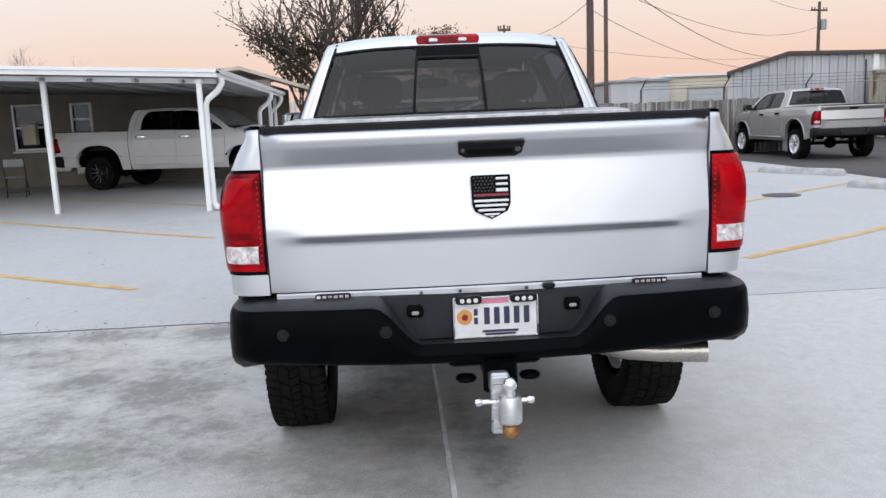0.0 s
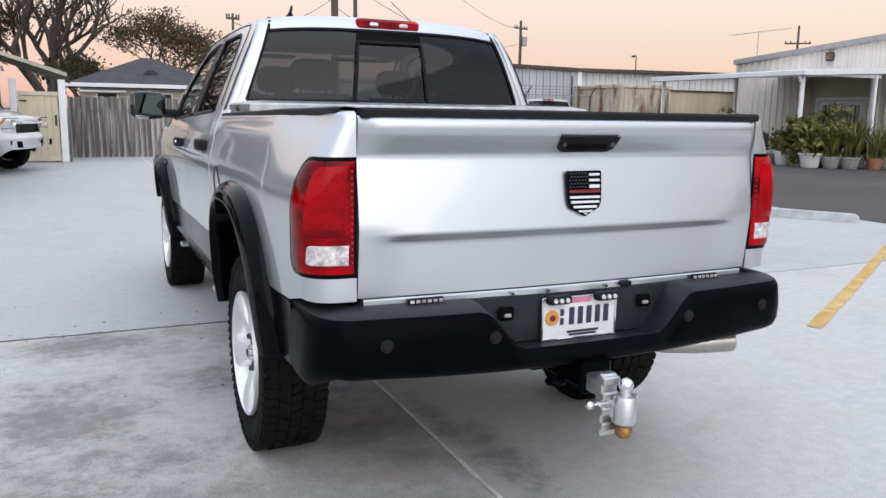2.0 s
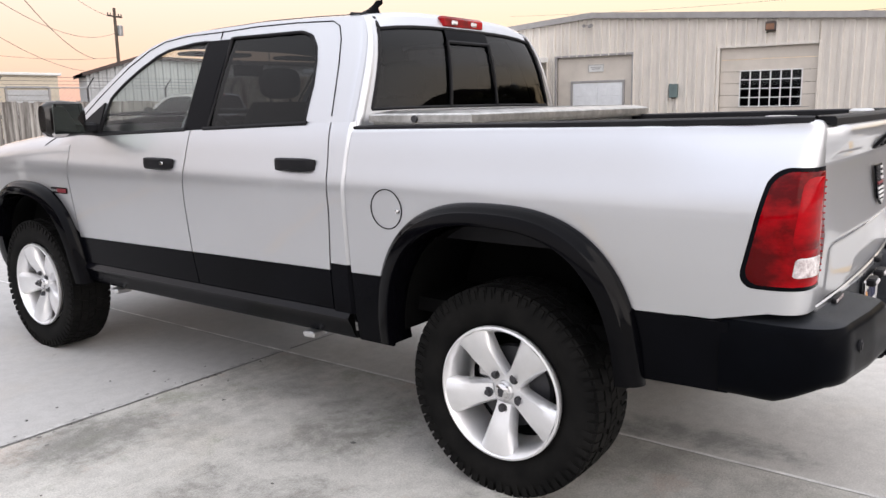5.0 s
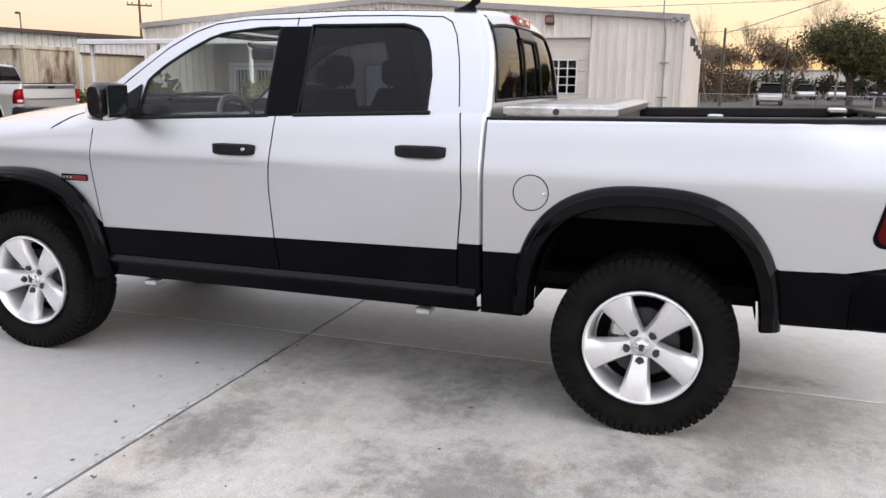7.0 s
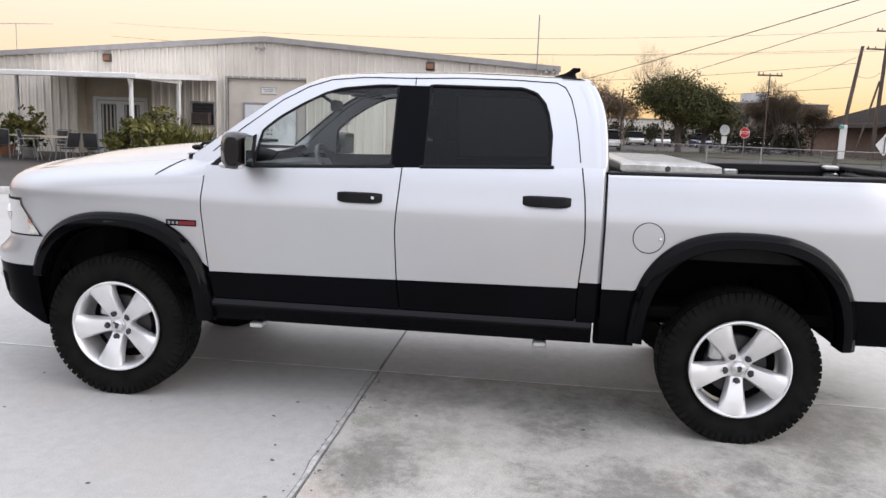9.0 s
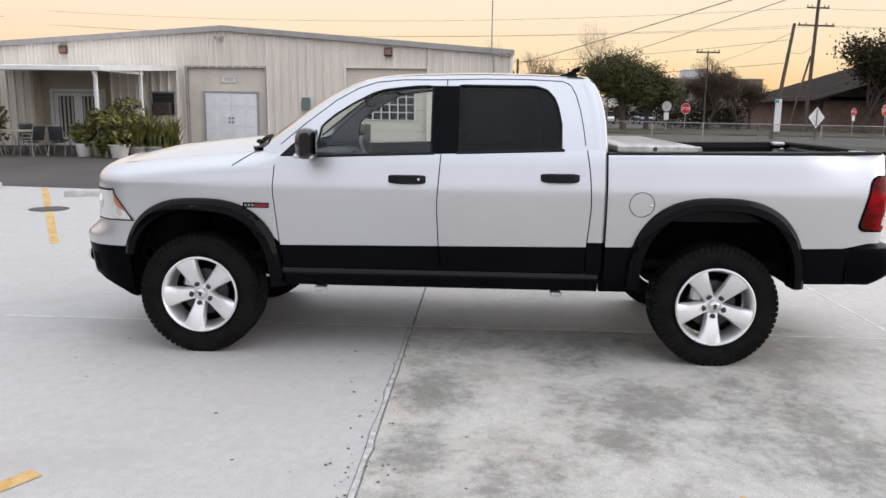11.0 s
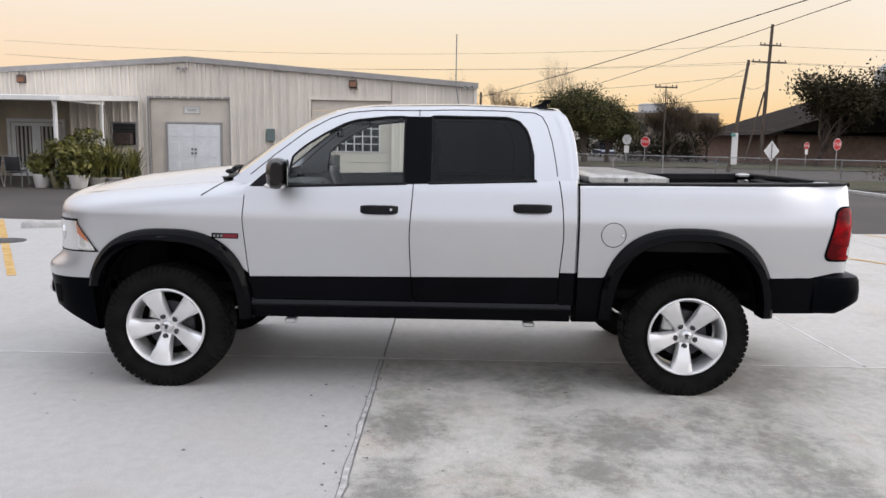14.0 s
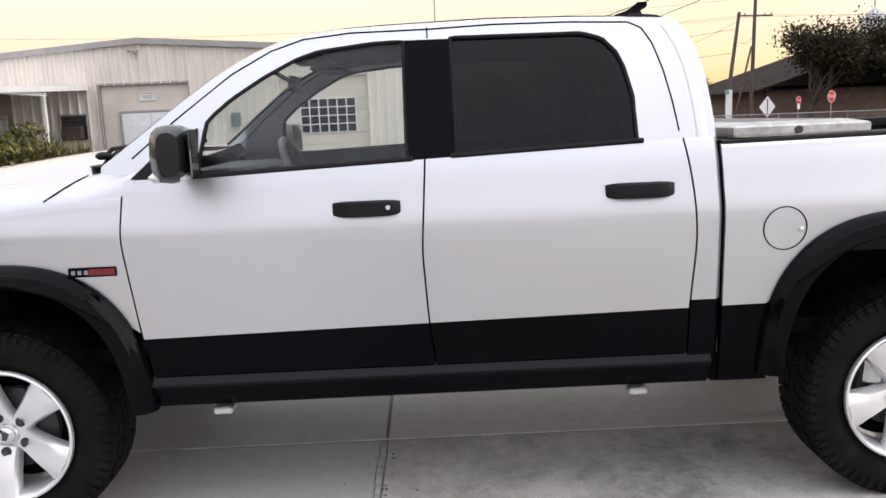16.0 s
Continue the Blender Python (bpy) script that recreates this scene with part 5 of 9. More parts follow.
    # inner dark body behind the gaps
    rows = [[(-(SX0(z) - 0.024), y, z) for z in np.linspace(0.5, 1.40, 8)] for y in np.linspace(0.80, 3.05, 12)]
    both("inner_body", MB().grid(rows), LINER, T)
    both("cab_gap", MB().box((-0.86, 0.768, 0.97), (0.08, 0.03, 0.95)), LINER, T)
    both("splash_shield", MB().box((-0.80, 4.05, 0.58), (0.02, 0.20, 0.36), 0.005), LINER, T)
    # --- fender and front arch ---
    def fender_col(y, lo):
        zt = HOODLINE(y)
        col = [(-sx(y, lo + (zt - 0.125 - lo) * j / 18), y, lo + (zt - 0.125 - lo) * j / 18) for j in range(19)]
        w = sx(y, zt - 0.125)
        for a in (12, 25, 40, 55, 70, 82, 90):
            col.append((-(0.775 - FI(y) * 0.8 + (w - 0.775 + FI(y) * 0.8) * math.cos(radians(a))), y, zt - 0.125 + 0.125 * math.sin(radians(a))))
        return col
    fr = []
    for i in range(41):
        u = i / 40
        col = []
        y = 3.03 + (4.0 - 3.03) * u
        lo = max(sill(y), arch(y, *FRONT_ARCH) - 0.03)
        c = fender_col(y, lo)
        if i == 0:
            c = [(x, GAP_F(z) + 0.003 if z < 1.40 else y - 0.01, z) for x, yy, z in c]
        fr.append(c)
    both("front_fender", rimmed(fr), paint, T)
    both("lower_fender_panel", sheet_yz(lambda y, z: sx(y, z) - 0.002, 2.985, 3.05, lambda y: 0.50, lambda y: sill(y) - 0.003, 4, 8), lower, T, low_label)
    # --- arches ---
    for spec, zs, ze in ((REAR_ARCH, 0.56, 0.53), (FRONT_ARCH, 0.49, 0.70)):
        if flares:
            outer, inner = arch_path(spec, 0.0, zs, ze), arch_path(spec, 0.088, zs, ze)
            outer, inner = resample(outer, 56), resample(inner, 56)
            rows = []
            for f, dx in ((0.0, -0.012), (0.0, 0.004), (0.06, 0.020), (0.22, 0.040), (0.36, 0.047), (0.40, 0.053), (0.70, 0.062), (0.95, 0.064), (1.0, 0.056), (1.03, 0.03), (1.03, -0.09)):
                row = []
                for (yo, zo), (yi, zi) in zip(outer, inner):
                    y, z = yo + (yi - yo) * f, zo + (zi - zo) * f
                    row.append((-(sx(yo, min(max(zo, 0.5), 1.2)) + dx), y, z))
                rows.append(row)
            fl = both("fender_flare", MB().grid(rows), FLARE_BLACK, T, "gloss black bolt-on fender flare")
            c = spec[0]
            for obj, s in zip(fl, (-1, 1)):
                part("flare_badge", MB().box((s * (sx(c, 1.05) + 0.056), c - 0.02, spec[3] + spec[2] - 0.055), (0.012, 0.13, 0.022), 0.005), STEP_PAD, obj)
        else:
            outer, inner = resample(arch_path(spec, 0.02, zs, ze), 40), resample(arch_path(spec, 0.055, zs, ze), 40)
            rows = [[(-(sx(a[0], min(max(a[1], 0.5), 1.2)) + dx), a[0] + (b[0] - a[0]) * f, a[1] + (b[1] - a[1]) * f) for a, b in zip(outer, inner)] for f, dx in ((0, -0.005), (0.3, 0.012), (0.9, 0.014), (1, -0.06))]
            both("arch_trim", MB().grid(rows), BLACK_TRIM if two else paint, T)
        liner = resample(arch_path(spec, 0.10, 0.58, 0.58 if spec is REAR_ARCH else 0.40), 40)
        rows = [[(-x, y, z) for y, z in liner] for x in (0.90, 0.86, 0.45)]
        m = MB().grid(rows)
        m.grid([[(-0.45, y, z) for y, z in liner], [(-0.45, y, 0.62) for y, z in liner]])
        both("wheel_well", m, LINER, T)
    # --- greenhouse ---
    def upper(y0, y1, lo, hi, n):
        return sheet_yz(lambda y, z: gx(z), y0, y1, lo, hi, n, 8, edge=False)
    g = MB()
    rear_top = smooth_table([(1.07, 1.60), (1.08, 1.68), (1.11, 1.79), (1.17, 1.858), (1.25, 1.882), (1.77, 1.884)], 0.012, 1.07, 1.77)
    for y0, y1, lo, n in ((0.776, 1.07, belt, 30), (1.07, 1.765, rear_top, 30), (1.765, 1.95, lambda y: 1.880, 6), (1.95, 2.70, WIN_F, 30), (2.70, 2.737, WIN_F, 16), (2.737, 3.10, lambda y: 1.395 + 0.06 * (y - 2.737), 12)):
        m = upper(y0, y1, lo, ROOFLINE, n)
        g.add(m.v, m.f)
    sides = both("cab_side_frame", g, paint, T)
    both("b_pillar", sheet_yz(lambda y, z: gx(z) + 0.001, 1.768, 1.947, lambda y: belt(y), lambda y: 1.878, 4, 6), BLACK_GLOSS, T)
    for nm, y0, y1, hi, material, n in (("rear_door_glass", 1.074, 1.765, rear_top, GLASS_TINT, 26), ("front_door_glass", 1.95, 2.733, WIN_F, GLASS_CLEAR if full else GLASS_TINT, 26)):
        a, b = both(nm, sheet_yz(lambda y, z: gx(z) - 0.010, y0, y1, lambda y: belt(y) + 0.006, lambda y, hi=hi: hi(y) - 0.002, n, 6, edge=False), material, T, "dark tinted window" if material is GLASS_TINT else "lightly tinted window")
        # rubber seal round the pane
        edge = [(y0 + (y1 - y0) * i / 30, hi(y0 + (y1 - y0) * i / 30)) for i in range(31)]
        loop = [(y0, belt(y0))] + edge + [(y1, belt(y1)), (y0, belt(y0))]
        both("window_seal", MB().tube([(-(gx(z) - 0.003), y, z) for y, z in loop], 0.0085, 6), BLACK_TRIM, T)
        both("belt_moulding", MB().tube([(-(gx(belt(y)) + 0.006), y, belt(y) + 0.004) for y in np.linspace(y0 - 0.02, y1 + 0.02, 12)], 0.011, 6), BLACK_TRIM, T)
    # seams of the door tops
    seam = [(-(gx(z) + 0.0005), y, z) for y, z in [(0.912, 1.49), (0.925, 1.60), (0.945, 1.72), (0.975, 1.83), (1.01, 1.893), (1.06, 1.918), (1.3, 1.928), (1.6, 1.930), (1.85, 1.921), (2.155, 1.918), (2.342, 1.899), (2.467, 1.857), (2.615, 1.773), (2.83, 1.604), (2.985, 1.47)]]
    both("door_seam", MB().tube(seam, 0.0032, 5), LINER, T)
    both("door_seam", MB().tube([(-(gx(z) + 0.0005), 1.855, z) for z in (1.885, 1.928)], 0.0032, 5), LINER, T)
    # roof
    rows = []
    for y in list(np.linspace(0.858, 1.1, 9)) + list(np.linspace(1.15, 2.43, 24)):
        R = ROOFLINE(y)
        xe = gx(R)
        row = []
        for i in range(29):
            q = -1 + 2 * i / 28
            q = math.copysign(abs(q) ** 0.75, q)
            bow = 0.06 * (1 - q * q) * (max(y - 1.9, 0) / 0.53) ** 2 - 0.018 * (1 - abs(q) ** 5) * max(1.1 - y, 0) / 0.242
            row.append((q * xe, y + bow, R + 0.042 * (1 - abs(q) ** 3.4)))
        rows.append(row)
    part("roof", MB().grid(rows), paint, T, fix=False)
    part("headliner", MB().grid([[(x * 0.97, y, z - 0.045) for x, y, z in r] for r in rows]), INTERIOR, T, fix=False)
    both("roof_ditch_strip", MB().tube([(-0.600, y, ROOFLINE(y) + 0.013) for y in np.linspace(1.04, 2.38, 20)], 0.005, 6), BLACK_TRIM, T)
    both("rear_ditch_strip", MB().tube([(-0.605, 1.03, ROOFLINE(1.03) + 0.016), (-0.622, 0.93, 1.940), (-0.636, 0.868, 1.918), (-0.650, 0.832, 1.876)], 0.012, 6), BLACK_TRIM, T)
    # windscreen
    rows = []
    for j in range(13):
        v = j / 12
        y = 3.06 + (2.43 - 3.06) * v
        z = ROOFLINE(y)
        xe = gx(z) - 0.006
        rows.append([(q * xe, y + (0.20 - 0.14 * v) * (1 - q * q), z + 0.042 * v * (1 - abs(q) ** 3.4)) for q in np.linspace(-1, 1, 21)])
    part("windscreen", MB().grid(rows), GLASS_CLEAR, T, fix=False)
    both("windscreen_trim", MB().tube([(r[0][0] + 0.022, r[0][1], r[0][2] - 0.004) for r in rows], 0.008, 6), BLACK_TRIM, T)
    # cab back with its glass
    def lean(v):
        return 0.768 + 0.018 * v + 0.072 * v ** 4

    def back(u, v):
        xe = 0.893 + (gx(1.905) - 0.893) * v
        return (u * xe, lean(v) - 0.018 * (1 - abs(u) ** 5), 1.44 + 0.465 * v + 0.042 * v * (1 - abs(u) ** 3.4))
    def patch(u0, u1, v0, v1, n=8, k=6, off=0.0):
        return [[Vector(back(u0 + (u1 - u0) * i / n, v0 + (v1 - v0) * j / k)) + Vector((0, off, 0)) for i in range(n + 1)] for j in range(k + 1)]
    m = MB()
    for u0, u1, v0, v1 in ((-1, -0.91, 0, 1), (0.91, 1, 0, 1), (-0.91, 0.91, 0, 0.16), (-0.91, 0.91, 0.905, 1)):
        m.grid(patch(u0, u1, v0, v1, 16))
    part("cab_back", m, paint, T, fix=False)
    # rounded pillar between the cab side and its back
    rows = []
    for v in np.linspace(0, 1, 13):
        z = 1.44 + 0.465 * v
        p0 = Vector((-(gx(z) + 0.002), lean(v) + 0.075, z))
        p1 = Vector((-(gx(z) + 0.006), lean(v) - 0.020, z))
        p2 = Vector(back(-0.955, v)) - Vector((0, 0.004, 0))
        rows.append([(1 - q) ** 2 * p0 + 2 * q * (1 - q) * p1 + q * q * p2 for q in np.linspace(0, 1, 11)])
    both("rear_pillar", MB().grid(rows), paint, T)
    rg = part("rear_glass", MB().grid(patch(-0.91, 0.91, 0.16, 0.905, 24, 8, 0.006)), GLASS_REAR, T, "dark tinted rear window with a sliding pane", fix=False)
    m = MB()
    for u in (-0.245, 0.245):
        m.tube([Vector(back(u, v)) - Vector((0, 0.004, 0)) for v in np.linspace(0.16, 0.78, 8)], 0.009, 6)
    m.tube([Vector(back(u, 0.78)) - Vector((0, 0.004, 0)) for u in np.linspace(-0.245, 0.245, 8)], 0.009, 6)
    part("slider_frame", m, BLACK_TRIM, rg)
    part("slider_header", MB().grid(patch(-0.25, 0.25, 0.79, 0.90, 6, 3, -0.003)), BLACK_GLOSS, rg, fix=False)
    m = MB()
    ring = [back(u, 0.16) for u in np.linspace(-0.91, 0.91, 12)] + [back(0.91, v) for v in np.linspace(0.2, 0.9, 8)] + [back(u, 0.905) for u in np.linspace(0.91, -0.91, 12)] + [back(-0.91, v) for v in np.linspace(0.9, 0.16, 8)]
    part("glass_seal", MB().tube(ring, 0.008, 6), BLACK_TRIM, rg)
    cap = part("brake_light", MB().box((0.005, 0.842, 1.934), (0.365, 0.05, 0.060), 0.012), LENS_RED, T, "red high brake light with clear cargo lamps")
    for s in (-1, 1):
        part("cargo_lamp", MB().box((0.005 + s * 0.085, 0.815, 1.934), (0.050, 0.012, 0.022), 0.006), LENS_CLEAR, cap)
    fin = MB()
    rows = []
    for z, y0, y1, w in ((1.955, 0.945, 1.09, 0.024), (1.972, 0.95, 1.06, 0.016), (1.984, 0.955, 1.02, 0.008), (2.000, 0.928, 0.990, 0.005), (2.018, 0.928, 0.970, 0.003)):
        rows.append([(-0.50 + w * math.cos(a), (y0 + y1) / 2 + (y1 - y0) / 2 * math.sin(a), z) for a in np.linspace(0, 2 * math.pi, 13)[:-1]])
    fin.grid(rows, closed=True)
    if full:
        part("antenna_fin", fin, BLACK_GLOSS, T, "black shark-fin aerial")
    # --- hood and nose ---
    depth = smooth_table([(0.36, 0.49), (0.51, 0.545), (0.62, 0.562), (0.745, 0.580), (0.785, 0.592), (0.82, 0.578), (0.87, 0.505), (0.91, 0.462), (0.97, 0.450), (1.15, 0.448), (1.3, 0.44)], 0.02, 0.36, 1.3)
    K = 2 / 2.8

    def nose(a, z):
        """Plan of the nose: a = 0 at the side, 90 degrees at the middle."""
        return (-sx(4.0, min(max(z, 0.42), 1.26)) * math.cos(a) ** K, 4.0 + depth(min(z, 1.3)) * math.sin(a) ** K)

    def at_y(dy, z):
        """The plan angle at which the nose lies dy ahead of its side."""
        return math.asin(min(dy / depth(z), 1) ** (1 / K))

    def hood_z(x, y, v):
        q = x / 0.775
        dome = 0.020 * (0.5 + 0.5 * math.cos(min(abs(q) / 0.62, 1) * math.pi)) * min(1, (1 - v) * 3)
        return HOODLINE(y) - 0.003 + (0.096 - 0.02 * v) * (1 - abs(q) ** 1.8) + dome * 0.3
    rows = []
    for j in range(19):
        v = j / 18
        row = []
        for i in range(29):
            q = -1 + 2 * i / 28
            yf = 4.0 + 0.27 * max(1 - abs(q) ** 2.8, 0) ** 0.357
            y0 = 3.16 + 0.14 * (1 - q * q)
            y = y0 + (yf - y0) * v
            x = q * (0.775 - FI(min(y, 4.0)) * 0.8)
            row.append((x, y, hood_z(x, y, v)))
        rows.append(row)
    part("hood", rimmed(rows, 0.0), paint, T, fix=False)
    rows = []
    for i in range(9):
        y = 3.19 - 0.22 * i / 8
        top = HOODLINE(3.19) + (1.478 - HOODLINE(3.19)) * (i / 8) ** 1.4
        row = []
        for g in (0, 15, 30, 45, 60, 75, 90):
            c, d = math.cos(radians(g)), math.sin(radians(g))
            row.append((-(0.775 + (sx(y, top - 0.125) - 0.001 - 0.775) * c), y, top - 0.125 + 0.125 * d))
        rows.append(row + [(-0.74, y, top)])
    both("cowl_side", MB().grid(rows), paint, T)
    seam = []
    for i in range(7):
        y, z = 3.185 + 0.125 * i / 6, HOODLINE(3.185) - 0.004 - 0.085 * i / 6
        c = math.sqrt(max(1 - ((z - HOODLINE(y) + 0.125) / 0.125) ** 2, 0))
        seam.append((-(0.775 + (sx(y, HOODLINE(y) - 0.125) - 0.775) * c), y, z))
    both("hood_seam", MB().tube(seam, 0.0035, 5), LINER, T)
    part("cowl", MB().grid([[(q * 0.77, 3.00 + 0.20 * (1 - q * q), 1.482 - 0.02 * q * q) for q in np.linspace(-1, 1, 13)], [(q * 0.77, 3.10 + 0.20 * (1 - q * q), 1.462 - 0.02 * q * q) for q in np.linspace(-1, 1, 13)], [(q * 0.77, 3.20 + 0.16 * (1 - q * q), 1.440) for q in np.linspace(-1, 1, 13)]]), BLACK_TRIM, T, fix=False)
    for s in (-0.62, 0.0):
        m = MB().tube([(s, 3.20, 1.470), (s + 0.02, 3.17, 1.503), (s + 0.25, 3.12, 1.515), (s + 0.58, 3.13, 1.508)], 0.010, 6)
        m.box((s, 3.20, 1.478), (0.07, 0.05, 0.03), 0.01).box((s + 0.30, 3.10, 1.505), (0.52, 0.012, 0.022), 0.004)
        part("wiper", m, BLACK_TRIM, T)

    def band(a0, a1, z0, z1, n=14, k=5, off=0.0):
        """A strip of the nose; the limits may be functions of height or angle."""
        rows = []
        for j in range(k + 1):
            row = []
            for i in range(n + 1):
                zt = z0 + (z1 - z0) * j / k
                b0, b1 = (q(zt) if callable(q) else radians(q) for q in (a0, a1))
                a = b0 + (b1 - b0) * i / n
                x, y = nose(a, zt)
                row.append((x - off * math.cos(a), y + off * math.sin(a), zt))
            rows.append(row)
        return MB().grid(rows)
    both("front_bumper", band(0, 90, 0.748, 0.928, 28, 14), paint, T)
    # lower bumper, its bottom rising forwards
    rows = []
    for i in range(29):
        a = at_y(0.075, 0.7) + (math.pi / 2 - at_y(0.075, 0.7)) * i / 28
        yb = nose(a, 0.5)[1]
        zb = 0.375 + 0.145 * min(max((yb - 4.09) / 0.27, 0), 1)
        col = [(*nose(a, zb + (0.744 - zb) * j / 10), zb + (0.744 - zb) * j / 10) for j in range(11)]
        col = [(col[0][0] * 0.93, col[0][1] - 0.05, zb + 0.02), (col[0][0] * 0.985, col[0][1] - 0.012, zb - 0.006)] + col
        rows.append(col)
    lb = both("lower_front_bumper", rimmed(rows), BLACK_TEX if two else BLACK_TRIM, T, "black lower bumper")
    slot = band(lambda z: at_y(0.33, z), lambda z: at_y(0.40, z), 0.55, 0.68, 5, 5, 0.003)
    part("bumper_slot", slot, LINER, lb[0], fix=False)
    part("bumper_slot", slot.flip(), LINER, lb[1], fix=False)
    edge_in = lambda z: at_y(0.012 + 0.135 * min(max((z - 0.928) / 0.19, 0), 1), z)
    both("fender_tip", band(0, edge_in, 0.928, 1.152, 8, 12), paint, T)
    # the rounded nose over the headlights runs into the hood
    rows = []
    for i in range(37):
        a = math.pi / 2 * i / 36
        tx, ty = -(0.775 - FI(4.0) * 0.8) * math.cos(a) ** K, 4.0 + 0.27 * math.sin(a) ** K
        zt = hood_z(tx, ty, 1.0)
        col = []
        for j in range(7):
            z = 1.152 + (zt - 0.125 - 1.152) * j / 6
            col.append((*nose(a, z), z))
        bx, by = nose(a, zt - 0.125)
        for g in (12, 25, 40, 55, 70, 82, 90):
            c, d = math.cos(radians(g)), math.sin(radians(g))
            col.append((tx + (bx - tx) * c, ty + (by - ty) * c, zt - 0.125 + 0.125 * d))
        rows.append(col)
    both("nose_cap", MB().grid(rows), paint, T)
    lens = band(edge_in, 44, 0.931, 1.149, 18, 10, 0.004)
    hls = both("headlight", band(edge_in, 46, 0.928, 1.152, 16, 6, -0.012), HEADLAMP, T, "clear wraparound headlight")
    for ob, flip in zip(hls, (False, True)):
        for nm, m, material, lb_ in (("lens", lens, GLASS_LENS, "clear lens"), ("turn_signal", band(lambda z: edge_in(z) + 0.03, lambda z: edge_in(z) + 0.03 + 0.085 * min(max(z - 0.99, 0.0) / 0.06, 1), 0.99, 1.132, 5, 6, 0.002), LENS_AMBER, "amber lens"), ("light_bezel", band(edge_in, lambda z: edge_in(z) + 0.016, 0.928, 1.152, 3, 6, 0.0055), BLACK_TRIM, ""), ("lower_bezel", band(edge_in, 44, 0.928, 0.938, 14, 2, 0.0055), BLACK_TRIM, ""), ("top_bezel", band(edge_in, 44, 1.138, 1.152, 14, 2, 0.0055), BLACK_TRIM, "")):
            part(nm, m.flip() if flip else m, material, ob, lb_, fix=False)
        part("reflector_bowl", MB().lathe([(0.0, 0.0), (0.035, 0.006), (0.060, 0.026), (0.072, 0.055)], ((1 if flip else -1) * 0.80, 4.235, 1.055), "y", 20), CHROME, ob)
    gr = part("grille", MB().grid([[(q * 0.70, 4.40 - 0.10 * q * q, z) for q in np.linspace(-1, 1, 17)] for z in (0.94, 1.05, 1.17)]), BLACK_TRIM, T, "black grille with crossbars", fix=False)
    part("crossbar", MB().tube([(q * 0.62, 4.445 - 0.10 * q * q, 1.055) for q in np.linspace(-1, 1, 13)], 0.026, 8), paint, gr)
    part("crossbar", MB().box((0, 4.435, 1.055), (0.06, 0.05, 0.20), 0.012), paint, gr)
    both("grille_side", band(44, 58, 0.928, 1.152, 6, 4), paint, T)
    both("fog_lamp", MB().lathe([(0.0, 0.0), (0.05, 0.0), (0.06, -0.02)], (-0.62, 4.50, 0.64), "y", 16), LENS_CLEAR, T)
    part("nose_core", MB().box((0, 3.95, 0.84), (1.5, 0.6, 0.56), 0.1), LINER, T)
    # --- tailgate ---
    LIP = [(1.331, -1.094), (1.338, -1.098), (1.398, -1.147), (1.418, -1.153), (1.434, -1.152), (1.446, -1.144), (1.452, -1.120)]
    crease = [(0.885, -1.100), (0.93, -1.100), (1.050, -1.102), (1.060, -1.105), (1.085, -1.128), (1.20, -1.113)] + LIP
    plain = [(0.885, -1.104), (0.93, -1.109), (1.0, -1.115), (1.06, -1.121), (1.11, -1.1235), (1.20, -1.113)] + LIP
    ca, cb = smooth_table(crease, 0.006, 0.885, 1.452, 600), smooth_table(plain, 0.006, 0.885, 1.452, 600)
    rows = []
    zs = sorted(set([round(v, 4) for v in np.linspace(0.885, 1.452, 30)] + [round(v, 4) for v in np.linspace(1.03, 1.105, 16)] + [round(v, 4) for v in np.linspace(1.33, 1.452, 24)]))
    for z in zs:
        row = []
        for x in np.linspace(-0.795, 0.795, 45):
            k = min(max((0.775 - abs(x)) / 0.15, 0), 1)
            k = k * k * (3 - 2 * k)
            end = 0.018 * max(abs(x) / 0.795 - 0.9, 0) ** 2 * 100
            y = ca(z) * k + cb(z) * (1 - k) + 0.5 * end * 0.3
            dip = BOW * (x / 0.795) ** 2
            if z > 1.331 and y < -1.094:
                e = min(max((abs(x) - 0.735) / 0.06, 0), 1)
                y = -1.094 + (y + 1.094) * (1 - 0.75 * e * e * (3 - 2 * e))
            row.append((x, y + dip, z))
        rows.append(row)
    m = MB().grid(rows)
    rim = list(rows[0]) + [r[-1] for r in rows[1:]] + list(rows[-1][-2::-1]) + [r[0] for r in rows[-2:0:-1]]
    m.grid([rim, [(x, y + 0.03, z) for x, y, z in rim]], closed=True)
    tg = part("tailgate", m, paint, T, "silver tailgate with two creases" if full else "", fix=False)
    part("tailgate_inner", MB().box((0, -1.022, 1.16), (1.50, 0.05, 0.54), 0.01), BLACK_TRIM, tg)

    def bowed(half, y0, y1, z0, z1, ch):
        """A bar across the tail that follows the bow of the tailgate."""
        rows = []
        for x in np.linspace(-half, half, 17):
            d = BOW * (x / 0.795) ** 2
            rows.append([(x, y0 + d, z0), (x, y0 + d, z1 - ch), (x, y0 + d + ch, z1), (x, y1 + d - ch, z1), (x, y1 + d, z1 - ch), (x, y1 + d, z0)])
        b = MB().grid(rows, closed=True)
        b.f += [tuple(reversed(range(6))), tuple(96 + i for i in range(6))]
        return b
    part("tailgate_cap", bowed(0.790, -1.131, -1.046, 1.450, 1.476, 0.007), BLACK_TRIM, tg)
    th = MB()
    outline = [(-0.112, 1.392), (0.120, 1.392), (0.112, 1.352), (0.090, 1.340), (-0.085, 1.340), (-0.108, 1.352)]
    th.prism(outline, 0.03, lambda u, v, d: (u, -1.112 - 0.80 * (v - 1.338) + d, v))
    th2 = part("tailgate_handle", th, BLACK_TRIM, tg, "black tailgate latch handle", smooth=20)
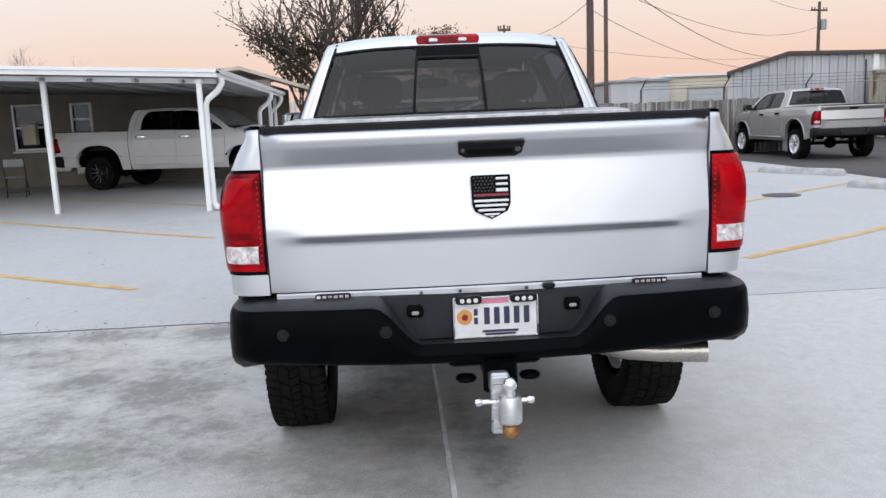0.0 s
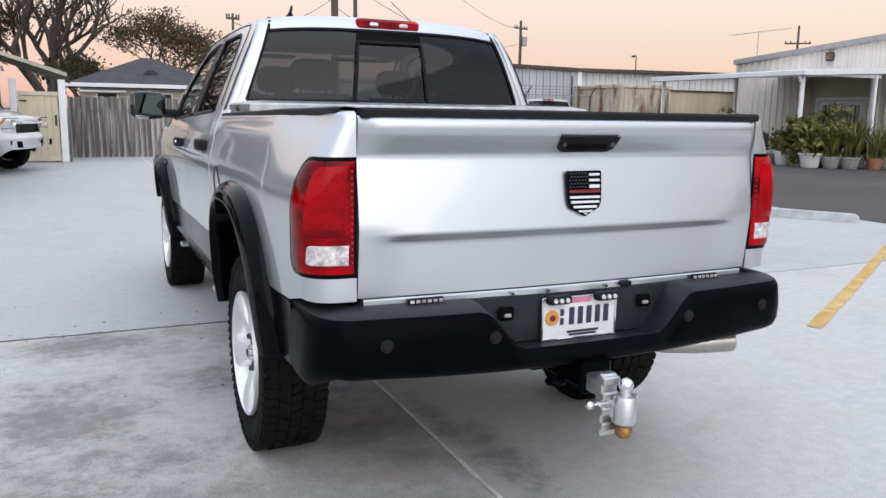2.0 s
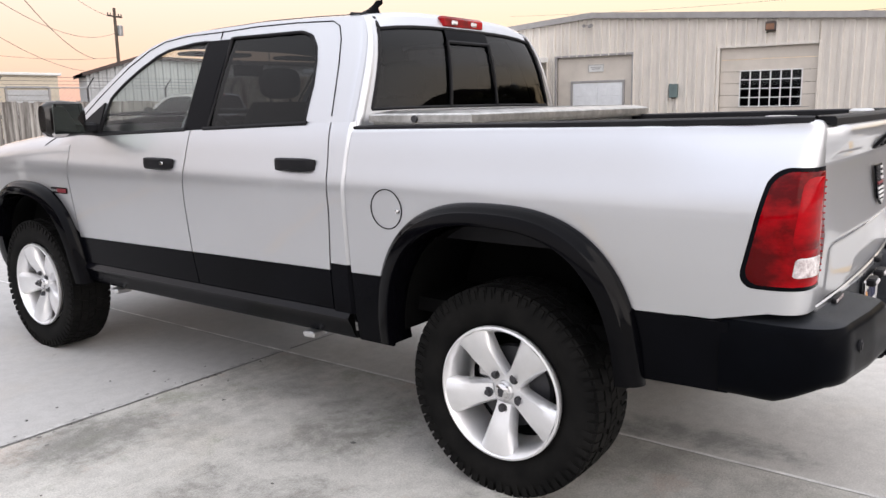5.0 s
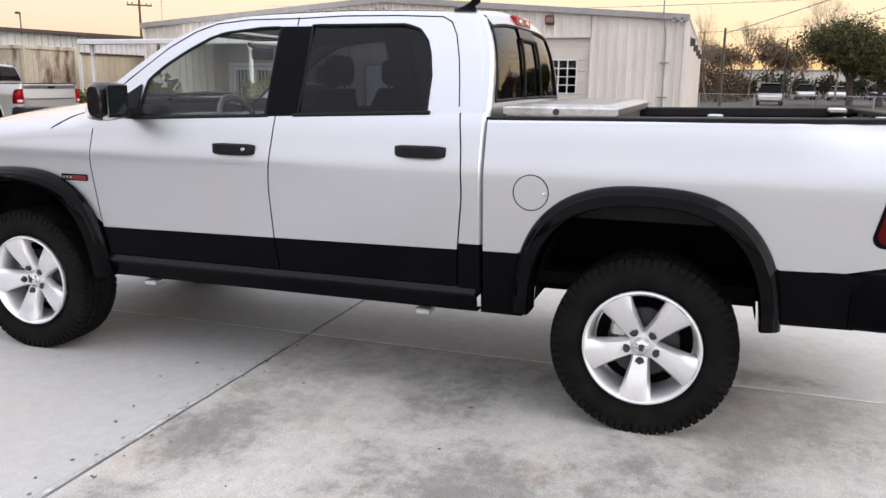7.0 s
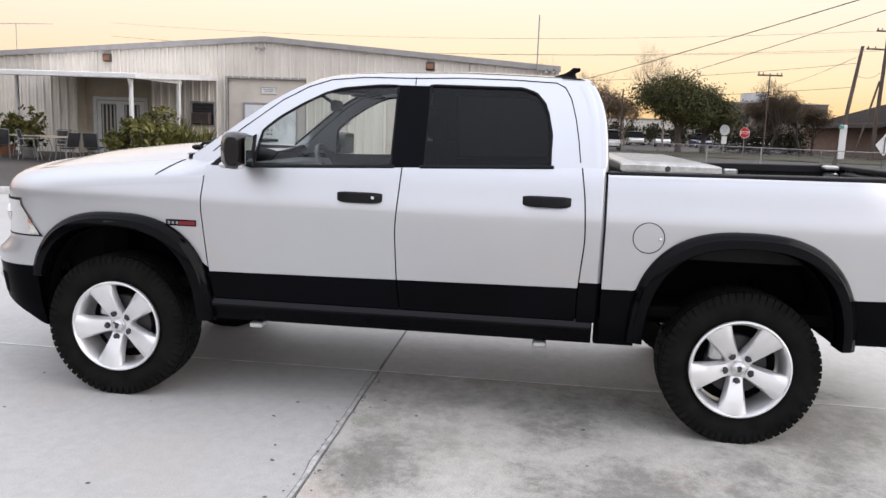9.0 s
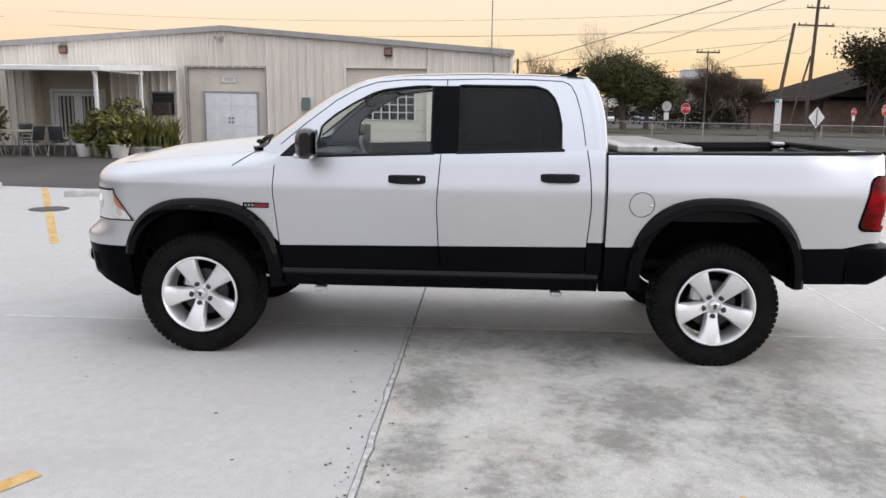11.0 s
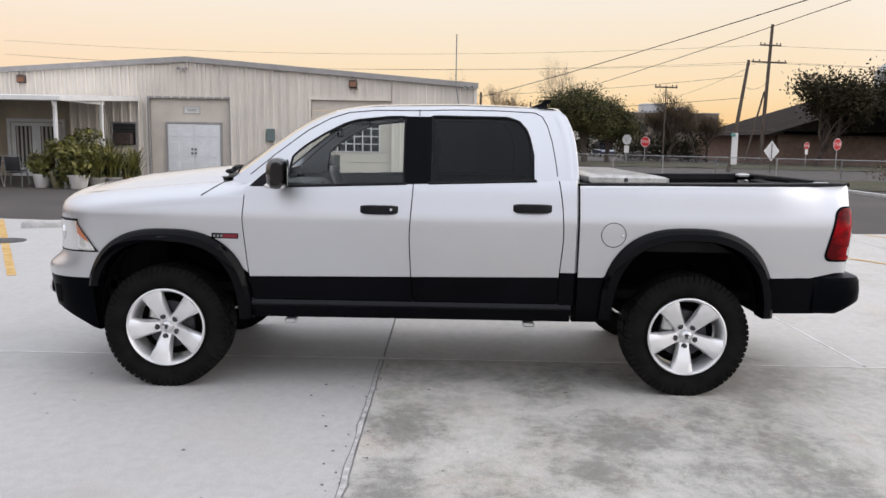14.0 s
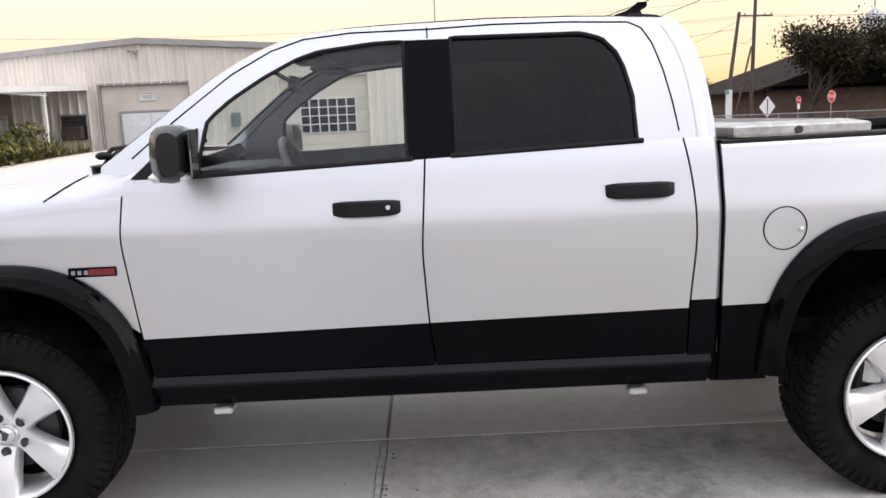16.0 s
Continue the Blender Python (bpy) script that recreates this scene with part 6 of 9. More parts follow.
    part("handle_pocket", MB().box((0.0, -1.130, 1.362), (0.16, 0.012, 0.022), 0.004), LINER, th2)
    part("backup_lens", MB().lathe([(0.0, -0.006), (0.007, -0.006), (0.008, 0.004)], (-0.095, -1.134, 1.366), "y", 12), STEEL_DARK, th2)
    part("latch_button", MB().lathe([(0.0, -0.006), (0.010, -0.006), (0.011, 0.004)], (0.097, -1.134, 1.366), "y", 12), STEEL_DARK, th2)
    # sill under the tailgate
    part("rear_sill", bowed(0.777, -1.105, -1.055, 0.845, 0.880, 0.005), paint, T)
    both("latch_post", MB().box((-0.782, -1.015, 1.40), (0.012, 0.05, 0.09)), LINER, T)
    # --- bed tub ---
    m = MB()
    m.grid([[(-0.80, 0.73, 1.43), (-0.80, -1.04, 1.455)], [(-0.80, 0.73, 0.98), (-0.80, -1.04, 0.98)], [(0.80, 0.73, 0.98), (0.80, -1.04, 0.98)], [(0.80, 0.73, 1.43), (0.80, -1.04, 1.455)]])
    m.grid([[(-0.80, 0.735, 0.95), (0.80, 0.735, 0.95)], [(-0.80, 0.735, 1.43), (0.80, 0.735, 1.43)]])
    part("bed_liner", m, BLACK_TRIM, T, smooth=0)
    for k in range(9):
        part("bed_rib", MB().box((-0.64 + 0.16 * k, -0.15, 0.988), (0.07, 1.7, 0.016), 0.005), BLACK_TRIM, T)
    rows = []
    for y in list(np.linspace(0.755, -0.90, 14)) + [-0.94, -0.97, -1.0, -1.03, -1.05]:
        t = bedtop(max(y, -1.0)) + 0.003
        w = SX0(1.414) - tuck(y, 1.41) - 0.020
        if y < -0.80:
            plan = corner(1.41, -0.020, -0.78)
            w = -float(np.interp(-y, [-q[1] for q in plan], [q[0] for q in plan]))
        rows.append([(-w - 0.008, y, t - 0.012), (-w - 0.006, y, t + 0.004), (-w + 0.006, y, t + 0.009), (-0.80, y, t + 0.009), (-0.79, y, t + 0.003), (-0.785, y, t - 0.04)])
    both("bed_rail_cap", MB().grid(rows), BLACK_TRIM, T, "black bed rail cap")
    for y in (-0.95, -0.25):
        both("tie_down", MB().box((-0.775, y, 1.40), (0.05, 0.10, 0.05), 0.01), ALUMINIUM, T)
    both("bed_lamp_block", MB().box((-0.74, -0.93, 1.46), (0.09, 0.10, 0.035), 0.01), ALUMINIUM, T)
    # --- tail lights ---
    def lamp_rows(z0, z1, off, grow, f0=0.0, f1=1.0, n=22, k=28):
        rows = []
        for j in range(k + 1):
            h = 0.5 - 0.5 * math.cos(math.pi * j / k)
            z = z0 + (z1 - z0) * h
            e_ = max(abs(2 * h - 1) - 0.70, 0) / 0.30
            ys = -0.888 - 0.078 * (z - 0.964) / 0.352 + grow - min(0.055, 0.5 * (z1 - z0)) * (1 - math.sqrt(max(1 - e_ * e_, 0)))
            pts = [p for p in corner(z, off, -0.70) if p[1] < ys]
            s = pts[0][0] if pts else -0.97
            full_c = corner(z, off, -0.70)
            start = [p for p in full_c if p[1] >= ys][-1]
            nxt = pts[0]
            q = (ys - start[1]) / (nxt[1] - start[1]) if nxt[1] != start[1] else 0
            first = (start[0] + (nxt[0] - start[0]) * q, ys)
            pts = resample([first] + pts, 60)
            lo_i, hi_i = int(f0 * 59), int(f1 * 59)
            pts = resample(pts[lo_i:hi_i + 1], n)
            rows.append([(x, y, z) for x, y in pts])
        return rows
    def puff(rows, d):
        """Domes a patch of the corner outwards with a soft edge."""
        out = []
        K, N = len(rows) - 1, len(rows[0]) - 1
        for j, r in enumerate(rows):
            line = []
            for i, (x, y, z) in enumerate(r):
                e = min(1, min(j, K - j) / (0.20 * K)) * min(1, min(i, N - i) / (0.10 * N))
                e = math.sqrt(max(1 - (1 - e) ** 2, 0))
                v = Vector((x + 0.72, y + 0.80)).normalized() * d * e
                line.append((x + v.x, y + v.y, z))
            out.append(line)
        return MB().grid(out)
    base = MB().grid(lamp_rows(0.954, 1.327, 0.003, 0.009))
    tl = both("tail_light", base, BLACK_GLOSS, T, "red tail light with a clear reverse lamp")
    for name_, rows_, material, lb in (("red_lens", lamp_rows(0.967, 1.315, 0.004, -0.006, 0.0, 0.975), LENS_RED, "red lens"), ("clear_lens", lamp_rows(0.996, 1.058, 0.0095, -0.03, 0.42, 0.90, 14, 8), LENS_REVERSE, "clear reverse lens")):
        m = puff(rows_, 0.006 if name_ == "red_lens" else 0.003)
        part(name_, m, material, tl[0], lb, fix=False)
        part(name_, m.flip(), material, tl[1], lb, fix=False)
    # inner reflectors of the lamps and the strip of diodes beside the tailgate
    for z0, z1, f0, f1, lb in ((1.082, 1.300, 0.36, 0.86, "bright red brake reflector"),):
        m = puff(lamp_rows(z0, z1, 0.0098, -0.02, f0, f1, 14, 10), 0.002)
        part("reflector", m, LENS_BRIGHT, tl[0], lb, fix=False)
        part("reflector", m.flip(), LENS_BRIGHT, tl[1], lb, fix=False)
    if full:
        for k in range(15):
            z = 1.005 + 0.020 * k
            x, y = resample(corner(z, 0.0095, -0.70), 60)[57]
            m = MB().lathe([(0.0, -0.004), (0.003, -0.003), (0.0035, 0.001)], (x, y, z), "y", 6)
            part("diode", m, LENS_DIODE, tl[0])
            part("diode", m.flip(), LENS_DIODE, tl[1])
    # --- rear bumper ---
    def bump_plan(s):
        """Plan from the left end (s = -1) to the right end (s = 1): place and outward direction."""
        path = [(-0.955, -0.835), (-0.958, -0.98)] + [(-0.80 - 0.158 * math.cos(a) ** 0.8, -0.98 - 0.215 * math.sin(a) ** 0.8) for a in np.linspace(0.15, math.pi / 2, 10)] + [(-0.6, -1.222), (-0.36, -1.238), (0, -1.245)]
        path = path + [(-x, y) for x, y in reversed(path[:-1])]
        p = resample(path, 241)
        k = (s + 1) / 2 * 240
        i = min(max(int(k), 0), 239)
        f = k - i
        x, y = p[i][0] + (p[i + 1][0] - p[i][0]) * f, p[i][1] + (p[i + 1][1] - p[i][1]) * f
        i0, i1 = max(i - 2, 0), min(i + 3, 240)
        d = Vector((p[i1][0] - p[i0][0], p[i1][1] - p[i0][1])).normalized()
        return x, y, Vector((d.y, -d.x))
    rows_face, rows_pad = [], []
    ss = sorted(set(list(np.linspace(-1, 1, 90)) + list(np.linspace(-0.30, -0.14, 18)) + list(np.linspace(0.14, 0.30, 18))))
    for s in ss:
        x, y, nrm = bump_plan(s)
        ax = abs(x)
        w = min(max((ax - 0.262) / 0.17, 0), 1)
        w = w * w * (3 - 2 * w)
        top = 0.702 + (0.838 - 0.702) * w
        ends = 1 - min(max((ax - 0.86) / 0.09, 0), 1)
        bot = 0.662 - 0.022 * math.cos(min(ax / 0.9, 1) * math.pi / 2) - 0.060 * (1 - ends) * min(max((y + 1.16) / 0.16, 0), 1)
        prof = [(-0.10, bot - 0.004), (-0.03, bot - 0.010), (-0.006, bot + 0.006), (0.004, bot + 0.03), (0.006, (top + bot) / 2), (-0.001, top - 0.02), (-0.008, top - 0.004), (-0.016, top + 0.005)]
        rows_face.append([(x + nrm.x * n_, y + nrm.y * n_, z) for n_, z in prof])
        pad = [(-0.016, top + 0.005), (-0.030, top + 0.010 * w + 0.002), (-0.07, top + 0.018 * w - 0.010 * (1 - w)), (-0.115, top + 0.024 * w - 0.014 * (1 - w)), (-0.150, top + 0.024 * w - 0.014 * (1 - w))]
        rows_pad.append([(x + nrm.x * n_, y + nrm.y * n_, z) for n_, z in pad])
    bp = part("rear_bumper", MB().grid(rows_face), BLACK_TEX if two else BLACK_TRIM, T, "black steel rear step bumper", fix=False)
    part("step_pad", MB().grid(rows_pad), STEP_PAD, bp, "ribbed black step pad", fix=False)
    part("recess_wall", MB().box((0, -1.098, 0.775), (0.84, 0.014, 0.17), 0.004), STEP_PAD, bp)
    for s in (-1, 1):
        pk = part("lamp_pocket", MB().box((s * 0.285, -1.114, 0.800), (0.060, 0.02, 0.045), 0.012, 0), LINER, bp)
        part("step_lamp", MB().box((s * 0.285, -1.126, 0.796), (0.026, 0.010, 0.013), 0.003), TRIM_GREY, pk, "small clear step lamp")
    for x in (-0.745, -0.39, 0.39, 0.775):
        yy = -1.204 if abs(x) > 0.6 else -1.237
        part("parking_sensor", MB().lathe([(0.0, -0.010), (0.012, -0.010), (0.015, -0.006), (0.021, -0.006), (0.022, 0.004)], (x, yy, 0.762), "y", 18), BLACK_TRIM, bp)
    bar = MB().box((0, -0.98, 0.70), (1.2, 0.12, 0.12), 0.02)
    part("bumper_beam", bar, LINER, bp)
    # --- number plate, marks shown as plain bars ---
    if full:
        pl = part("number_plate", MB().box((0.004, -1.118, 0.766), (0.300, 0.006, 0.152), 0.003), PLATE_WHITE, T, "white number plate with a round orange badge")
        m = MB()
        for i in range(5):
            m.box((-0.028 + 0.036 * i, -1.1225, 0.772), (0.020, 0.003, 0.062))
        part("plate_character", m, PLATE_INK, pl)
        m = MB().box((-0.068, -1.1225, 0.787), (0.014, 0.003, 0.024)).box((-0.068, -1.1225, 0.755), (0.014, 0.003, 0.024))
        part("plate_small_character", m, PLATE_INK, pl)
        part("plate_caption", MB().box((0.02, -1.1225, 0.715), (0.13, 0.003, 0.008)).box((0.02, -1.1225, 0.704), (0.11, 0.003, 0.007)), PLATE_INK, pl)
        part("plate_heading", MB().box((0.0, -1.1225, 0.826), (0.10, 0.003, 0.016)), PLATE_PINK, pl)
        bd = part("plate_badge", MB().lathe([(0.0, -0.005), (0.026, -0.005), (0.028, 0.0)], (-0.108, -1.121, 0.770), "y", 20), PLATE_ORANGE, pl)
        part("badge_core", MB().lathe([(0.0, -0.0075), (0.011, -0.007), (0.012, 0.0)], (-0.108, -1.121, 0.770), "y", 16), BADGE_RED, bd)
        m = MB()
        for z in (0.692, 0.840):
            m.box((0.004, -1.122, z), (0.306, 0.010, 0.007), 0.002)
        for x in (-0.148, 0.156):
            m.box((x, -1.122, 0.766), (0.007, 0.010, 0.150), 0.002)
        part("plate_surround", m, CHROME, pl)
        for s in (-1, 1):
            lb = part("plate_lamp", MB().box((0.004 + s * 0.098, -1.140, 0.838), (0.092, 0.034, 0.030), 0.006), BLACK_TRIM, pl, "small black lamp with three diodes")
            for k in range(3):
                part("diode", MB().lathe([(0.0, -0.006), (0.008, -0.004), (0.009, 0.002)], (0.004 + s * 0.098 + 0.024 * (k - 1), -1.158, 0.838), "y", 12), LENS_CLEAR, lb)
        # strip lights on the sill
        for x in (-0.575, 0.575):
            lb = part("sill_lamp", MB().box((x, -1.103, 0.868), (0.125, 0.016, 0.020), 0.004), BLACK_TRIM, T, "small black strip light under the tailgate")
            for k in range(6):
                part("diode", MB().box((x - 0.05 + 0.02 * k, -1.112, 0.868), (0.014, 0.004, 0.010), 0.001), LENS_REVERSE, lb)
        part("camera_pod", MB().box((0.20, -1.112, 0.870), (0.045, 0.03, 0.020), 0.005), BLACK_TRIM, T)
        for x in (-0.26, -0.12, 0.12):
            part("sill_screw", MB().lathe([(0.0, -0.005), (0.005, -0.005), (0.006, 0.0)], (x, -1.112, 0.866), "y", 8), STEEL_DARK, T)
        # shield badge with stripes
        out = [(-0.070, 1.270), (-0.066, 1.277), (0.066, 1.277), (0.070, 1.270), (0.068, 1.175), (0.058, 1.150), (0.0, 1.122), (-0.058, 1.150), (-0.068, 1.175)]
        sh = part("shield_badge", MB().prism(out, 0.007, lambda u, v, d: (u, -1.128 + d, v)), BLACK_GLOSS, tg, "black shield badge with white stripes and one red stripe", smooth=0)
        sh.matrix_basis = pose(0, -1.120, 1.20, -6.5, 0, 0) @ pose(0, 1.1215, -1.20)
        for i in range(3):
            part("white_stripe", MB().box((0.039, -1.130, 1.264 - 0.0195 * i), (0.042, 0.005, 0.0085), 0.001), BADGE_WHITE, sh)
        part("white_stripe", MB().box((0.039, -1.130, 1.2205), (0.042, 0.005, 0.006), 0.001), BADGE_WHITE, sh)
        part("red_stripe", MB().box((0, -1.130, 1.207), (0.124, 0.005, 0.010), 0.001), BADGE_RED, sh)
        for i, w in enumerate((0.122, 0.114, 0.094)):
            part("white_stripe", MB().box((0, -1.130, 1.187 - 0.0165 * i), (w, 0.005, 0.0085), 0.001), BADGE_WHITE, sh)
        part("white_stripe", MB().prism([(-0.030, 1.142), (0.030, 1.142), (0.022, 1.136), (-0.022, 1.136)], 0.004, lambda u, v, d: (u, -1.1325 + d, v)), BADGE_WHITE, sh, smooth=0)
        part("white_stripe", MB().prism([(-0.010, 1.133), (0.010, 1.133), (0, 1.128)], 0.004, lambda u, v, d: (u, -1.1325 + d, v)), BADGE_WHITE, sh, smooth=0)
        m = MB()
        for r in range(5):
            for c in range(6):
                m.lathe([(0.0, -0.0035), (0.0032, -0.003), (0.0035, 0)], (-0.058 + 0.0125 * c + 0.006 * (r % 2), -1.1275, 1.268 - 0.0115 * r), "y", 5)
        tagged(part("star_field", m, STEEL_DARK, sh), kind="stuff")
        # fuel door, fender mark
        w = sx(0.535, 1.11)
        ring = MB()
        pts = [(-(sx(0.535, 1.11 + 0.082 * math.sin(a)) + 0.0015), 0.535 + 0.082 * math.cos(a), 1.11 + 0.082 * math.sin(a)) for a in np.linspace(0, 2 * math.pi, 41)]
        ring.tube(pts, 0.0024, 5, cap=False)
        fd = part("fuel_door_seam", ring, LINER, T)
        part("fuel_door_notch", MB().lathe([(0.0, -0.010), (0.009, -0.008), (0.013, 0.0), (0.013, 0.006)], (-(w - 0.001), 0.474, 1.105), "x", 14), CHROME, fd)
        bdg = MB().box((-(sx(3.14, 1.06) + 0.003), 3.145, 1.059), (0.008, 0.18, 0.036), 0.003)
        fb = part("fender_badge", bdg, BLACK_GLOSS, T, "black fender badge with a red panel")
        part("badge_panel", MB().box((-(sx(3.14, 1.06) + 0.007), 3.108, 1.059), (0.003, 0.098, 0.024), 0.001), BADGE_RED, fb)
        m = MB()
        for i in range(3):
            m.box((-(sx(3.14, 1.06) + 0.0075), 3.215 - 0.024 * i, 1.059), (0.003, 0.014, 0.016))
        part("badge_bar", m, GALV, fb)
        # exhaust
        ex = MB()
        p = [(0.34, -0.45, 0.60), (0.40, -0.78, 0.575), (0.46, -0.90, 0.570), (0.54, -0.95, 0.565), (0.66, -0.985, 0.562), (0.825, -1.01, 0.562)]
        ex.tube(p, 0.034, 18, 0.046, cap=False)
        ex.tube([p[5], p[4]], 0.043, 18, 0.037, cap=False)
        part("exhaust_tip", ex, STAINLESS, T, "polished steel exhaust tip")
        # tow hitch
        rc = part("hitch_receiver", MB().box((0.0, -1.06, 0.585), (0.095, 0.36, 0.095), 0.008).box((0, -1.02, 0.60), (0.34, 0.14, 0.05), 0.01).box((0, -1.235, 0.585), (0.12, 0.03, 0.12), 0.01), BLACK_TEX, T, "black hitch receiver")
        for s in (-1, 1):
            ringm = MB()
            c = (s * 0.115, -1.17, 0.560)
            ringm.tube([(c[0] + 0.028 * math.cos(a), c[1] + 0.024 * math.sin(a), c[2]) for a in np.linspace(0, 2 * math.pi, 17)], 0.011, 6, cap=False)
            part("chain_loop", ringm, BLACK_TEX, rc)
        bm_ = MB().box((-0.015, -1.285, 0.575), (0.060, 0.10, 0.062), 0.006)
        bm_.box((-0.015, -1.325, 0.520), (0.062, 0.040, 0.215), 0.006)
        for k in range(4):
            bm_.box((-0.015, -1.338, 0.605 - 0.052 * k), (0.064, 0.040, 0.030), 0.005)
        mount = part("ball_mount", bm_, ALUMINIUM, T, "bare aluminium drop ball mount")
        cyl = MB().lathe([(0.0, 0.0), (0.034, 0.0), (0.039, 0.006), (0.039, 0.086), (0.034, 0.094), (0.018, 0.097), (0.016, 0.112)], (0.012, -1.392, 0.472), "z", 28)
        cyl.box((0.0, -1.355, 0.515), (0.052, 0.05, 0.06), 0.005)
        part("ball_body", cyl, ALUMINIUM, mount)
        prof = [(0.025 * math.cos(a), 0.025 * math.sin(a)) for a in np.linspace(-1.2, math.pi / 2, 12)]
        part("tow_ball", MB().lathe(prof, (0.012, -1.392, 0.602), "z", 24), CHROME, mount, "chrome tow ball")
        prof = [(0.029 * math.cos(a), 0.029 * math.sin(a)) for a in np.linspace(-math.pi / 2, 1.2, 12)]
        part("tow_ball", MB().lathe(prof, (0.012, -1.392, 0.446), "z", 24), BRASS_WORN, mount, "rust-brown tow ball")
        pin = MB().tube([(-0.085, -1.338, 0.528), (0.085, -1.338, 0.528)], 0.009, 10)
        for s in (-1, 1):
            pin.lathe([(0.0, -0.016), (0.012, -0.012), (0.016, 0), (0.012, 0.012), (0.0, 0.016)], (s * 0.088, -1.338, 0.528), "x", 14)
        part("hitch_pin", pin, CHROME, mount)
    # --- mirrors ---
    for s in (-1, 1):
        mr = MB()
        rows = []
        for u, y0, y1, z0, z1 in ((0.0, 2.72, 2.79, 1.410, 1.565), (0.03, 2.685, 2.825, 1.384, 1.594), (0.13, 2.675, 2.840, 1.374, 1.604), (0.20, 2.68, 2.825, 1.380, 1.597), (0.240, 2.695, 2.785, 1.410, 1.572)):
            cy, cz, hy, hz = (y0 + y1) / 2, (z0 + z1) / 2, (y1 - y0) * 0.42, (z1 - z0) * 0.445
            ring = []
            for k in range(16):
                a = 2 * math.pi * k / 16
                ring.append((s * (1.00 + u), cy + hy * math.copysign(abs(math.cos(a)) ** 0.68, math.cos(a)), cz + hz * math.copysign(abs(math.sin(a)) ** 0.68, math.sin(a))))
            rows.append(ring)
        mr.grid(rows, closed=True)
        mr.f += [tuple(range(16)), tuple(64 + i for i in reversed(range(16)))]
        mo = part("door_mirror", mr, MIRROR_SHELL, T, "gloss black door mirror")
        part("mirror_arm", MB().box((s * 0.965, 2.77, 1.435), (0.11, 0.07, 0.06), 0.015), BLACK_TRIM, mo)
        part("mirror_sail", MB().prism([(2.735, 1.39), (2.985, 1.395), (2.90, 1.475), (2.74, 1.575)], 0.012, lambda u, v, d: (s * (gx(v) + 0.002 + d), u, v)), BLACK_TRIM, mo, smooth=0)
        part("mirror_glass", MB().box((s * 1.120, 2.688, 1.490), (0.190, 0.006, 0.162), 0.003, -s * 9), MIRROR, mo)
        part("mirror_lamp", MB().box((s * 1.158, 2.762, 1.412), (0.10, 0.13, 0.036), 0.014), LENS_CLEAR, mo)
    # --- cabin ---
    m = MB()
    m.box((0, 2.86, 1.30), (1.62, 0.36, 0.16), 0.05).box((0, 2.80, 1.10), (1.6, 0.30, 0.36), 0.05).box((-0.38, 2.72, 1.365), (0.42, 0.22, 0.08), 0.03).box((0.06, 2.655, 1.27), (0.34, 0.04, 0.20), 0.02)
    part("dashboard", m, INTERIOR, T, "charcoal dashboard")
    part("console", MB().box((0, 2.1, 0.95), (0.30, 0.9, 0.28), 0.04), INTERIOR, T)
    st = MB()
    c, tilt = Vector((-0.38, 2.43, 1.335)), radians(24)
    e1, e2 = Vector((1, 0, 0)), Vector((0, math.sin(tilt), math.cos(tilt)))
    st.tube([c + e1 * (0.188 * math.cos(a)) + e2 * (0.188 * math.sin(a)) for a in np.linspace(0, 2 * math.pi, 29)], 0.0165, 8, cap=False)
    for a in (0.1, math.pi - 0.1, -math.pi / 2):
        st.tube([c, c + e1 * (0.18 * math.cos(a)) + e2 * (0.18 * math.sin(a))], 0.020, 6)
    st.tube([c, c + Vector((0, 0.30, -0.12))], 0.045, 10)
    part("steering_wheel", st, WHEEL_GRIP, T, "grey leather steering wheel")
    for x, y, w in ((-0.40, 1.86, 0.52), (0.40, 1.86, 0.52), (-0.40, 0.98, 0.60), (0.40, 0.98, 0.60)):
        m = MB().box((x, y + 0.26, 0.98), (w, 0.52, 0.16), 0.05)
        rows = []
        for z, dy, ww, th_ in ((1.0, 0.02, 0.50, 0.13), (1.25, -0.02, 0.52, 0.14), (1.45, -0.06, 0.48, 0.12), (1.56, -0.08, 0.36, 0.09)):
            rows.append([(x + ww / 2 * w / 0.52 * math.copysign(abs(math.cos(a)) ** 0.6, math.cos(a)), y + dy + th_ / 2 * math.copysign(abs(math.sin(a)) ** 0.6, math.sin(a)), z) for a in np.linspace(0, 2 * math.pi, 17)[:-1]])
        m.grid(rows, closed=True)
        m.f.append(tuple(len(m.v) - 16 + i for i in range(16)))
        seat = part("seat", m, SEAT_CLOTH, T, "dark grey cloth seat")
        hd, rows = MB(), []
        for j in range(9):
            e = -math.pi / 2 + math.pi * j / 8
            cz, sz = abs(math.cos(e)) ** 0.6, math.copysign(abs(math.sin(e)) ** 0.7, math.sin(e))
            rows.append([(x + 0.135 * cz * math.copysign(abs(math.cos(a)) ** 0.7, math.cos(a)), y - 0.09 + 0.055 * cz * math.copysign(abs(math.sin(a)) ** 0.7, math.sin(a)), 1.66 + 0.085 * sz) for a in np.linspace(0, 2 * math.pi, 21)[:-1]])
        hd.grid(rows, closed=True)
        for s in (-0.07, 0.07):
            hd.tube([(x + s, y - 0.085, 1.54), (x + s, y - 0.09, 1.60)], 0.007, 6)
        part("headrest", hd, SEAT_CLOTH, seat)
    rows = [[(-(SX0(z) - 0.05), y, z) for z in np.linspace(0.62, 1.415, 6)] for y in np.linspace(0.85, 2.95, 8)]
    both("door_trim", MB().grid(rows), INTERIOR, T)
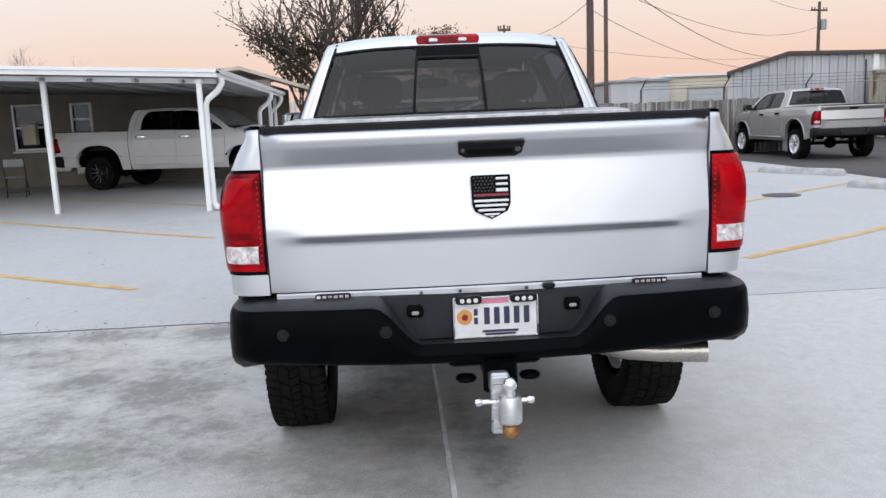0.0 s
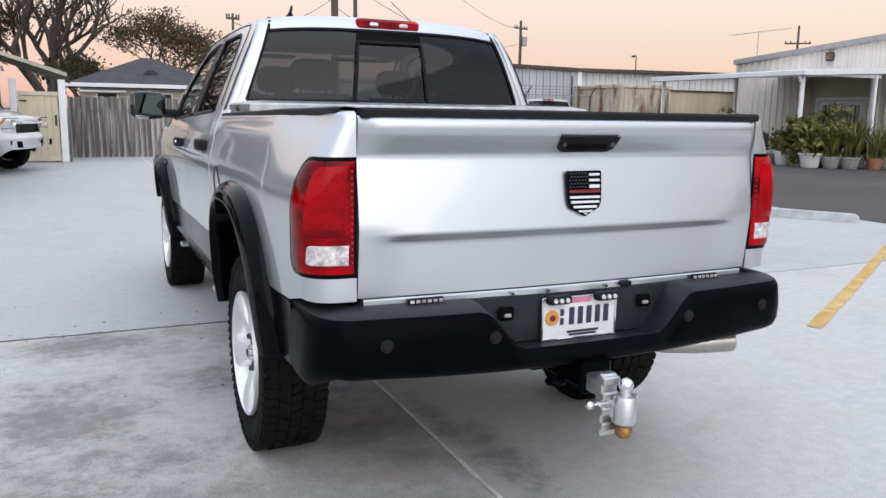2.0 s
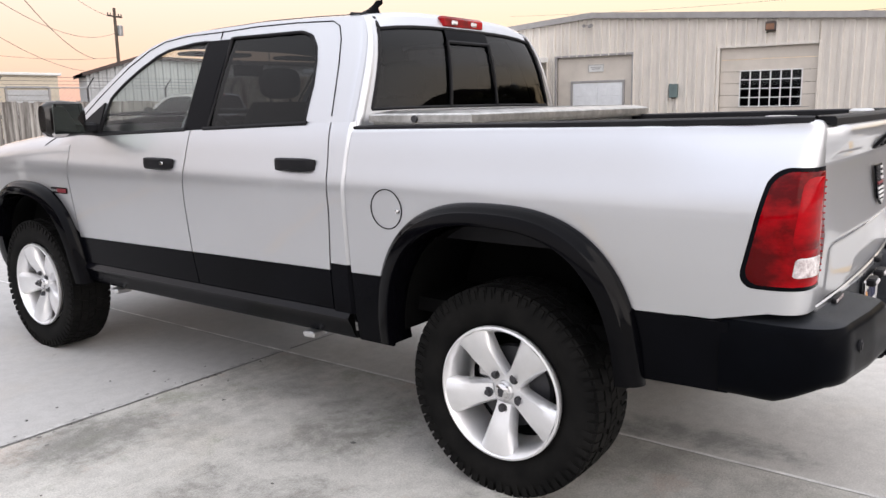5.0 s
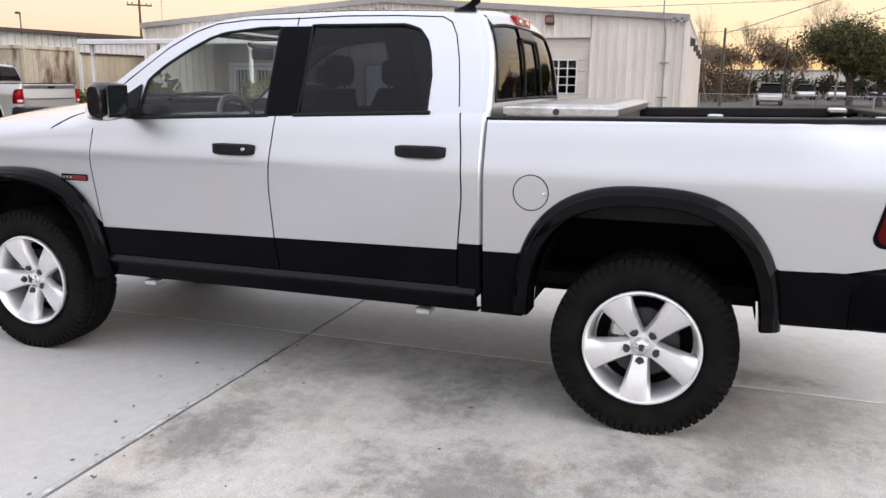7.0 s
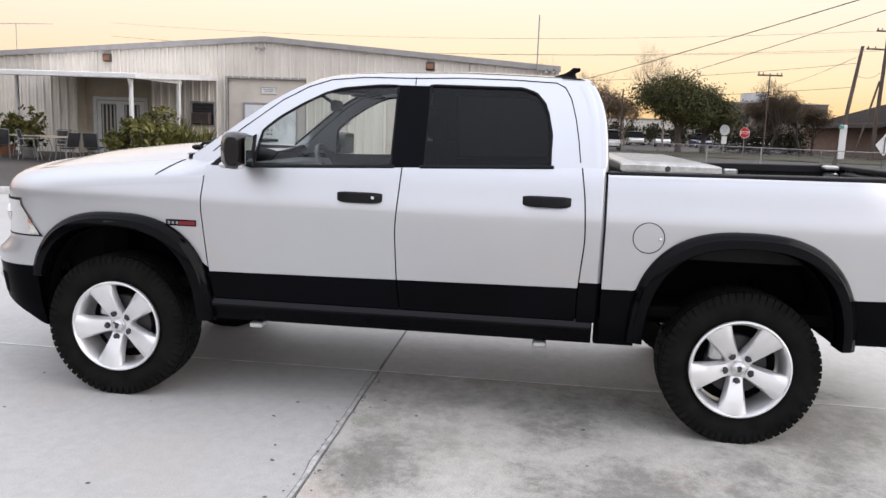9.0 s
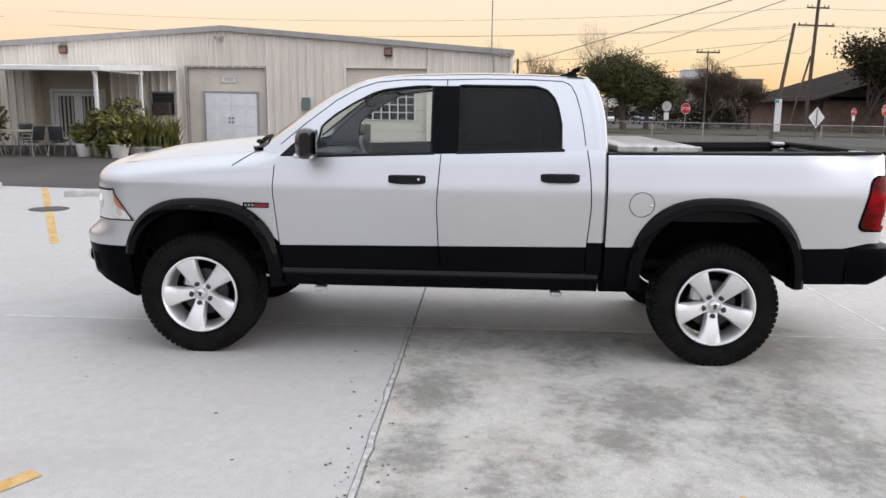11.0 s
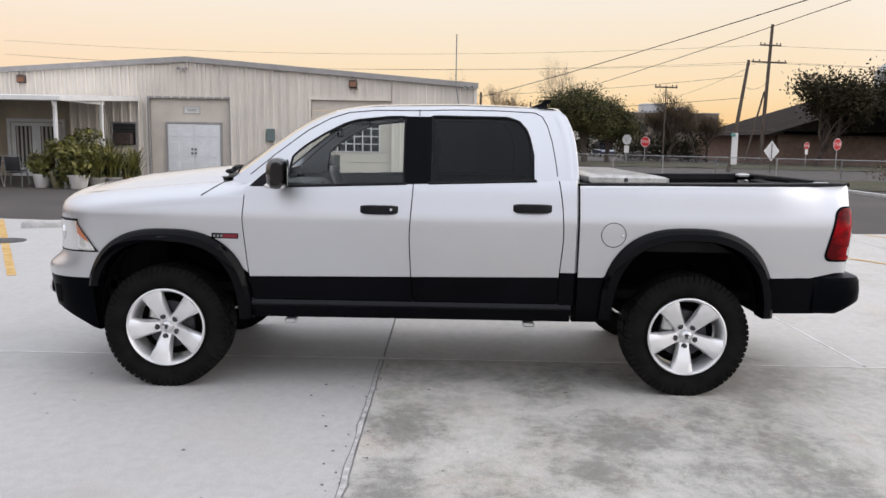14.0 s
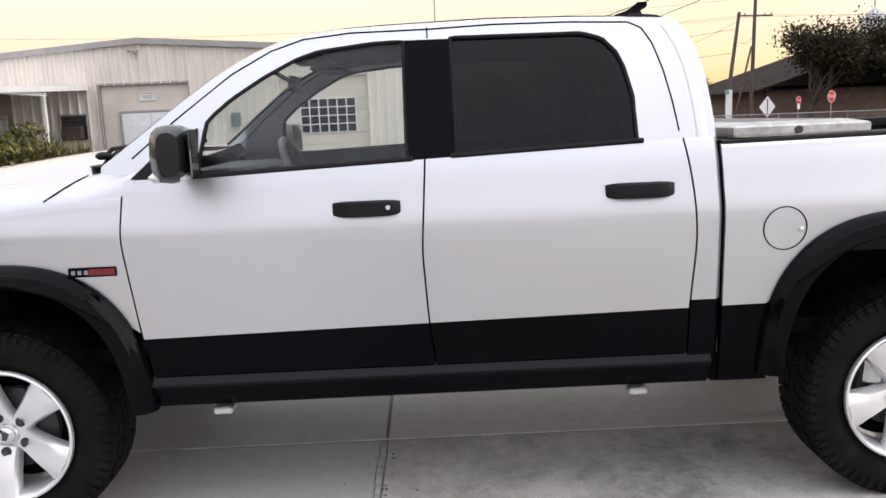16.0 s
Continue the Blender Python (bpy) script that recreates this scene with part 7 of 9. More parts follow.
    both("inner_pillar", sheet_yz(lambda y, z: gx(z) - 0.035, 1.775, 1.94, lambda y: 1.41, lambda y: 1.90, 2, 4), INTERIOR, T)
    part("rear_view_mirror", MB().box((0.0, 2.50, 1.765), (0.24, 0.03, 0.07), 0.015).tube([(0, 2.52, 1.78), (0, 2.60, 1.83)], 0.012, 6), BLACK_TRIM, T)
    both("sun_visor", MB().box((-0.36, 2.36, 1.845), (0.42, 0.17, 0.02), 0.008), SEAT_CLOTH, T)
    part("cabin_floor", MB().box((0, 1.9, 0.60), (1.74, 2.2, 0.10), 0.02), INTERIOR, T)
    part("cabin_back", MB().box((0, 0.86, 1.05), (1.66, 0.04, 0.84)), INTERIOR, T)
    # --- underside ---
    for s in (-1, 1):
        part("frame_rail", MB().box((s * 0.46, 1.75, 0.60), (0.09, 4.5, 0.12), 0.01), LINER, T)
    m = MB().tube([(-0.72, 0, 0.42), (0.72, 0, 0.42)], 0.05, 12)
    m.lathe([(0.0, -0.17), (0.08, -0.15), (0.15, -0.06), (0.155, 0.04), (0.10, 0.14), (0.0, 0.16)], (0.0, 0.0, 0.42), "y", 20)
    part("rear_axle", m, BLACK_TEX, T)
    part("front_axle", MB().tube([(-0.70, WB, 0.42), (0.70, WB, 0.42)], 0.05, 12).box((0, WB, 0.52), (0.9, 0.4, 0.14), 0.03), LINER, T)
    for s in (-1, 1):
        part("shock_absorber", MB().tube([(s * 0.50, -0.10, 0.45), (s * 0.52, -0.16, 0.85)], 0.032, 10), BLACK_TEX, T)
    part("spare_tyre", MB().lathe([(0.18, -0.06), (0.30, -0.08), (0.36, -0.05), (0.36, 0.05), (0.30, 0.08), (0.18, 0.06)], (0, -0.60, 0.72), "z", 32), RUBBER, T)
    part("underbody", MB().box((0, 1.7, 0.68), (1.62, 4.6, 0.06)), LINER, T)
    # --- wheels ---
    for left in (True, False):
        for y, tn in ((0.0, 4), (WB, 12)):
            build_wheel(T, left, y, 0.418, 0.832, 0.426, 0.258, rim_mat, style, tn)
    return T


silver_truck = build_pickup("lifted silver crew-cab pickup with black lower body and flares", SILVER, BLACK_GLOSS, ALLOY, "broad", True, True)


def build_toolbox():
    """The diamond-plate box across the front of the bed."""
    t = thing("toolbox", "low aluminium diamond-plate toolbox across the truck bed", "toolbox", at=pose(0, 0, -0.010))
    x0, x1, y0, y1 = -0.880, 0.880, 0.17, 0.70
    m = MB().box(((x0 + x1) / 2, (y0 + y1) / 2, 1.468), (x1 - x0 - 0.03, y1 - y0 - 0.02, 0.020), 0.004)
    m.box((0, (y0 + y1) / 2, 1.33), (1.50, y1 - y0 - 0.08, 0.26), 0.006)
    part("body", m, TOOLBOX_PLATE, t)
    lid = MB()
    rows = []
    for u, z, ins in ((0, 1.472, 0.0), (0, 1.500, 0.0), (0, 1.507, 0.010), (0, 1.518, 0.06)):
        rows.append([(x0 + ins, y0 + ins, z), (x1 - ins, y0 + ins, z), (x1 - ins, y1 - ins, z), (x0 + ins, y1 - ins, z)])
    lid.grid(rows, closed=True)
    lid.f.append(tuple(12 + i for i in range(4)))
    ld = part("lid", lid, TOOLBOX_PLATE, t, smooth=20)
    tread = MB()
    for i in range(46):
        for j in range(13):
            x, y = x0 + 0.08 + i * 0.0357, y0 + 0.08 + j * 0.031
            a = radians(45 if (i + j) % 2 else -45)
            d, s = Vector((math.cos(a), math.sin(a), 0)) * 0.013, Vector((-math.sin(a), math.cos(a), 0)) * 0.0045
            p = Vector((x, y, 1.5185))
            tread.add([p - d, p - s + Vector((0, 0, 0.0018)), p + d, p + s + Vector((0, 0, 0.0018))], [(0, 1, 2, 3)])
    tagged(part("lid_tread", tread, ALUMINIUM, ld, smooth=0, fix=False), kind="stuff")
    part("lock", MB().lathe([(0.0, -0.01), (0.014, -0.01), (0.016, 0.004)], (x0 - 0.0, y0 + 0.28, 1.485), "x", 14), STEEL_DARK, t)


build_toolbox()

# ---- other vehicles ----
white_truck = build_pickup("white crew-cab pickup parked under the carport", PAINT_WHITE, PAINT_WHITE, ALLOY_BLACK, "fine", False, False)
white_truck.matrix_basis = pose(-7.05, 16.2, land(-6, 15.5), 0, 0, -106.7) @ Matrix.Diagonal((1.03, 1.10, 0.945, 1.0))
for ob in white_truck.children_recursive:
    name = ob.name.split(".")[0]
    if name == "wheel":
        ob.matrix_basis = Matrix.Translation(ob.matrix_basis.translation) @ Matrix.Diagonal((0.97, 0.85, 0.99, 1.0)) @ Matrix.Translation(-ob.matrix_basis.translation) @ ob.matrix_basis
    elif ob.parent is white_truck and ob.type == "MESH":
        for v in ob.data.vertices:
            # a shorter nose under a lower, sloping bonnet
            k = min(max((v.co.y - 3.05) / 1.0, 0), 1)
            k = k * k * (3 - 2 * k) * min(max((v.co.z - 0.45) / 0.75, 0), 1)
            v.co.z -= 0.14 * k
            v.co.y -= 0.40 * max(v.co.y - 4.0, 0)
    if name == "windscreen":
        ob.data.materials[0] = GLASS_REAR
    elif name in ("lower_front_bumper", "handle", "crossbar"):
        ob.data.materials[0] = CHROME
        tagged(ob, "chrome " + name.replace("_", " "))
grey_truck = build_pickup("pewter grey crew-cab pickup parked on the asphalt", PAINT_PEWTER, PAINT_PEWTER, ALLOY, "broad", False, False)
grey_truck.matrix_basis = pose(10.70, 15.75, land(11, 17) - 0.008, 0, 0, -2) @ Matrix.Diagonal((0.96, 0.94, 0.90, 1.0))


def build_car(paint, label, kind_of):
    """A small far-off car: lofted body, glass, four wheels."""
    c = thing("parked_car", label, "car", "cars parked along the far street")
    tall = 1.62 if kind_of == "suv" else 1.42
    m = MB()
    secs = [(-2.15, 0.62, 0.50, 0.72), (-2.05, 0.80, 0.32, 0.90), (-1.2, 0.86, 0.26, 0.95), (0.9, 0.86, 0.26, 0.92), (1.75, 0.84, 0.28, 0.82), (2.15, 0.70, 0.40, 0.66)]
    rows = []
    for y, w, z0, z1 in secs:
        rows.append([(-w * 0.9, y, z0), (-w, y, z0 + 0.12), (-w, y, z1 - 0.12), (-w * 0.9, y, z1), (w * 0.9, y, z1), (w, y, z1 - 0.12), (w, y, z0 + 0.12), (w * 0.9, y, z0)])
    m.grid(rows, closed=True)
    m.f += [tuple(range(8)), tuple(40 + i for i in reversed(range(8)))]
    body = part("body", m, paint, c)
    rear = -1.9 if kind_of == "suv" else -1.35
    g = MB()
    rows = [[(-w, y, z) for w, y, z in ((0.78, rear, 0.92), (0.62, rear + 0.35, tall), (0.62, 0.25, tall), (0.78, 1.05, 0.92))], [(w, y, z) for w, y, z in ((0.78, rear, 0.92), (0.62, rear + 0.35, tall), (0.62, 0.25, tall), (0.78, 1.05, 0.92))]]
    g.grid(rows, closed=True)
    for r in rows:
        k = len(g.v)
        g.add(r, [(0, 1, 2, 3)])
    part("cabin_glass", g, BLACK_GLOSS, c)
    part("roof", MB().box((0, (rear + 0.6) / 2, tall + 0.012), (1.24, 0.6 - rear - 0.4, 0.04), 0.015), paint, c)
    for s in (-1, 1):
        part("headlight", MB().box((s * 0.58, 2.08, 0.62), (0.28, 0.12, 0.10), 0.02), LENS_CLEAR, body)
        part("tail_light", MB().box((s * 0.62, -2.08, 0.72), (0.25, 0.10, 0.12), 0.02), LENS_RED, body)
        for y in (-1.3, 1.35):
            w = part("wheel", MB().lathe([(0.0, -0.10), (0.20, -0.10), (0.30, -0.09), (0.32, -0.05), (0.32, 0.05), (0.30, 0.09), (0.20, 0.10), (0.0, 0.10)], (s * 0.80, y, 0.32), "x", 20), RUBBER, c)
            part("rim", MB().lathe([(0.0, s * 0.115), (0.18, s * 0.105), (0.19, s * 0.09)], (s * 0.80, y, 0.32), "x", 14), ALLOY, w)
    return c


FAR_Z = 0.165
cars = [build_car(p, l, k) for p, l, k in ((PAINT_WHITE, "white sedan parked along the far street", "sedan"), (PAINT_BLUE, "dark blue suv parked along the far street", "suv"), (PAINT_PEWTER, "grey sedan parked along the far street", "sedan"), (PAINT_WHITE, "white suv parked along the far street", "suv"))]
spots = [(88, -12.5, 80), (90, -17.0, 95), (87, -20.5, 90), (61.5, -4.3, 88), (92, -24, 92), (90, -28.5, 88), (95, -31.5, 90), (89, -9.5, 90), (96, -36, 90), (91, -39, 90)]
for i, (x, y, a) in enumerate(spots):
    if i < 4:
        cars[i].matrix_basis = pose(x, y, FAR_Z, 0, 0, a)
    else:
        copy_thing(cars[i % 4], pose(x, y, FAR_Z, 0, 0, a))


# ---- poles, signs and wires ----
def build_pole(x, y, top, r, label, lean=(0, 0), arms=(), extras=""):
    p = thing("utility_pole", label, "utility pole", "utility poles", at=pose(x, y, land(x, y) - 0.01))
    part("shaft", MB().tube([(0, 0, 0), (lean[0] * 0.5, lean[1] * 0.5, top / 2), (lean[0], lean[1], top)], r, 12, r * 0.68), WOOD_POLE, p)
    for z, w, ang in arms:
        fx, fy = lean[0] * z / top, lean[1] * z / top
        arm = part("crossarm", MB().box((fx, fy, z), (w, 0.10, 0.12), 0.01, ang), WOOD_POLE, p)
        for k in (-0.46, -0.28, 0.28, 0.46):
            dx, dy = w * k * math.cos(radians(ang)), w * k * math.sin(radians(ang))
            part("insulator", MB().lathe([(0.02, 0.0), (0.05, 0.05), (0.035, 0.09), (0.05, 0.13), (0.0, 0.17)], (fx + dx, fy + dy, z + 0.06), "z", 10), STEEL_DARK, arm)
    if "t" in extras:
        part("transformer", MB().lathe([(0.0, 0.0), (0.24, 0.02), (0.25, 0.70), (0.20, 0.76), (0.0, 0.78)], (0.32, 0, top - 2.0), "z", 16), GALV, p)
    if "l" in extras:
        part("lamp_arm", MB().tube([(0, 0, top - 0.4), (-0.2, 0.8, top - 0.5), (-0.3, 1.6, top - 1.2), (-0.3, 1.9, top - 1.9)], 0.03, 6), GALV, p)
    return p


build_pole(6.65, 24.2, 10.5, 0.15, "tall dark wooden utility pole behind the fence")
build_pole(6.28, 20.75, 9.0, 0.075, "slim weathered service pole beside the fence")
build_pole(31, 54, 8.8, 0.15, "far wooden utility pole with a transformer", arms=((8.2, 1.6, 20),), extras="t")
build_pole(5.85, 40, 6.3, 0.09, "wooden utility pole behind the houses", arms=((6.05, 0.7, 10),))
build_pole(52.2, 45.5, 8.85, 0.12, "far wooden utility pole with one crossarm", arms=((7.45, 2.0, -40),))
build_pole(60, -24.2, 11.4, 0.17, "tall wooden power pole with two crossarms by the street", lean=(0, -0.25), arms=((9.75, 1.9, 100), (8.4, 3.1, 100)))
build_pole(42, -15.3, 6.65, 0.13, "leaning wooden pole with a lamp arm by the street", lean=(0, -0.8), extras="")
build_pole(60, -16.1, 6.4, 0.07, "slim pole with one crossarm by the street", arms=((6.25, 1.9, 95),))
brace = thing("pole_brace", "thin wooden brace leaning on the power pole", "pole brace")
part("brace", MB().tube([(60.2, -22.9, 0.15), (60.1, -24.2, 6.2)], 0.08, 8), WOOD_POLE, brace)
ss = thing("street_name_sign", "small teal street name sign on a pole", "street sign", at=pose(41.85, -15.5, 2.38, 0, 0, -62))
part("blade", MB().box((0, 0, 0), (0.62, 0.02, 0.20), 0.006), mat("teal_sign_sheet", (0.05, 0.22, 0.19), 0.5, var=0.1), ss)
part("bracket", MB().box((0, 0.04, 0), (0.08, 0.08, 0.06), 0.008), GALV, ss)
board = thing("white_board", "white notice board strapped to a pole", "sign board")
part("panel", MB().box((41.9, -15.55, 1.55), (0.06, 0.38, 1.9), 0.02), SIGN_WHITE, board)


def build_wire(a, b, sag, r=0.016):
    a, b = Vector(a), Vector(b)
    pts = []
    for i in range(17):
        u = i / 16
        p = a.lerp(b, u)
        p.z -= sag * 4 * u * (1 - u)
        pts.append(p)
    ob = part("overhead_wire", MB().tube(pts, r, 5), WIRE)
    tagged(ob, "thin black overhead cable between poles", "cable", "overhead cables")


def along(eye, way, d):
    return tuple(e + d * w for e, w in zip(eye, way))


build_pole(55.1, -0.7, 5.3, 0.12, "wooden service pole behind the metal building")
build_pole(-15.0, -21.5, 10.9, 0.15, "wooden utility pole beyond the lot")
build_wire((55.1, -0.7, 5.1), (-15.0, -21.5, 9.6), 0.5, 0.02)
build_pole(64.0, -5.4, 5.1, 0.09, "wooden service pole beside the street")
build_wire((64.0, -5.4, 5.05), (-15.0, -21.5, 10.5), 0.5, 0.018)
for zz, off in ((9.9, 0.8), (8.55, 1.4), (8.55, -1.4)):
    build_wire((60, -24.4 + off, zz), (74, 46, zz + 1.0), 1.0, 0.010)
    build_wire((60, -24.4 + off, zz), (50, -80, zz + 0.5), 1.0, 0.010)
build_wire((42, -16.0, 5.9), (64, 10, 5.6), 0.5, 0.011)
build_wire((42, -16.0, 4.6), (64, 8, 4.3), 0.4, 0.013)
build_wire((42, -16.0, 5.2), (60, -24.3, 7.0), 0.3, 0.012)
build_wire((42, -16.0, 6.3), (120, -31, 9), 0.5, 0.012)
ET0 = (-0.33, -3.88, 1.47)
build_wire((6.65, 24.2, 9.8), (31, 54, 8.3), 1.2, 0.012)
build_wire((6.65, 24.2, 6.2), (31, 54, 7.2), 1.2, 0.012)
build_wire(along(ET0, (0.299, 0.945, 0.131), 26), along(ET0, (0.43, 0.901, 0.058), 45), 0.4, 0.012)
build_wire((6.65, 24.2, 5.1), (21, 40, 3.6), 0.6, 0.010)
build_wire((5.85, 40, 6.0), (6.65, 24.2, 5.4), 0.6, 0.010)
build_wire((5.85, 40, 6.0), (31, 54, 5.4), 0.9, 0.010)


def text_mesh(text, size, depth=0.004):
    """Lettering as a mesh in the xz plane, centred."""
    cu = bpy.data.curves.new("lettering", "FONT")
    cu.body, cu.size, cu.align_x, cu.align_y, cu.extrude = text, size, "CENTER", "CENTER", depth
    ob = bpy.data.objects.new("lettering", cu)
    me = bpy.data.meshes.new_from_object(ob)
    bpy.data.objects.remove(ob)
    return me


def build_stop_sign(x, y, z, face, size, label, extra=""):
    """An octagonal stop sign; face is the way that it looks, in degrees from -y."""
    s = thing("stop_sign", label, "stop sign", "stop signs", at=pose(x, y, land(x, y) - 0.01, 0, 0, face))
    z -= land(x, y) - 0.01
    part("signpost", MB().box((0, 0.03, (z + size * 0.4) / 2), (0.05, 0.04, z + size * 0.4), 0.006), GALV, s)
    octo = lambda r: [(r * math.cos(radians(22.5 + 45 * k)), z + r * math.sin(radians(22.5 + 45 * k))) for k in range(8)]
    plate = part("plate", MB().prism(octo(size * 0.54), 0.006, lambda u, v, d: (u, d, v)), SIGN_WHITE, s, smooth=0)
    part("red_face", MB().prism(octo(size * 0.50), 0.006, lambda u, v, d: (u, -0.006 + d, v)), SIGN_RED, plate, "red octagon", smooth=0)
    me = text_mesh("STOP", size * 0.40)
    me.materials.append(SIGN_WHITE)
    ob = part("word", me, None, plate)
    ob.matrix_local = pose(0, -0.012, z, 90, 0, 0)
    if extra:
        part("lower_plate", MB().box((0, -0.004, z - size * 0.85), (size * 0.55, 0.01, size * 0.7), 0.003), SIGN_WHITE, s)


build_stop_sign(50.5, -25.9, 1.96, -65, 0.80, "red stop sign on a steel post by the street")
build_stop_sign(55, -25.75, 1.83, -65, 0.55, "red sign over a white plate by the street", "w")
build_stop_sign(62, -15.1, 1.95, -75, 0.85, "red stop sign beside the far crossing")
dm = thing("diamond_sign", "back of a diamond warning sign on a post", "road sign", at=pose(42.3, -17.95, 0.16, 0, 0, -68))
part("signpost", MB().box((0, 0.02, 1.0), (0.05, 0.04, 2.0), 0.006), STEEL_DARK, dm)
part("plate", MB().prism([(0, 0.68), (0.62, 1.30), (0, 1.92), (-0.62, 1.30)], 0.006, lambda u, v, d: (u, -0.02 + d, v)), SIGN_BACK, dm, smooth=0)
part("spine", MB().box((0, -0.035, 1.30), (0.05, 0.03, 0.9), 0.005), STEEL_DARK, dm)
ws = thing("round_sign", "white round sign back on a post by the street", "road sign", at=pose(61, -13.3, 0.16, 0, 0, -75))
part("signpost", MB().box((0, 0.02, 1.0), (0.06, 0.04, 2.0), 0.006), GALV, ws)
part("plate", MB().lathe([(0.0, -0.02), (0.42, -0.02), (0.42, 0.0)], (0, 0, 1.95), "y", 20), SIGN_BACK, ws)
part("lower_plate", MB().box((0, -0.01, 1.15), (0.45, 0.01, 0.6), 0.004), SIGN_WHITE, ws)


def build_link_fence(pts, height, barb, label, mesh_step):
    """A chain-link fence along points: posts, rails, and the wire as stuff."""
    f = thing("chain_link_fence", label, "fence", kind="structure")
    wires = MB()
    for (xa, ya), (xb, yb) in zip(pts[:-1], pts[1:]):
        a, b = Vector((xa, ya, land(xa, ya) - 0.01)), Vector((xb, yb, land(xb, yb) - 0.01))
        L = (b - a).length
        n = max(1, round(L / 3.0))
        d = (b - a) / L
        for i in range(n + 1):
            p = a + d * (L * i / n)
            m = MB().tube([p, p + Vector((0, 0, height))], 0.035, 8)
            if barb:
                m.tube([p + Vector((0, 0, height)), p + Vector((0.12, -0.25, height + 0.35))], 0.022, 6)
            part("post", m, GALV if not barb else STEEL_DARK, f)
        part("rail", MB().tube([a + Vector((0, 0, height)), b + Vector((0, 0, height))], 0.022, 6), GALV, f)
        if barb:
            for k in (0.1, 0.22, 0.34):
                part("barbed_wire", MB().tube([a + Vector((0.34 * k, -0.7 * k, height + k)), b + Vector((0.34 * k, -0.7 * k, height + k))], 0.006, 4), STEEL_DARK, f)
        k = int(L / mesh_step)
        w = 0.004
        for i in range(-int(height / mesh_step), k):
            for s in (0, 1):
                u0, u1 = i * mesh_step, i * mesh_step + height
                z0, z1 = (0.05, height) if s == 0 else (height, 0.05)
                c0, c1 = max(u0, 0), min(u1, L)
                za, zb = z0 + (z1 - z0) * (c0 - u0) / height, z0 + (z1 - z0) * (c1 - u0) / height
                pa, pb = a + d * c0 + Vector((0, 0, za)), a + d * c1 + Vector((0, 0, zb))
                q = Vector((0, 0, w))
                wires.add([pa - q, pb - q, pb + q, pa + q], [(0, 1, 2, 3)])
    ob = part("wire_mesh", wires, GALV, f, fix=False, smooth=0)
    tagged(ob, kind="stuff")


build_link_fence([(43, 0.5), (39.2, -5.1), (34.4, -12.0), (31.6, -17.0), (27, -26)], 0.98, False, "low chain-link fence between the yard and the street", 0.16)
build_link_fence([(8.8, 25.3), (18.2, 25.3)], 2.15, True, "tall chain-link fence with barbed wire arms", 0.14)


# ---- far buildings ----
def build_block(name, label, x0, x1, y0, y1, z1, wall, roof_trim, category="building"):
    b = thing(name, label, category, kind="structure")
    m = MB()
    for c, s in ((((x0 + x1) / 2, y0 + 0.1, z1 / 2), (x1 - x0, 0.2, z1)), (((x0 + x1) / 2, y1 - 0.1, z1 / 2), (x1 - x0, 0.2, z1)), ((x0 + 0.1, (y0 + y1) / 2, z1 / 2), (0.2, y1 - y0 - 0.4, z1)), ((x1 - 0.1, (y0 + y1) / 2, z1 / 2), (0.2, y1 - y0 - 0.4, z1))):
        m.box(c, s)
    part("wall", m, wall, b, smooth=0)
    part("roof", MB().box(((x0 + x1) / 2, (y0 + y1) / 2, z1 + 0.04), (x1 - x0 + 0.3, y1 - y0 + 0.3, 0.14), 0.02), roof_trim, b)
    return b


def build_warehouse():
    w = thing("warehouse", "grey ribbed metal warehouse with a dark roof edge", "warehouse", kind="structure")
    y = 27.0
    top = lambda x: 2.86 + 0.65 * min((x - 12.9) / 2.3, 1) if x < 15.2 else 3.51 - 0.02 * (x - 15.2)
    m = MB()
    for a, b_ in ((12.9, 15.2), (15.2, 18.7)):
        ribbed(m, y, a, b_, 0.1, top, axis="y", out=-1, step=0.35)
    part("front_wall", m, SIDING_GREY, w, smooth=0)
    part("corner_post", MB().box((18.72, y - 0.03, 1.8), (0.22, 0.14, 3.4), 0.01), WHITE_PAINT, w)
    part("long_wall", ribbed(MB(), y + 0.3, 18.85, 34, 0.1, 3.55, axis="y", out=-1, step=0.35), WHITE_PAINT, w, smooth=0)
    m = MB()
    pts = [(12.75, 2.86), (15.2, 3.56), (18.8, 3.50), (34.2, 3.66)]
    for (xa, za), (xb, zb) in zip(pts[:-1], pts[1:]):
        rows = [[(xa, yy, za + d), (xb, yy, zb + d)] for yy, d in ((y - 0.2, -0.08), (y - 0.2, 0.06), (y + 3.2, 0.06), (y + 3.2, -0.08), (y - 0.2, -0.08))]
        rows = [[(px + 0.44 * (py - y), py, pz) for px, py, pz in r] for r in rows]
        m.grid(rows)
    part("roof", m, TRIM_DARK, w, smooth=0)
    part("side_wall", MB().prism([(12.95, y + 0.1), (13.07, y + 0.1), (14.45, y + 3.1), (14.33, y + 3.1)], 2.75, lambda u, v, d: (u, v, 0.1 + d)), SIDING_GREY, w, smooth=0)
    part("conduit", MB().tube([(18.3, y - 0.12, 3.2), (18.3, y - 0.12, 1.6), (18.45, y - 0.12, 1.3)], 0.03, 6), STEEL_DARK, w)
    lm = MB().tube([(21.5, 26.6, 3.3), (21.5, 26.6, 4.12), (21.35, 26.5, 4.2)], 0.025, 6).lathe([(0.0, 0.0), (0.10, -0.02), (0.12, -0.10), (0.0, -0.10)], (21.3, 26.5, 4.22), "z", 12)
    part("mast_lamp", lm, STEEL_DARK, w)


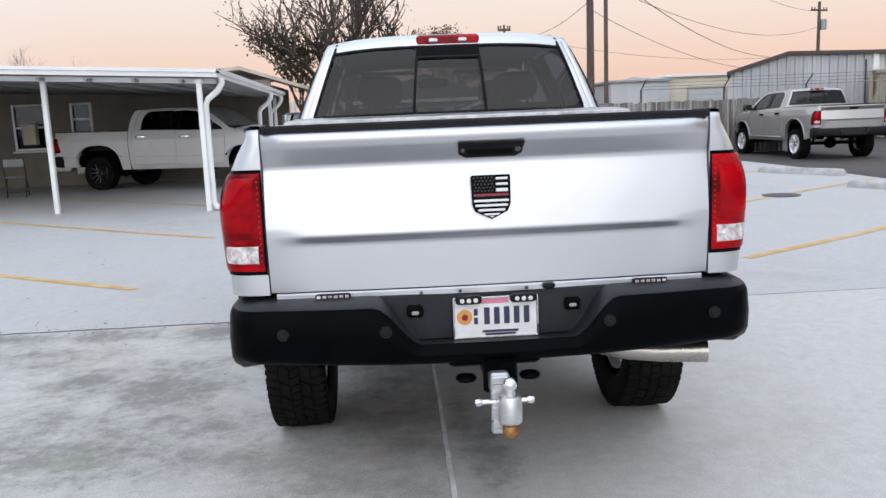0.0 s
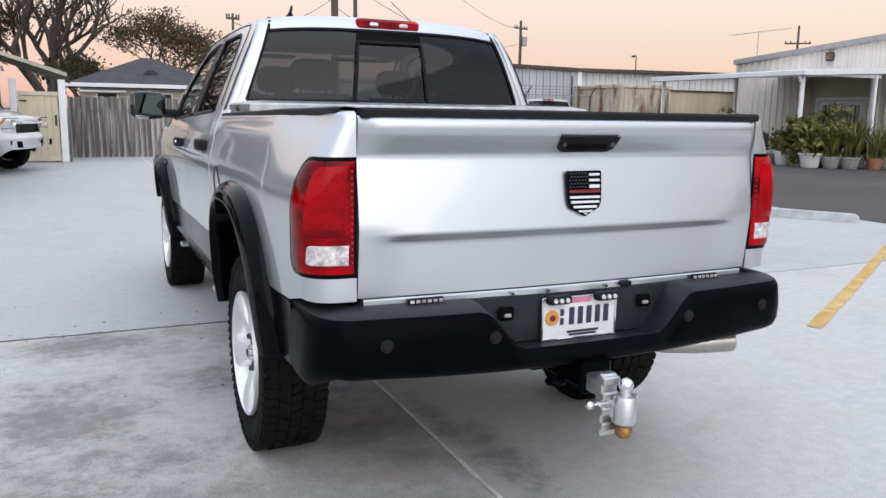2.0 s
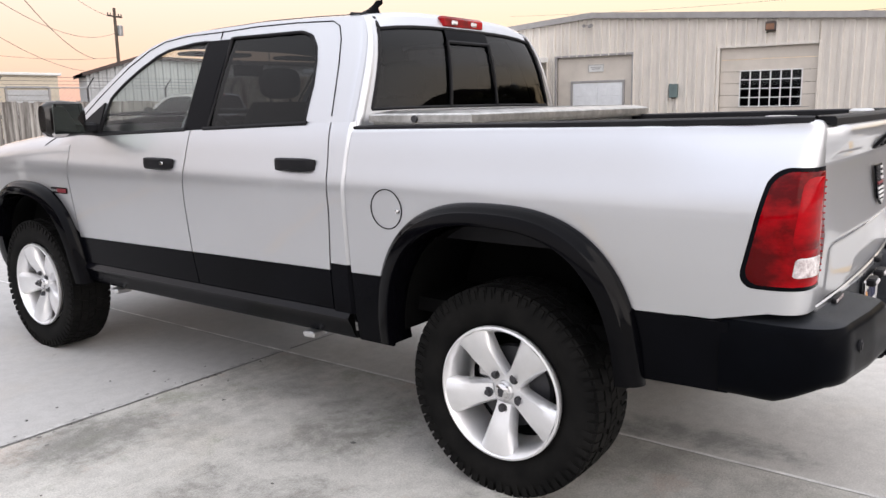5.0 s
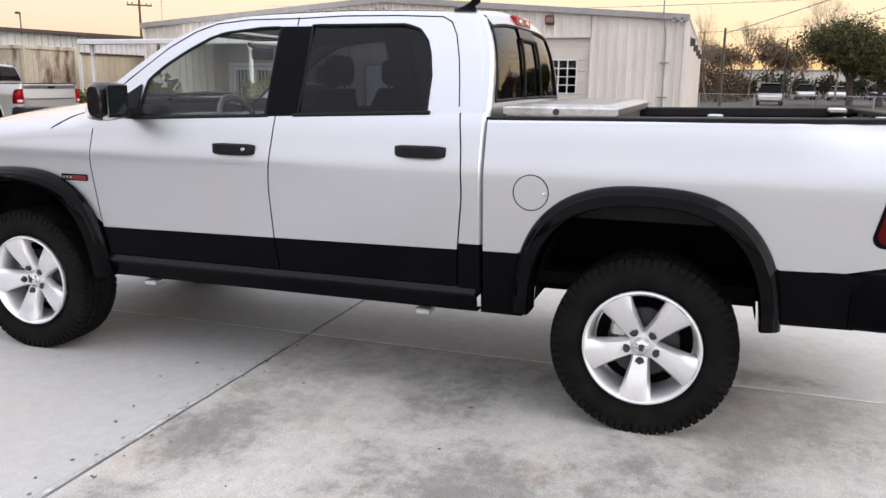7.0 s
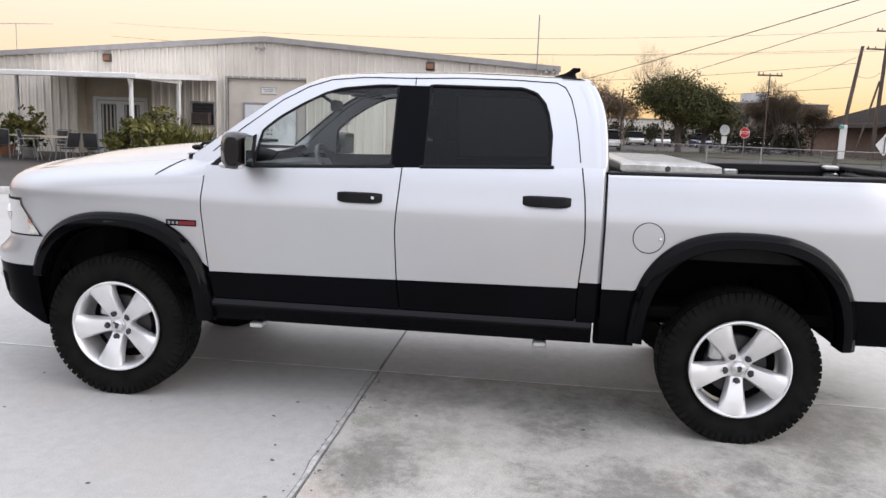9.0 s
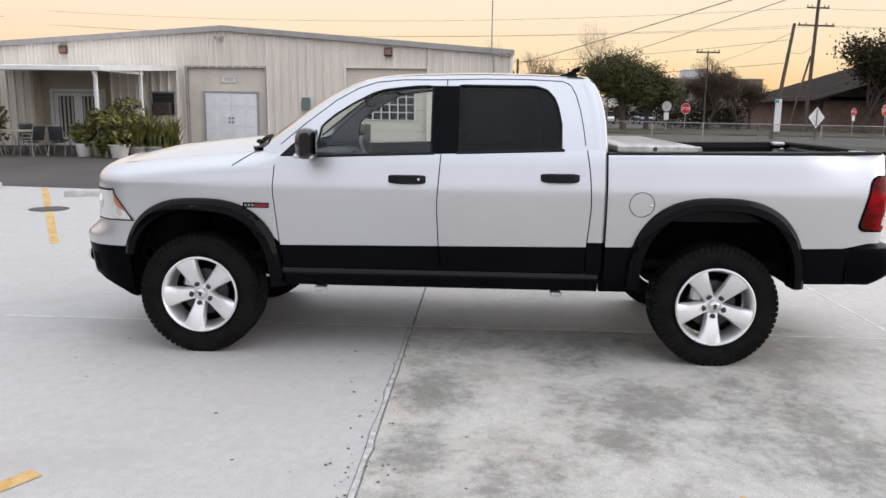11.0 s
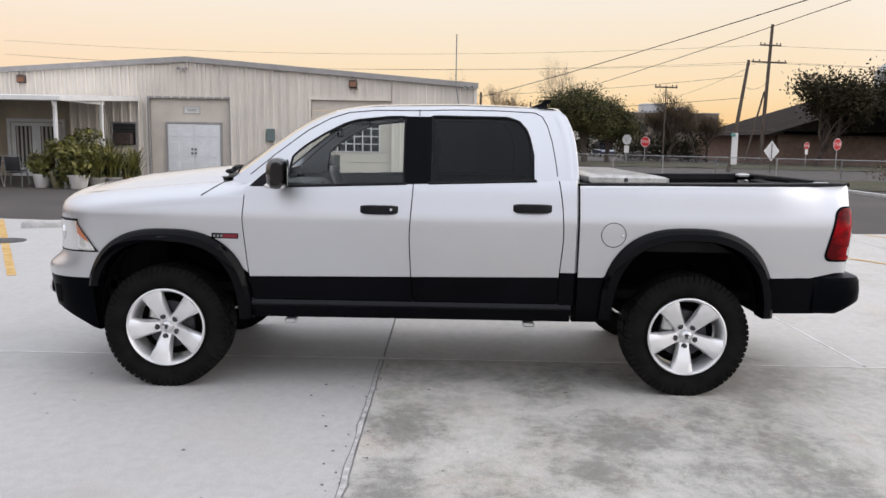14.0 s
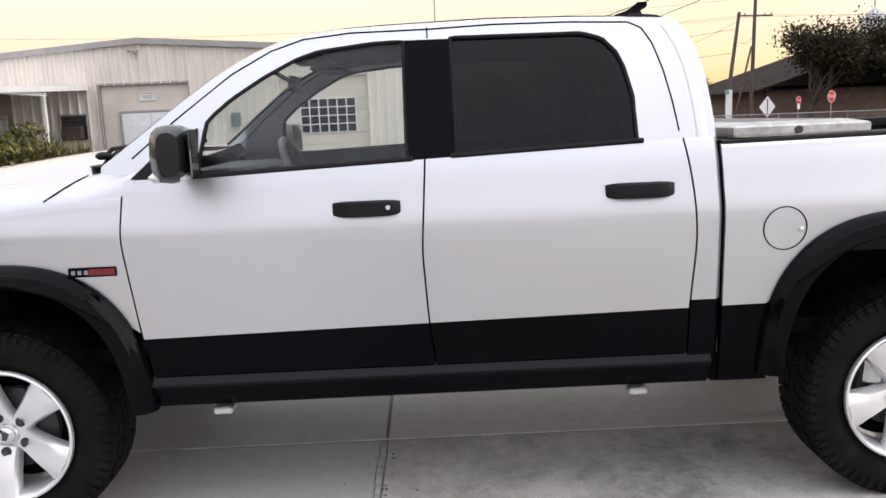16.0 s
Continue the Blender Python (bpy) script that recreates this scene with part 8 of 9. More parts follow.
build_warehouse()
g = build_block("storage_building", "low grey concrete building behind the fence", 11.7, 15.0, 40, 48, 3.2, SIDING_GREY, TRIM_GREY)
part("gable", MB().prism([(11.7, 3.2), (13.0, 3.45), (15.0, 3.25)], 0.2, lambda u, v, d: (u, 40.0 + d, v)), SIDING_GREY, g, smooth=0)
c = build_block("garage_building", "cream block garage with a roll-up door", 15.1, 19.0, 40.5, 48, 3.4, CREAM_PAINT, WHITE_PAINT)
m = MB()
for i in range(9):
    m.box((17.33, 40.46, 0.25 + i * 0.28), (2.11, 0.05, 0.27), 0.01)
part("rollup_door", m, SIDING_GREY, c)
part("door_frame", MB().box((16.22, 40.46, 1.4), (0.10, 0.10, 2.7)).box((18.44, 40.46, 1.4), (0.10, 0.10, 2.7)).box((17.33, 40.46, 2.78), (2.14, 0.10, 0.10)), TRIM_GREY, c)


def build_container():
    c = thing("shipping_container", "rusty cream shipping container with ribbed sides", "container")
    x0, x1, y0, y1, z0, z1 = 18.4, 20.84, 23.4, 26.6, 0.17, 2.76
    m = MB()
    ribbed(m, y0, x0 + 0.12, x1 - 0.12, z0 + 0.15, z1 - 0.1, 0.24, -1, "y", 0.035)
    part("end_wall", m, RUST, c, smooth=0)
    m = MB()
    ribbed(m, x0, y0 + 0.12, y1 - 0.12, z0 + 0.15, z1 - 0.1, 0.24, -1, "x", 0.035)
    part("side_wall", m, RUST, c, smooth=0)
    part("core", MB().box(((x0 + x1) / 2, (y0 + y1) / 2, (z0 + z1) / 2), (x1 - x0 - 0.1, y1 - y0 - 0.1, z1 - z0 - 0.1)), RUST, c)
    m = MB()
    for x in (x0, x1):
        for y in (y0, y1):
            part("corner_post", MB().box((x, y, (z0 + z1) / 2), (0.16, 0.16, z1 - z0), 0.01), TAN_METAL, c)
    for z in (z0 + 0.08, z1 - 0.06):
        part("end_rail", MB().box(((x0 + x1) / 2, y0, z), (x1 - x0 - 0.16, 0.12, 0.14), 0.01), RUST, c)
        part("side_rail", MB().box((x0, (y0 + y1) / 2, z), (0.12, y1 - y0 - 0.16, 0.14), 0.01), RUST, c)


build_container()
tw = thing("tan_screen_wall", "tan ribbed metal screen wall behind the patio", "wall", kind="structure")
part("sheet", ribbed(MB(), 22.3, 20.0, 24.3, 0.1, 2.50, axis="y", out=-1, rib=0.02), TAN_METAL, tw, smooth=0)
part("cap_rail", MB().box((22.15, 22.27, 2.53), (4.4, 0.12, 0.06), 0.01), TRIM_DARK, tw)
tv = thing("tv_aerial", "thin rooftop television aerial", "aerial")
m = MB().tube([(23.0, 20.9, 3.6), (23.0, 20.9, 4.84)], 0.016, 6)
part("mast", m, GALV, tv)
part("boom", MB().tube([(22.6, 21.9, 4.79), (23.4, 19.7, 4.91)], 0.010, 5), GALV, tv)
m = MB()
for i in range(9):
    u = i / 8
    cx, cy, cz, h = 22.6 + 0.8 * u, 21.9 - 2.2 * u, 4.79 + 0.12 * u, 0.12 + 0.32 * (1 - u)
    m.tube([(cx - h * 0.9, cy - h * 0.33, cz), (cx + h * 0.9, cy + h * 0.33, cz)], 0.006, 4)
part("elements", m, GALV, tv)


def build_hip_house():
    h = thing("house", "low house with a dark shingle hip roof behind the fence", "house", kind="structure")
    x0, x1, y0, y1, ze, zr = -2.10, 4.35, 32.0, 40.0, 2.46, 3.78
    m = MB()
    for cx, cy, w, d in (((x0 + x1) / 2, y0 + 0.6, x1 - x0 - 1.0, 0.2), ((x0 + x1) / 2, y1 - 0.6, x1 - x0 - 1.0, 0.2), (x0 + 0.6, (y0 + y1) / 2, 0.2, y1 - y0 - 1.4), (x1 - 0.6, (y0 + y1) / 2, 0.2, y1 - y0 - 1.4)):
        m.box((cx, cy, 1.15), (w, d, 2.3))
    part("wall", m, CREAM_PAINT, h, smooth=0)
    v = [(x0, y0, ze), (x1, y0, ze), (x1, y1, ze), (x0, y1, ze), (1.05, 36.0, zr), (1.45, 36.0, zr)]
    part("roof", MB().add(v, [(0, 1, 5, 4), (1, 2, 5), (2, 3, 4, 5), (3, 0, 4), (0, 3, 2, 1)]), ROOF_SHINGLE, h, smooth=0)
    m = MB().box(((x0 + x1) / 2, y0 - 0.03, ze - 0.06), (x1 - x0 + 0.06, 0.06, 0.16), 0.01)
    part("fascia", m, WHITE_PAINT, h)
    part("fascia", MB().box((x1 + 0.03, (y0 + y1) / 2, ze - 0.06), (0.06, y1 - y0, 0.16), 0.01), WHITE_PAINT, h)
    part("window_awning", MB().box((-0.75, y0 + 0.28, 2.16), (1.75, 0.34, 0.10), 0.02), WHITE_PAINT, h)
    for x in (-0.6, 1.55, 2.75):
        wn_ = part("window", MB().box((x, y0 + 0.47, 1.75), (0.75, 0.05, 0.7)), DARK_OPEN, h)
        part("window_frame", MB().box((x - 0.4, y0 + 0.45, 1.75), (0.08, 0.08, 0.8)).box((x + 0.4, y0 + 0.45, 1.75), (0.08, 0.08, 0.8)).box((x, y0 + 0.45, 2.12), (0.72, 0.08, 0.07)).box((x, y0 + 0.45, 1.38), (0.72, 0.08, 0.07)), WHITE_PAINT, wn_)
    m = MB()
    for k in range(3):
        m.box((1.22, 33.5 + 0.22 * k, 2.97 + 0.07 * k), (0.6 - 0.15 * k, 0.24, 0.06))
    part("roof_vent", m, ROOF_SHINGLE, h)


build_hip_house()


def build_shed():
    s = thing("shed", "small olive shed with white trim behind the fence", "shed", kind="structure")
    y = 27.4
    OLIVE = mat("olive_boards", (0.17, 0.155, 0.10), 0.8, var=0.12)
    part("front_wall", MB().prism([(2.45, 0.15), (5.25, 0.15), (5.25, 1.88), (3.9, 2.38), (2.45, 1.88)], 0.1, lambda u, v, d: (u, y + d, v)), OLIVE, s, smooth=0)
    part("side_wall", MB().box((2.5, y + 1.6, 1.0), (0.1, 3.0, 1.75)).box((5.2, y + 1.6, 1.0), (0.1, 3.0, 1.75)), OLIVE, s)
    for xa, za, xb, zb in ((3.9, 2.44, 2.25, 1.86), (3.9, 2.44, 5.42, 1.88)):
        part("roof_slope", MB().grid([[(xa, yy, za + d), (xb, yy, zb + d)] for yy, d in ((y - 0.2, 0), (y + 3.2, 0), (y + 3.2, 0.07), (y - 0.2, 0.07), (y - 0.2, 0))]), ROOF_SHINGLE, s, smooth=0)
        part("barge_board", MB().grid([[(xa, yy, za + d), (xb, yy, zb + d)] for yy, d in ((y - 0.24, -0.06), (y - 0.24, 0.06), (y - 0.2, 0.06), (y - 0.2, -0.06), (y - 0.24, -0.06))]), WHITE_PAINT, s, smooth=0)
    part("gable_vent", MB().box((3.95, y - 0.03, 2.10), (0.42, 0.05, 0.16), 0.008), WHITE_PAINT, s)


build_shed()


def build_brick_hall():
    b = thing("brick_hall", "brown brick hall with a broad dark sloping roof", "building", kind="structure")
    x0, x1 = 63.5, 85
    for q, size in (((x0 + 0.1, -42.0, 1.65), (0.2, 30, 3.1)), ((75, -27.0, 1.65), (22, 0.2, 3.1)), ((75, -57.0, 1.65), (22, 0.2, 3.1)), ((85, -42.0, 1.65), (0.2, 30, 3.1))):
        part("wall", MB().box(q, size), BRICK_FAR, b, smooth=0)
    part("roof", MB().grid([[(x0 - 1, -25.6, 2.75), (x1, -25.6, 2.75)], [(x0 - 1, -43.0, 8.1), (x1, -43.0, 8.1)], [(x0 - 1, -59.0, 2.75), (x1, -59.0, 2.75)]]).add([(x0 - 1.0, -25.6, 2.75), (x0 - 1.0, -43.0, 8.1), (x0 - 1.0, -59.0, 2.75)], [(0, 1, 2)]), ROOF_FLAT, b, smooth=0)
    part("eave_board", MB().box((x0 - 0.9, -42.0, 2.95), (0.2, 30, 0.25)), TRIM_DARK, b)
    t = part("bell_tower", MB().box((78, -44, 5), (2.0, 2.0, 9.5), 0.05), SIDING_GREY, b)
    part("tower_cap", MB().add([(77, -45, 9.7), (79, -45, 9.7), (79, -43, 9.7), (77, -43, 9.7), (78, -44, 11.0)], [(0, 1, 4), (1, 2, 4), (2, 3, 4), (3, 0, 4)]), SIDING_GREY, t, smooth=0)
    part("spire", MB().tube([(78, -44, 11.0), (78, -44, 14.0)], 0.06, 6), STEEL_DARK, t)


build_brick_hall()
fb = build_block("far_office", "long flat grey office building far down the street", 118, 130, -40, -22, 6.6, FAR_WALL, TRIM_GREY)
part("roof_unit", MB().box((120, -30, 7.4), (3, 3.4, 1.3), 0.1).box((120, -34, 7.1), (2, 2, 0.8), 0.1), SIDING_GREY, fb)
for k in range(7):
    part("window", MB().box((117.98, -23.5 - 2.4 * k, 4.2), (0.1, 1.3, 1.2), 0.02), DARK_OPEN, fb)
sh = build_block("far_store", "low pale store building far down the street", 100, 108, -22, -2, 3.4, SIDING, TRIM_GREY)
for k in range(6):
    part("window", MB().box((99.98, -4 - 3 * k, 1.6), (0.1, 1.8, 1.2), 0.02), DARK_OPEN, sh)

# grass strips
for nm, pts in (("grass_strip", [(23.5, -12.0), (33.2, -12.6), (27.0, -24.5), (16.0, -24.5)]), ("grass_strip", [(50.0, -6), (63, -6), (63, -52), (42, -52)])):
    m = MB()
    n = 30
    rows = []
    rnd = random.Random(8)
    for i in range(n + 1):
        row = []
        for j in range(n + 1):
            u, v = i / n, j / n
            a = Vector(pts[0]).lerp(Vector(pts[1]), u)
            b = Vector(pts[3]).lerp(Vector(pts[2]), u)
            p = a.lerp(b, v)
            row.append((p.x, p.y, land(p.x, p.y) + 0.01 + rnd.uniform(0, 0.05)))
        rows.append(row)
    ob = part(nm, m.grid(rows), GRASS, fix=False)
    tagged(ob, "short dry winter grass beside the street", "grass", kind="stuff")
kb = part("kerb", MB().box((19.6, -12.3, 0.20), (8.5, 0.16, 0.14), 0.02, -4), STOP_CONC)
tagged(kb, "low concrete kerb at the edge of the yard", "kerb", kind="structure")


# ---- trees ----
def leaf_quads(m, centres, per, spread, size, rng):
    """Many small leaf faces scattered round the centres."""
    tuft = 5 if per > 5 else 1
    C = np.repeat(np.array(centres, float), tuft, axis=0)
    C = C + np.clip(rng.normal(0, 1, C.shape), -1.25, 1.25) * np.array(spread)
    C = np.repeat(C, max(per // tuft, 1), axis=0)
    if tuft > 1:
        C = C + np.clip(rng.normal(0, 0.42, C.shape), -0.8, 0.8) * np.array(spread)
    P = C
    A = rng.normal(0, 1, C.shape)
    A /= np.linalg.norm(A, axis=1)[:, None]
    B = np.cross(A, rng.normal(0, 1, C.shape))
    B /= np.linalg.norm(B, axis=1)[:, None] + 1e-9
    s = size * rng.uniform(0.6, 1.3, (len(C), 1))
    k = len(m.v)
    V = np.stack([P - A * s, P + B * s * 0.45, P + A * s, P - B * s * 0.45], 1).reshape(-1, 3)
    m.v += [tuple(p) for p in V.tolist()]
    m.f += [(k + 4 * i, k + 4 * i + 1, k + 4 * i + 2, k + 4 * i + 3) for i in range(len(C))]


def build_tree(x, y, height, r, spread, label, leaf, per, size, seed, fork=0.32, levels=4, clump=0.45, group="", lean=0.0, up=0.5, twig=0.6, leap=1.0, bark=None):
    """A tapered trunk with forking limbs and a crown of small leaves at the twig ends."""
    t = thing("tree", label, "tree", group, at=pose(x, y, land(x, y) - 0.03))
    rnd = random.Random(seed)
    rng = np.random.default_rng(seed)
    wood, tips = MB(), []
    def grow(p, d, L, rad, lev):
        pts = [p]
        q, dd = p.copy(), d.copy()
        for i in range(3):
            dd = (dd + Vector((rnd.gauss(0, 0.13), rnd.gauss(0, 0.13), rnd.gauss(0.03, 0.08)))).normalized()
            q = q + dd * (L / 3)
            pts.append(q.copy())
            if lev <= 1 and leaf is not None:
                tips.append(tuple(q))
        wood.tube(pts, rad, 10 if lev == levels else (7 if lev > 1 else 4), rad * 0.62, cap=lev == levels)
        if lev == 0:
            return
        n = (rnd.choice((3, 3, 4)) if lev > 1 else 3) + (2 if leap > 1 and lev == levels else 0)
        for k in range(n):
            a = 2 * math.pi * (k + rnd.uniform(0, 0.7)) / n
            out = Vector((math.cos(a), math.sin(a), 0)) * spread
            nd = (dd * (0.55 + up * 0.5) + out * rnd.uniform(0.6, 1.1) + Vector((0, 0, rnd.uniform(0.0, 0.5) * up))).normalized()
            start = pts[-1] if k < 2 else pts[2]
            grow(start, nd, L * rnd.uniform(0.62, 0.86) * (leap if lev == levels else 1.0), rad * twig * rnd.uniform(0.8, 1.05), lev - 1)
    grow(Vector((0, 0, 0)), Vector((lean, 0, 1)).normalized(), height * fork, r, levels)
    part("trunk", wood, bark or BARK, t, smooth=60, fix=False)
    if leaf is not None and tips:
        crown = MB()
        leaf_quads(crown, tips, per, (clump, clump, clump * 0.7), size, rng)
        part("crown", crown, leaf, t, smooth=0, fix=False)
    return t


build_tree(-3.0, 44, 14.0, 0.38, 0.74, "large vase-shaped winter tree with fine twigs and few brown leaves", LEAF_TWIG, 3, 0.075, 11, fork=0.12, levels=5, clump=0.28, up=0.8, twig=0.66, leap=2.5, lean=0.16)
build_tree(-5.0, 44, 9.4, 0.15, 0.52, "slim tree with loose dark foliage in clumps", LEAF_TWIG, 5, 0.095, 5, fork=0.24, levels=5, clump=0.30, up=0.9)
build_tree(-1.6, 43, 6.2, 0.18, 0.62, "bushy tree with dark brown foliage", LEAF_TWIG, 5, 0.085, 21, fork=0.22, levels=5, clump=0.34)
build_tree(2.7, 46, 9.8, 0.20, 0.95, "spreading tree with loose reddish brown foliage", LEAF_DRY, 6, 0.10, 22, fork=0.25, levels=5, clump=0.30, up=0.35)
build_tree(6.0, 45, 5.0, 0.14, 0.7, "small tree with loose dark brown foliage", LEAF_TWIG, 4, 0.09, 25, fork=0.25, levels=5, clump=0.22)
for x, y, h, s in ((-31.0, 62, 9.0, 23), (-27.0, 62, 8.0, 24)):
    build_tree(x, y, h, 0.09, 0.5, "small bare twiggy tree beyond the carport", None, 0, 0.05, s, fork=0.28, levels=5, up=0.9)
build_tree(60, -9.6, 8.8, 0.28, 0.85, "broad evergreen oak with a dense green crown", LEAF_OAK, 70, 0.10, 31, fork=0.24, levels=4, clump=0.80, up=0.4)
build_tree(62, -11.9, 7.2, 0.24, 0.8, "broad evergreen oak with a dense green crown", LEAF_OAK, 65, 0.10, 32, fork=0.24, levels=4, clump=0.78, up=0.4)
build_tree(60, -28.9, 18.0, 0.28, 0.72, "tall evergreen tree with a loose dark crown", LEAF, 6, 0.15, 33, fork=0.095, levels=5, clump=0.56, up=0.75, leap=1.6)
build_tree(61, -36.5, 18.5, 0.32, 0.75, "tall evergreen tree with a loose dark crown", LEAF, 9, 0.16, 34, fork=0.10, levels=5, clump=0.52, up=0.75, leap=1.6)
build_tree(66, -18.2, 7.2, 0.16, 0.5, "round bare tree with reddish twigs", LEAF_DRY, 2, 0.05, 35, fork=0.24, levels=6, clump=0.25, up=0.8)
build_tree(66, -20.8, 6.2, 0.16, 0.5, "round bare tree with reddish twigs", LEAF_DRY, 2, 0.05, 36, fork=0.24, levels=6, clump=0.25, up=0.8)
for x, y, h, s in ((68, -16.6, 6.0, 46), (70, -23.0, 6.4, 47), (72, -19.6, 7.0, 48)):
    build_tree(x, y, h, 0.15, 0.6, "round bare tree with reddish twigs", LEAF_DRY, 3, 0.06, s, fork=0.22, levels=6, clump=0.3, up=0.7)
for x, y, h, s in ((75, 1.0, 9.5, 41), (80, -3.5, 9.5, 42), (80, -11.3, 13.5, 43), (68, 0.4, 7.4, 45)):
    build_tree(x, y, h, 0.12, 0.42, "tall bare winter tree in warm light", None, 0, 0.06, s, fork=0.24, levels=6, clump=0.3, up=1.0, twig=0.56, bark=BARK_PALE)

for x, y, h, s in ((82, 2.0, 7.8, 81), (84, -0.6, 8.6, 82), (80, -2.8, 7.6, 83), (83, -5.2, 8.4, 84), (82, -7.6, 7.4, 85)):
    build_tree(x, y, h, 0.12, 0.5, "winter tree with thin dry foliage, coloured as lit by sunset", LEAF_SUNSET, 5, 0.10, s, fork=0.22, levels=5, clump=0.42, up=0.8, bark=BARK_PALE)


def build_hedge(x0, y0, x1, y1, h, w, n, label, leaf, seed, size=0.12):
    rng = np.random.default_rng(seed)
    u = rng.uniform(0, 1, n)
    hh = h * (0.75 + 0.35 * np.sin(u * 37 + seed) * np.sin(u * 91))
    c = np.stack([x0 + (x1 - x0) * u + rng.normal(0, w, n), y0 + (y1 - y0) * u + rng.normal(0, w * 0.3, n), FAR_Z + hh * rng.uniform(0, 1, n) ** 0.8], 1)
    m = MB()
    leaf_quads(m, c, 10, (0.35, 0.35, 0.25), size, rng)
    ob = part("shrub_belt", m, leaf, smooth=0, fix=False)
    tagged(ob, label, "shrubs", kind="stuff")


build_hedge(98, -60, 98, 12, 3.4, 1.5, 1500, "dark belt of shrubs and trees far down the street", LEAF, 51, 0.22)
build_hedge(70, -22.5, 70, -15.0, 2.6, 0.6, 500, "dark shrubs beside the street", LEAF, 52)
build_hedge(66, 4.0, 74, -3.0, 3.6, 0.8, 700, "grey-brown winter shrubs along the lane", LEAF_DRY, 53)
build_hedge(31.5, -18.5, 29.5, -22.5, 0.9, 0.4, 60, "thin brown weeds on the fence", LEAF_DRY, 54, 0.07)


# ---- patio ----
def build_pot(x, y, r, h, material, label, plant, seed, ph):
    p = thing("plant_pot", label, "potted plant", "patio plants", at=pose(x, y, land(x, y) - 0.006))
    m = MB().lathe([(0.0, 0.0), (r * 0.68, 0.0), (r * 0.74, 0.02), (r * 0.97, h * 0.86), (r * 1.06, h * 0.87), (r * 1.06, h), (r * 0.95, h), (r * 0.93, h * 0.9), (0.0, h * 0.9)], (0, 0, 0), "z", 24)
    part("pot", m, material, p)
    rng = np.random.default_rng(seed)
    m = MB()
    if plant == "blade":
        for i in range(130):
            a, lean_, L = rng.uniform(0, 2 * math.pi), rng.uniform(0.15, 0.75), ph * rng.uniform(0.55, 1.05)
            d = Vector((math.cos(a), math.sin(a), 0))
            s = Vector((-d.y, d.x, 0)) * rng.uniform(0.012, 0.028)
            base = Vector((rng.normal(0, r * 0.4), rng.normal(0, r * 0.4), h * 0.9))
            pts = [base + d * (lean_ * L * u ** 1.6) + Vector((0, 0, L * (u - 0.42 * lean_ * u * u))) for u in (0, 0.35, 0.7, 1.0)]
            m.grid([[q - s * w, q + s * w] for q, w in zip(pts, (1, 1.1, 0.8, 0.05))])
    else:
        stems = []
        for i in range(26):
            a, rr = rng.uniform(0, 2 * math.pi), rng.uniform(0.1, 0.45) * ph * 0.75
            stems.append((rr * math.cos(a), rr * math.sin(a), h + ph * rng.uniform(0.15, 0.95) * (1 - 0.35 * rr / ph)))
        leaf_quads(m, stems, 30, (0.14, 0.14, 0.12), 0.085, rng)
        st = MB()
        for q in stems[::2]:
            st.tube([(0, 0, h * 0.9), (q[0] * 0.4, q[1] * 0.4, q[2] * 0.6), q], 0.008, 4)
        part("stem", st, BARK, p, fix=False)
    part("foliage", m, LEAF_POT, p, smooth=0, fix=False)
    return p


GREY_POT = mat("grey_stone_pot", (0.30, 0.29, 0.27), 0.85, var=0.25, scale=8)
MOSSY_POT = mat("mossy_stone_pot", (0.36, 0.33, 0.27), 0.85, var=0.25, scale=5, col2=(0.34, 0.29, 0.10))
for args in ((16.89, 13.57, 0.25, 0.40, CERAMIC, "white pot with a thin dark plant", "leaf", 61, 0.50), (16.91, 13.02, 0.31, 0.48, MOSSY_POT, "mossy stone pot with a tall leafy plant", "leaf", 62, 0.95),
             (16.60, 12.36, 0.30, 0.40, CERAMIC, "wide white pot with a bushy green plant", "leaf", 63, 0.85), (16.62, 12.70, 0.14, 0.20, GREY_POT, "small dark pot with a low plant", "leaf", 60, 0.35),
             (16.94, 11.98, 0.25, 0.32, GREY_POT, "stone pot with arching green leaves", "blade", 64, 1.00), (17.25, 11.62, 0.25, 0.32, GREY_POT, "dark pot with arching green leaves", "blade", 65, 1.05),
             (17.85, 11.35, 0.22, 0.30, TERRACOTTA, "terracotta pot with arching leaves", "blade", 66, 0.90), (17.75, 12.75, 0.28, 0.40, GREY_POT, "large pot with a tall leafy plant", "leaf", 67, 1.35),
             (18.10, 12.10, 0.26, 0.36, GREY_POT, "large pot with arching green leaves", "blade", 68, 1.30), (17.85, 13.25, 0.26, 0.36, GREY_POT, "large pot with a tall leafy plant", "leaf", 75, 0.85),
             (17.35, 12.35, 0.24, 0.34, TERRACOTTA, "terracotta pot with a bushy green plant", "leaf", 76, 1.00), (18.5, 11.55, 0.24, 0.32, GREY_POT, "dark pot with arching leaves", "blade", 77, 1.15),
             (15.6, 18.6, 0.24, 0.34, CERAMIC, "white pot with a green plant", "leaf", 69, 0.8), (15.9, 19.6, 0.24, 0.32, GREY_POT, "stone pot with a green plant", "blade", 70, 0.9), (16.3, 20.5, 0.22, 0.30, TERRACOTTA, "terracotta pot with a green plant", "leaf", 71, 0.7),
             (18.2, 17.3, 0.26, 0.36, GREY_POT, "large pot with a tall leafy plant", "leaf", 72, 1.2), (19.0, 18.6, 0.26, 0.36, TERRACOTTA, "terracotta pot with a leafy plant", "leaf", 73, 1.0), (18.0, 19.7, 0.26, 0.36, GREY_POT, "stone pot with arching leaves", "blade", 74, 1.1)):
    build_pot(*args)


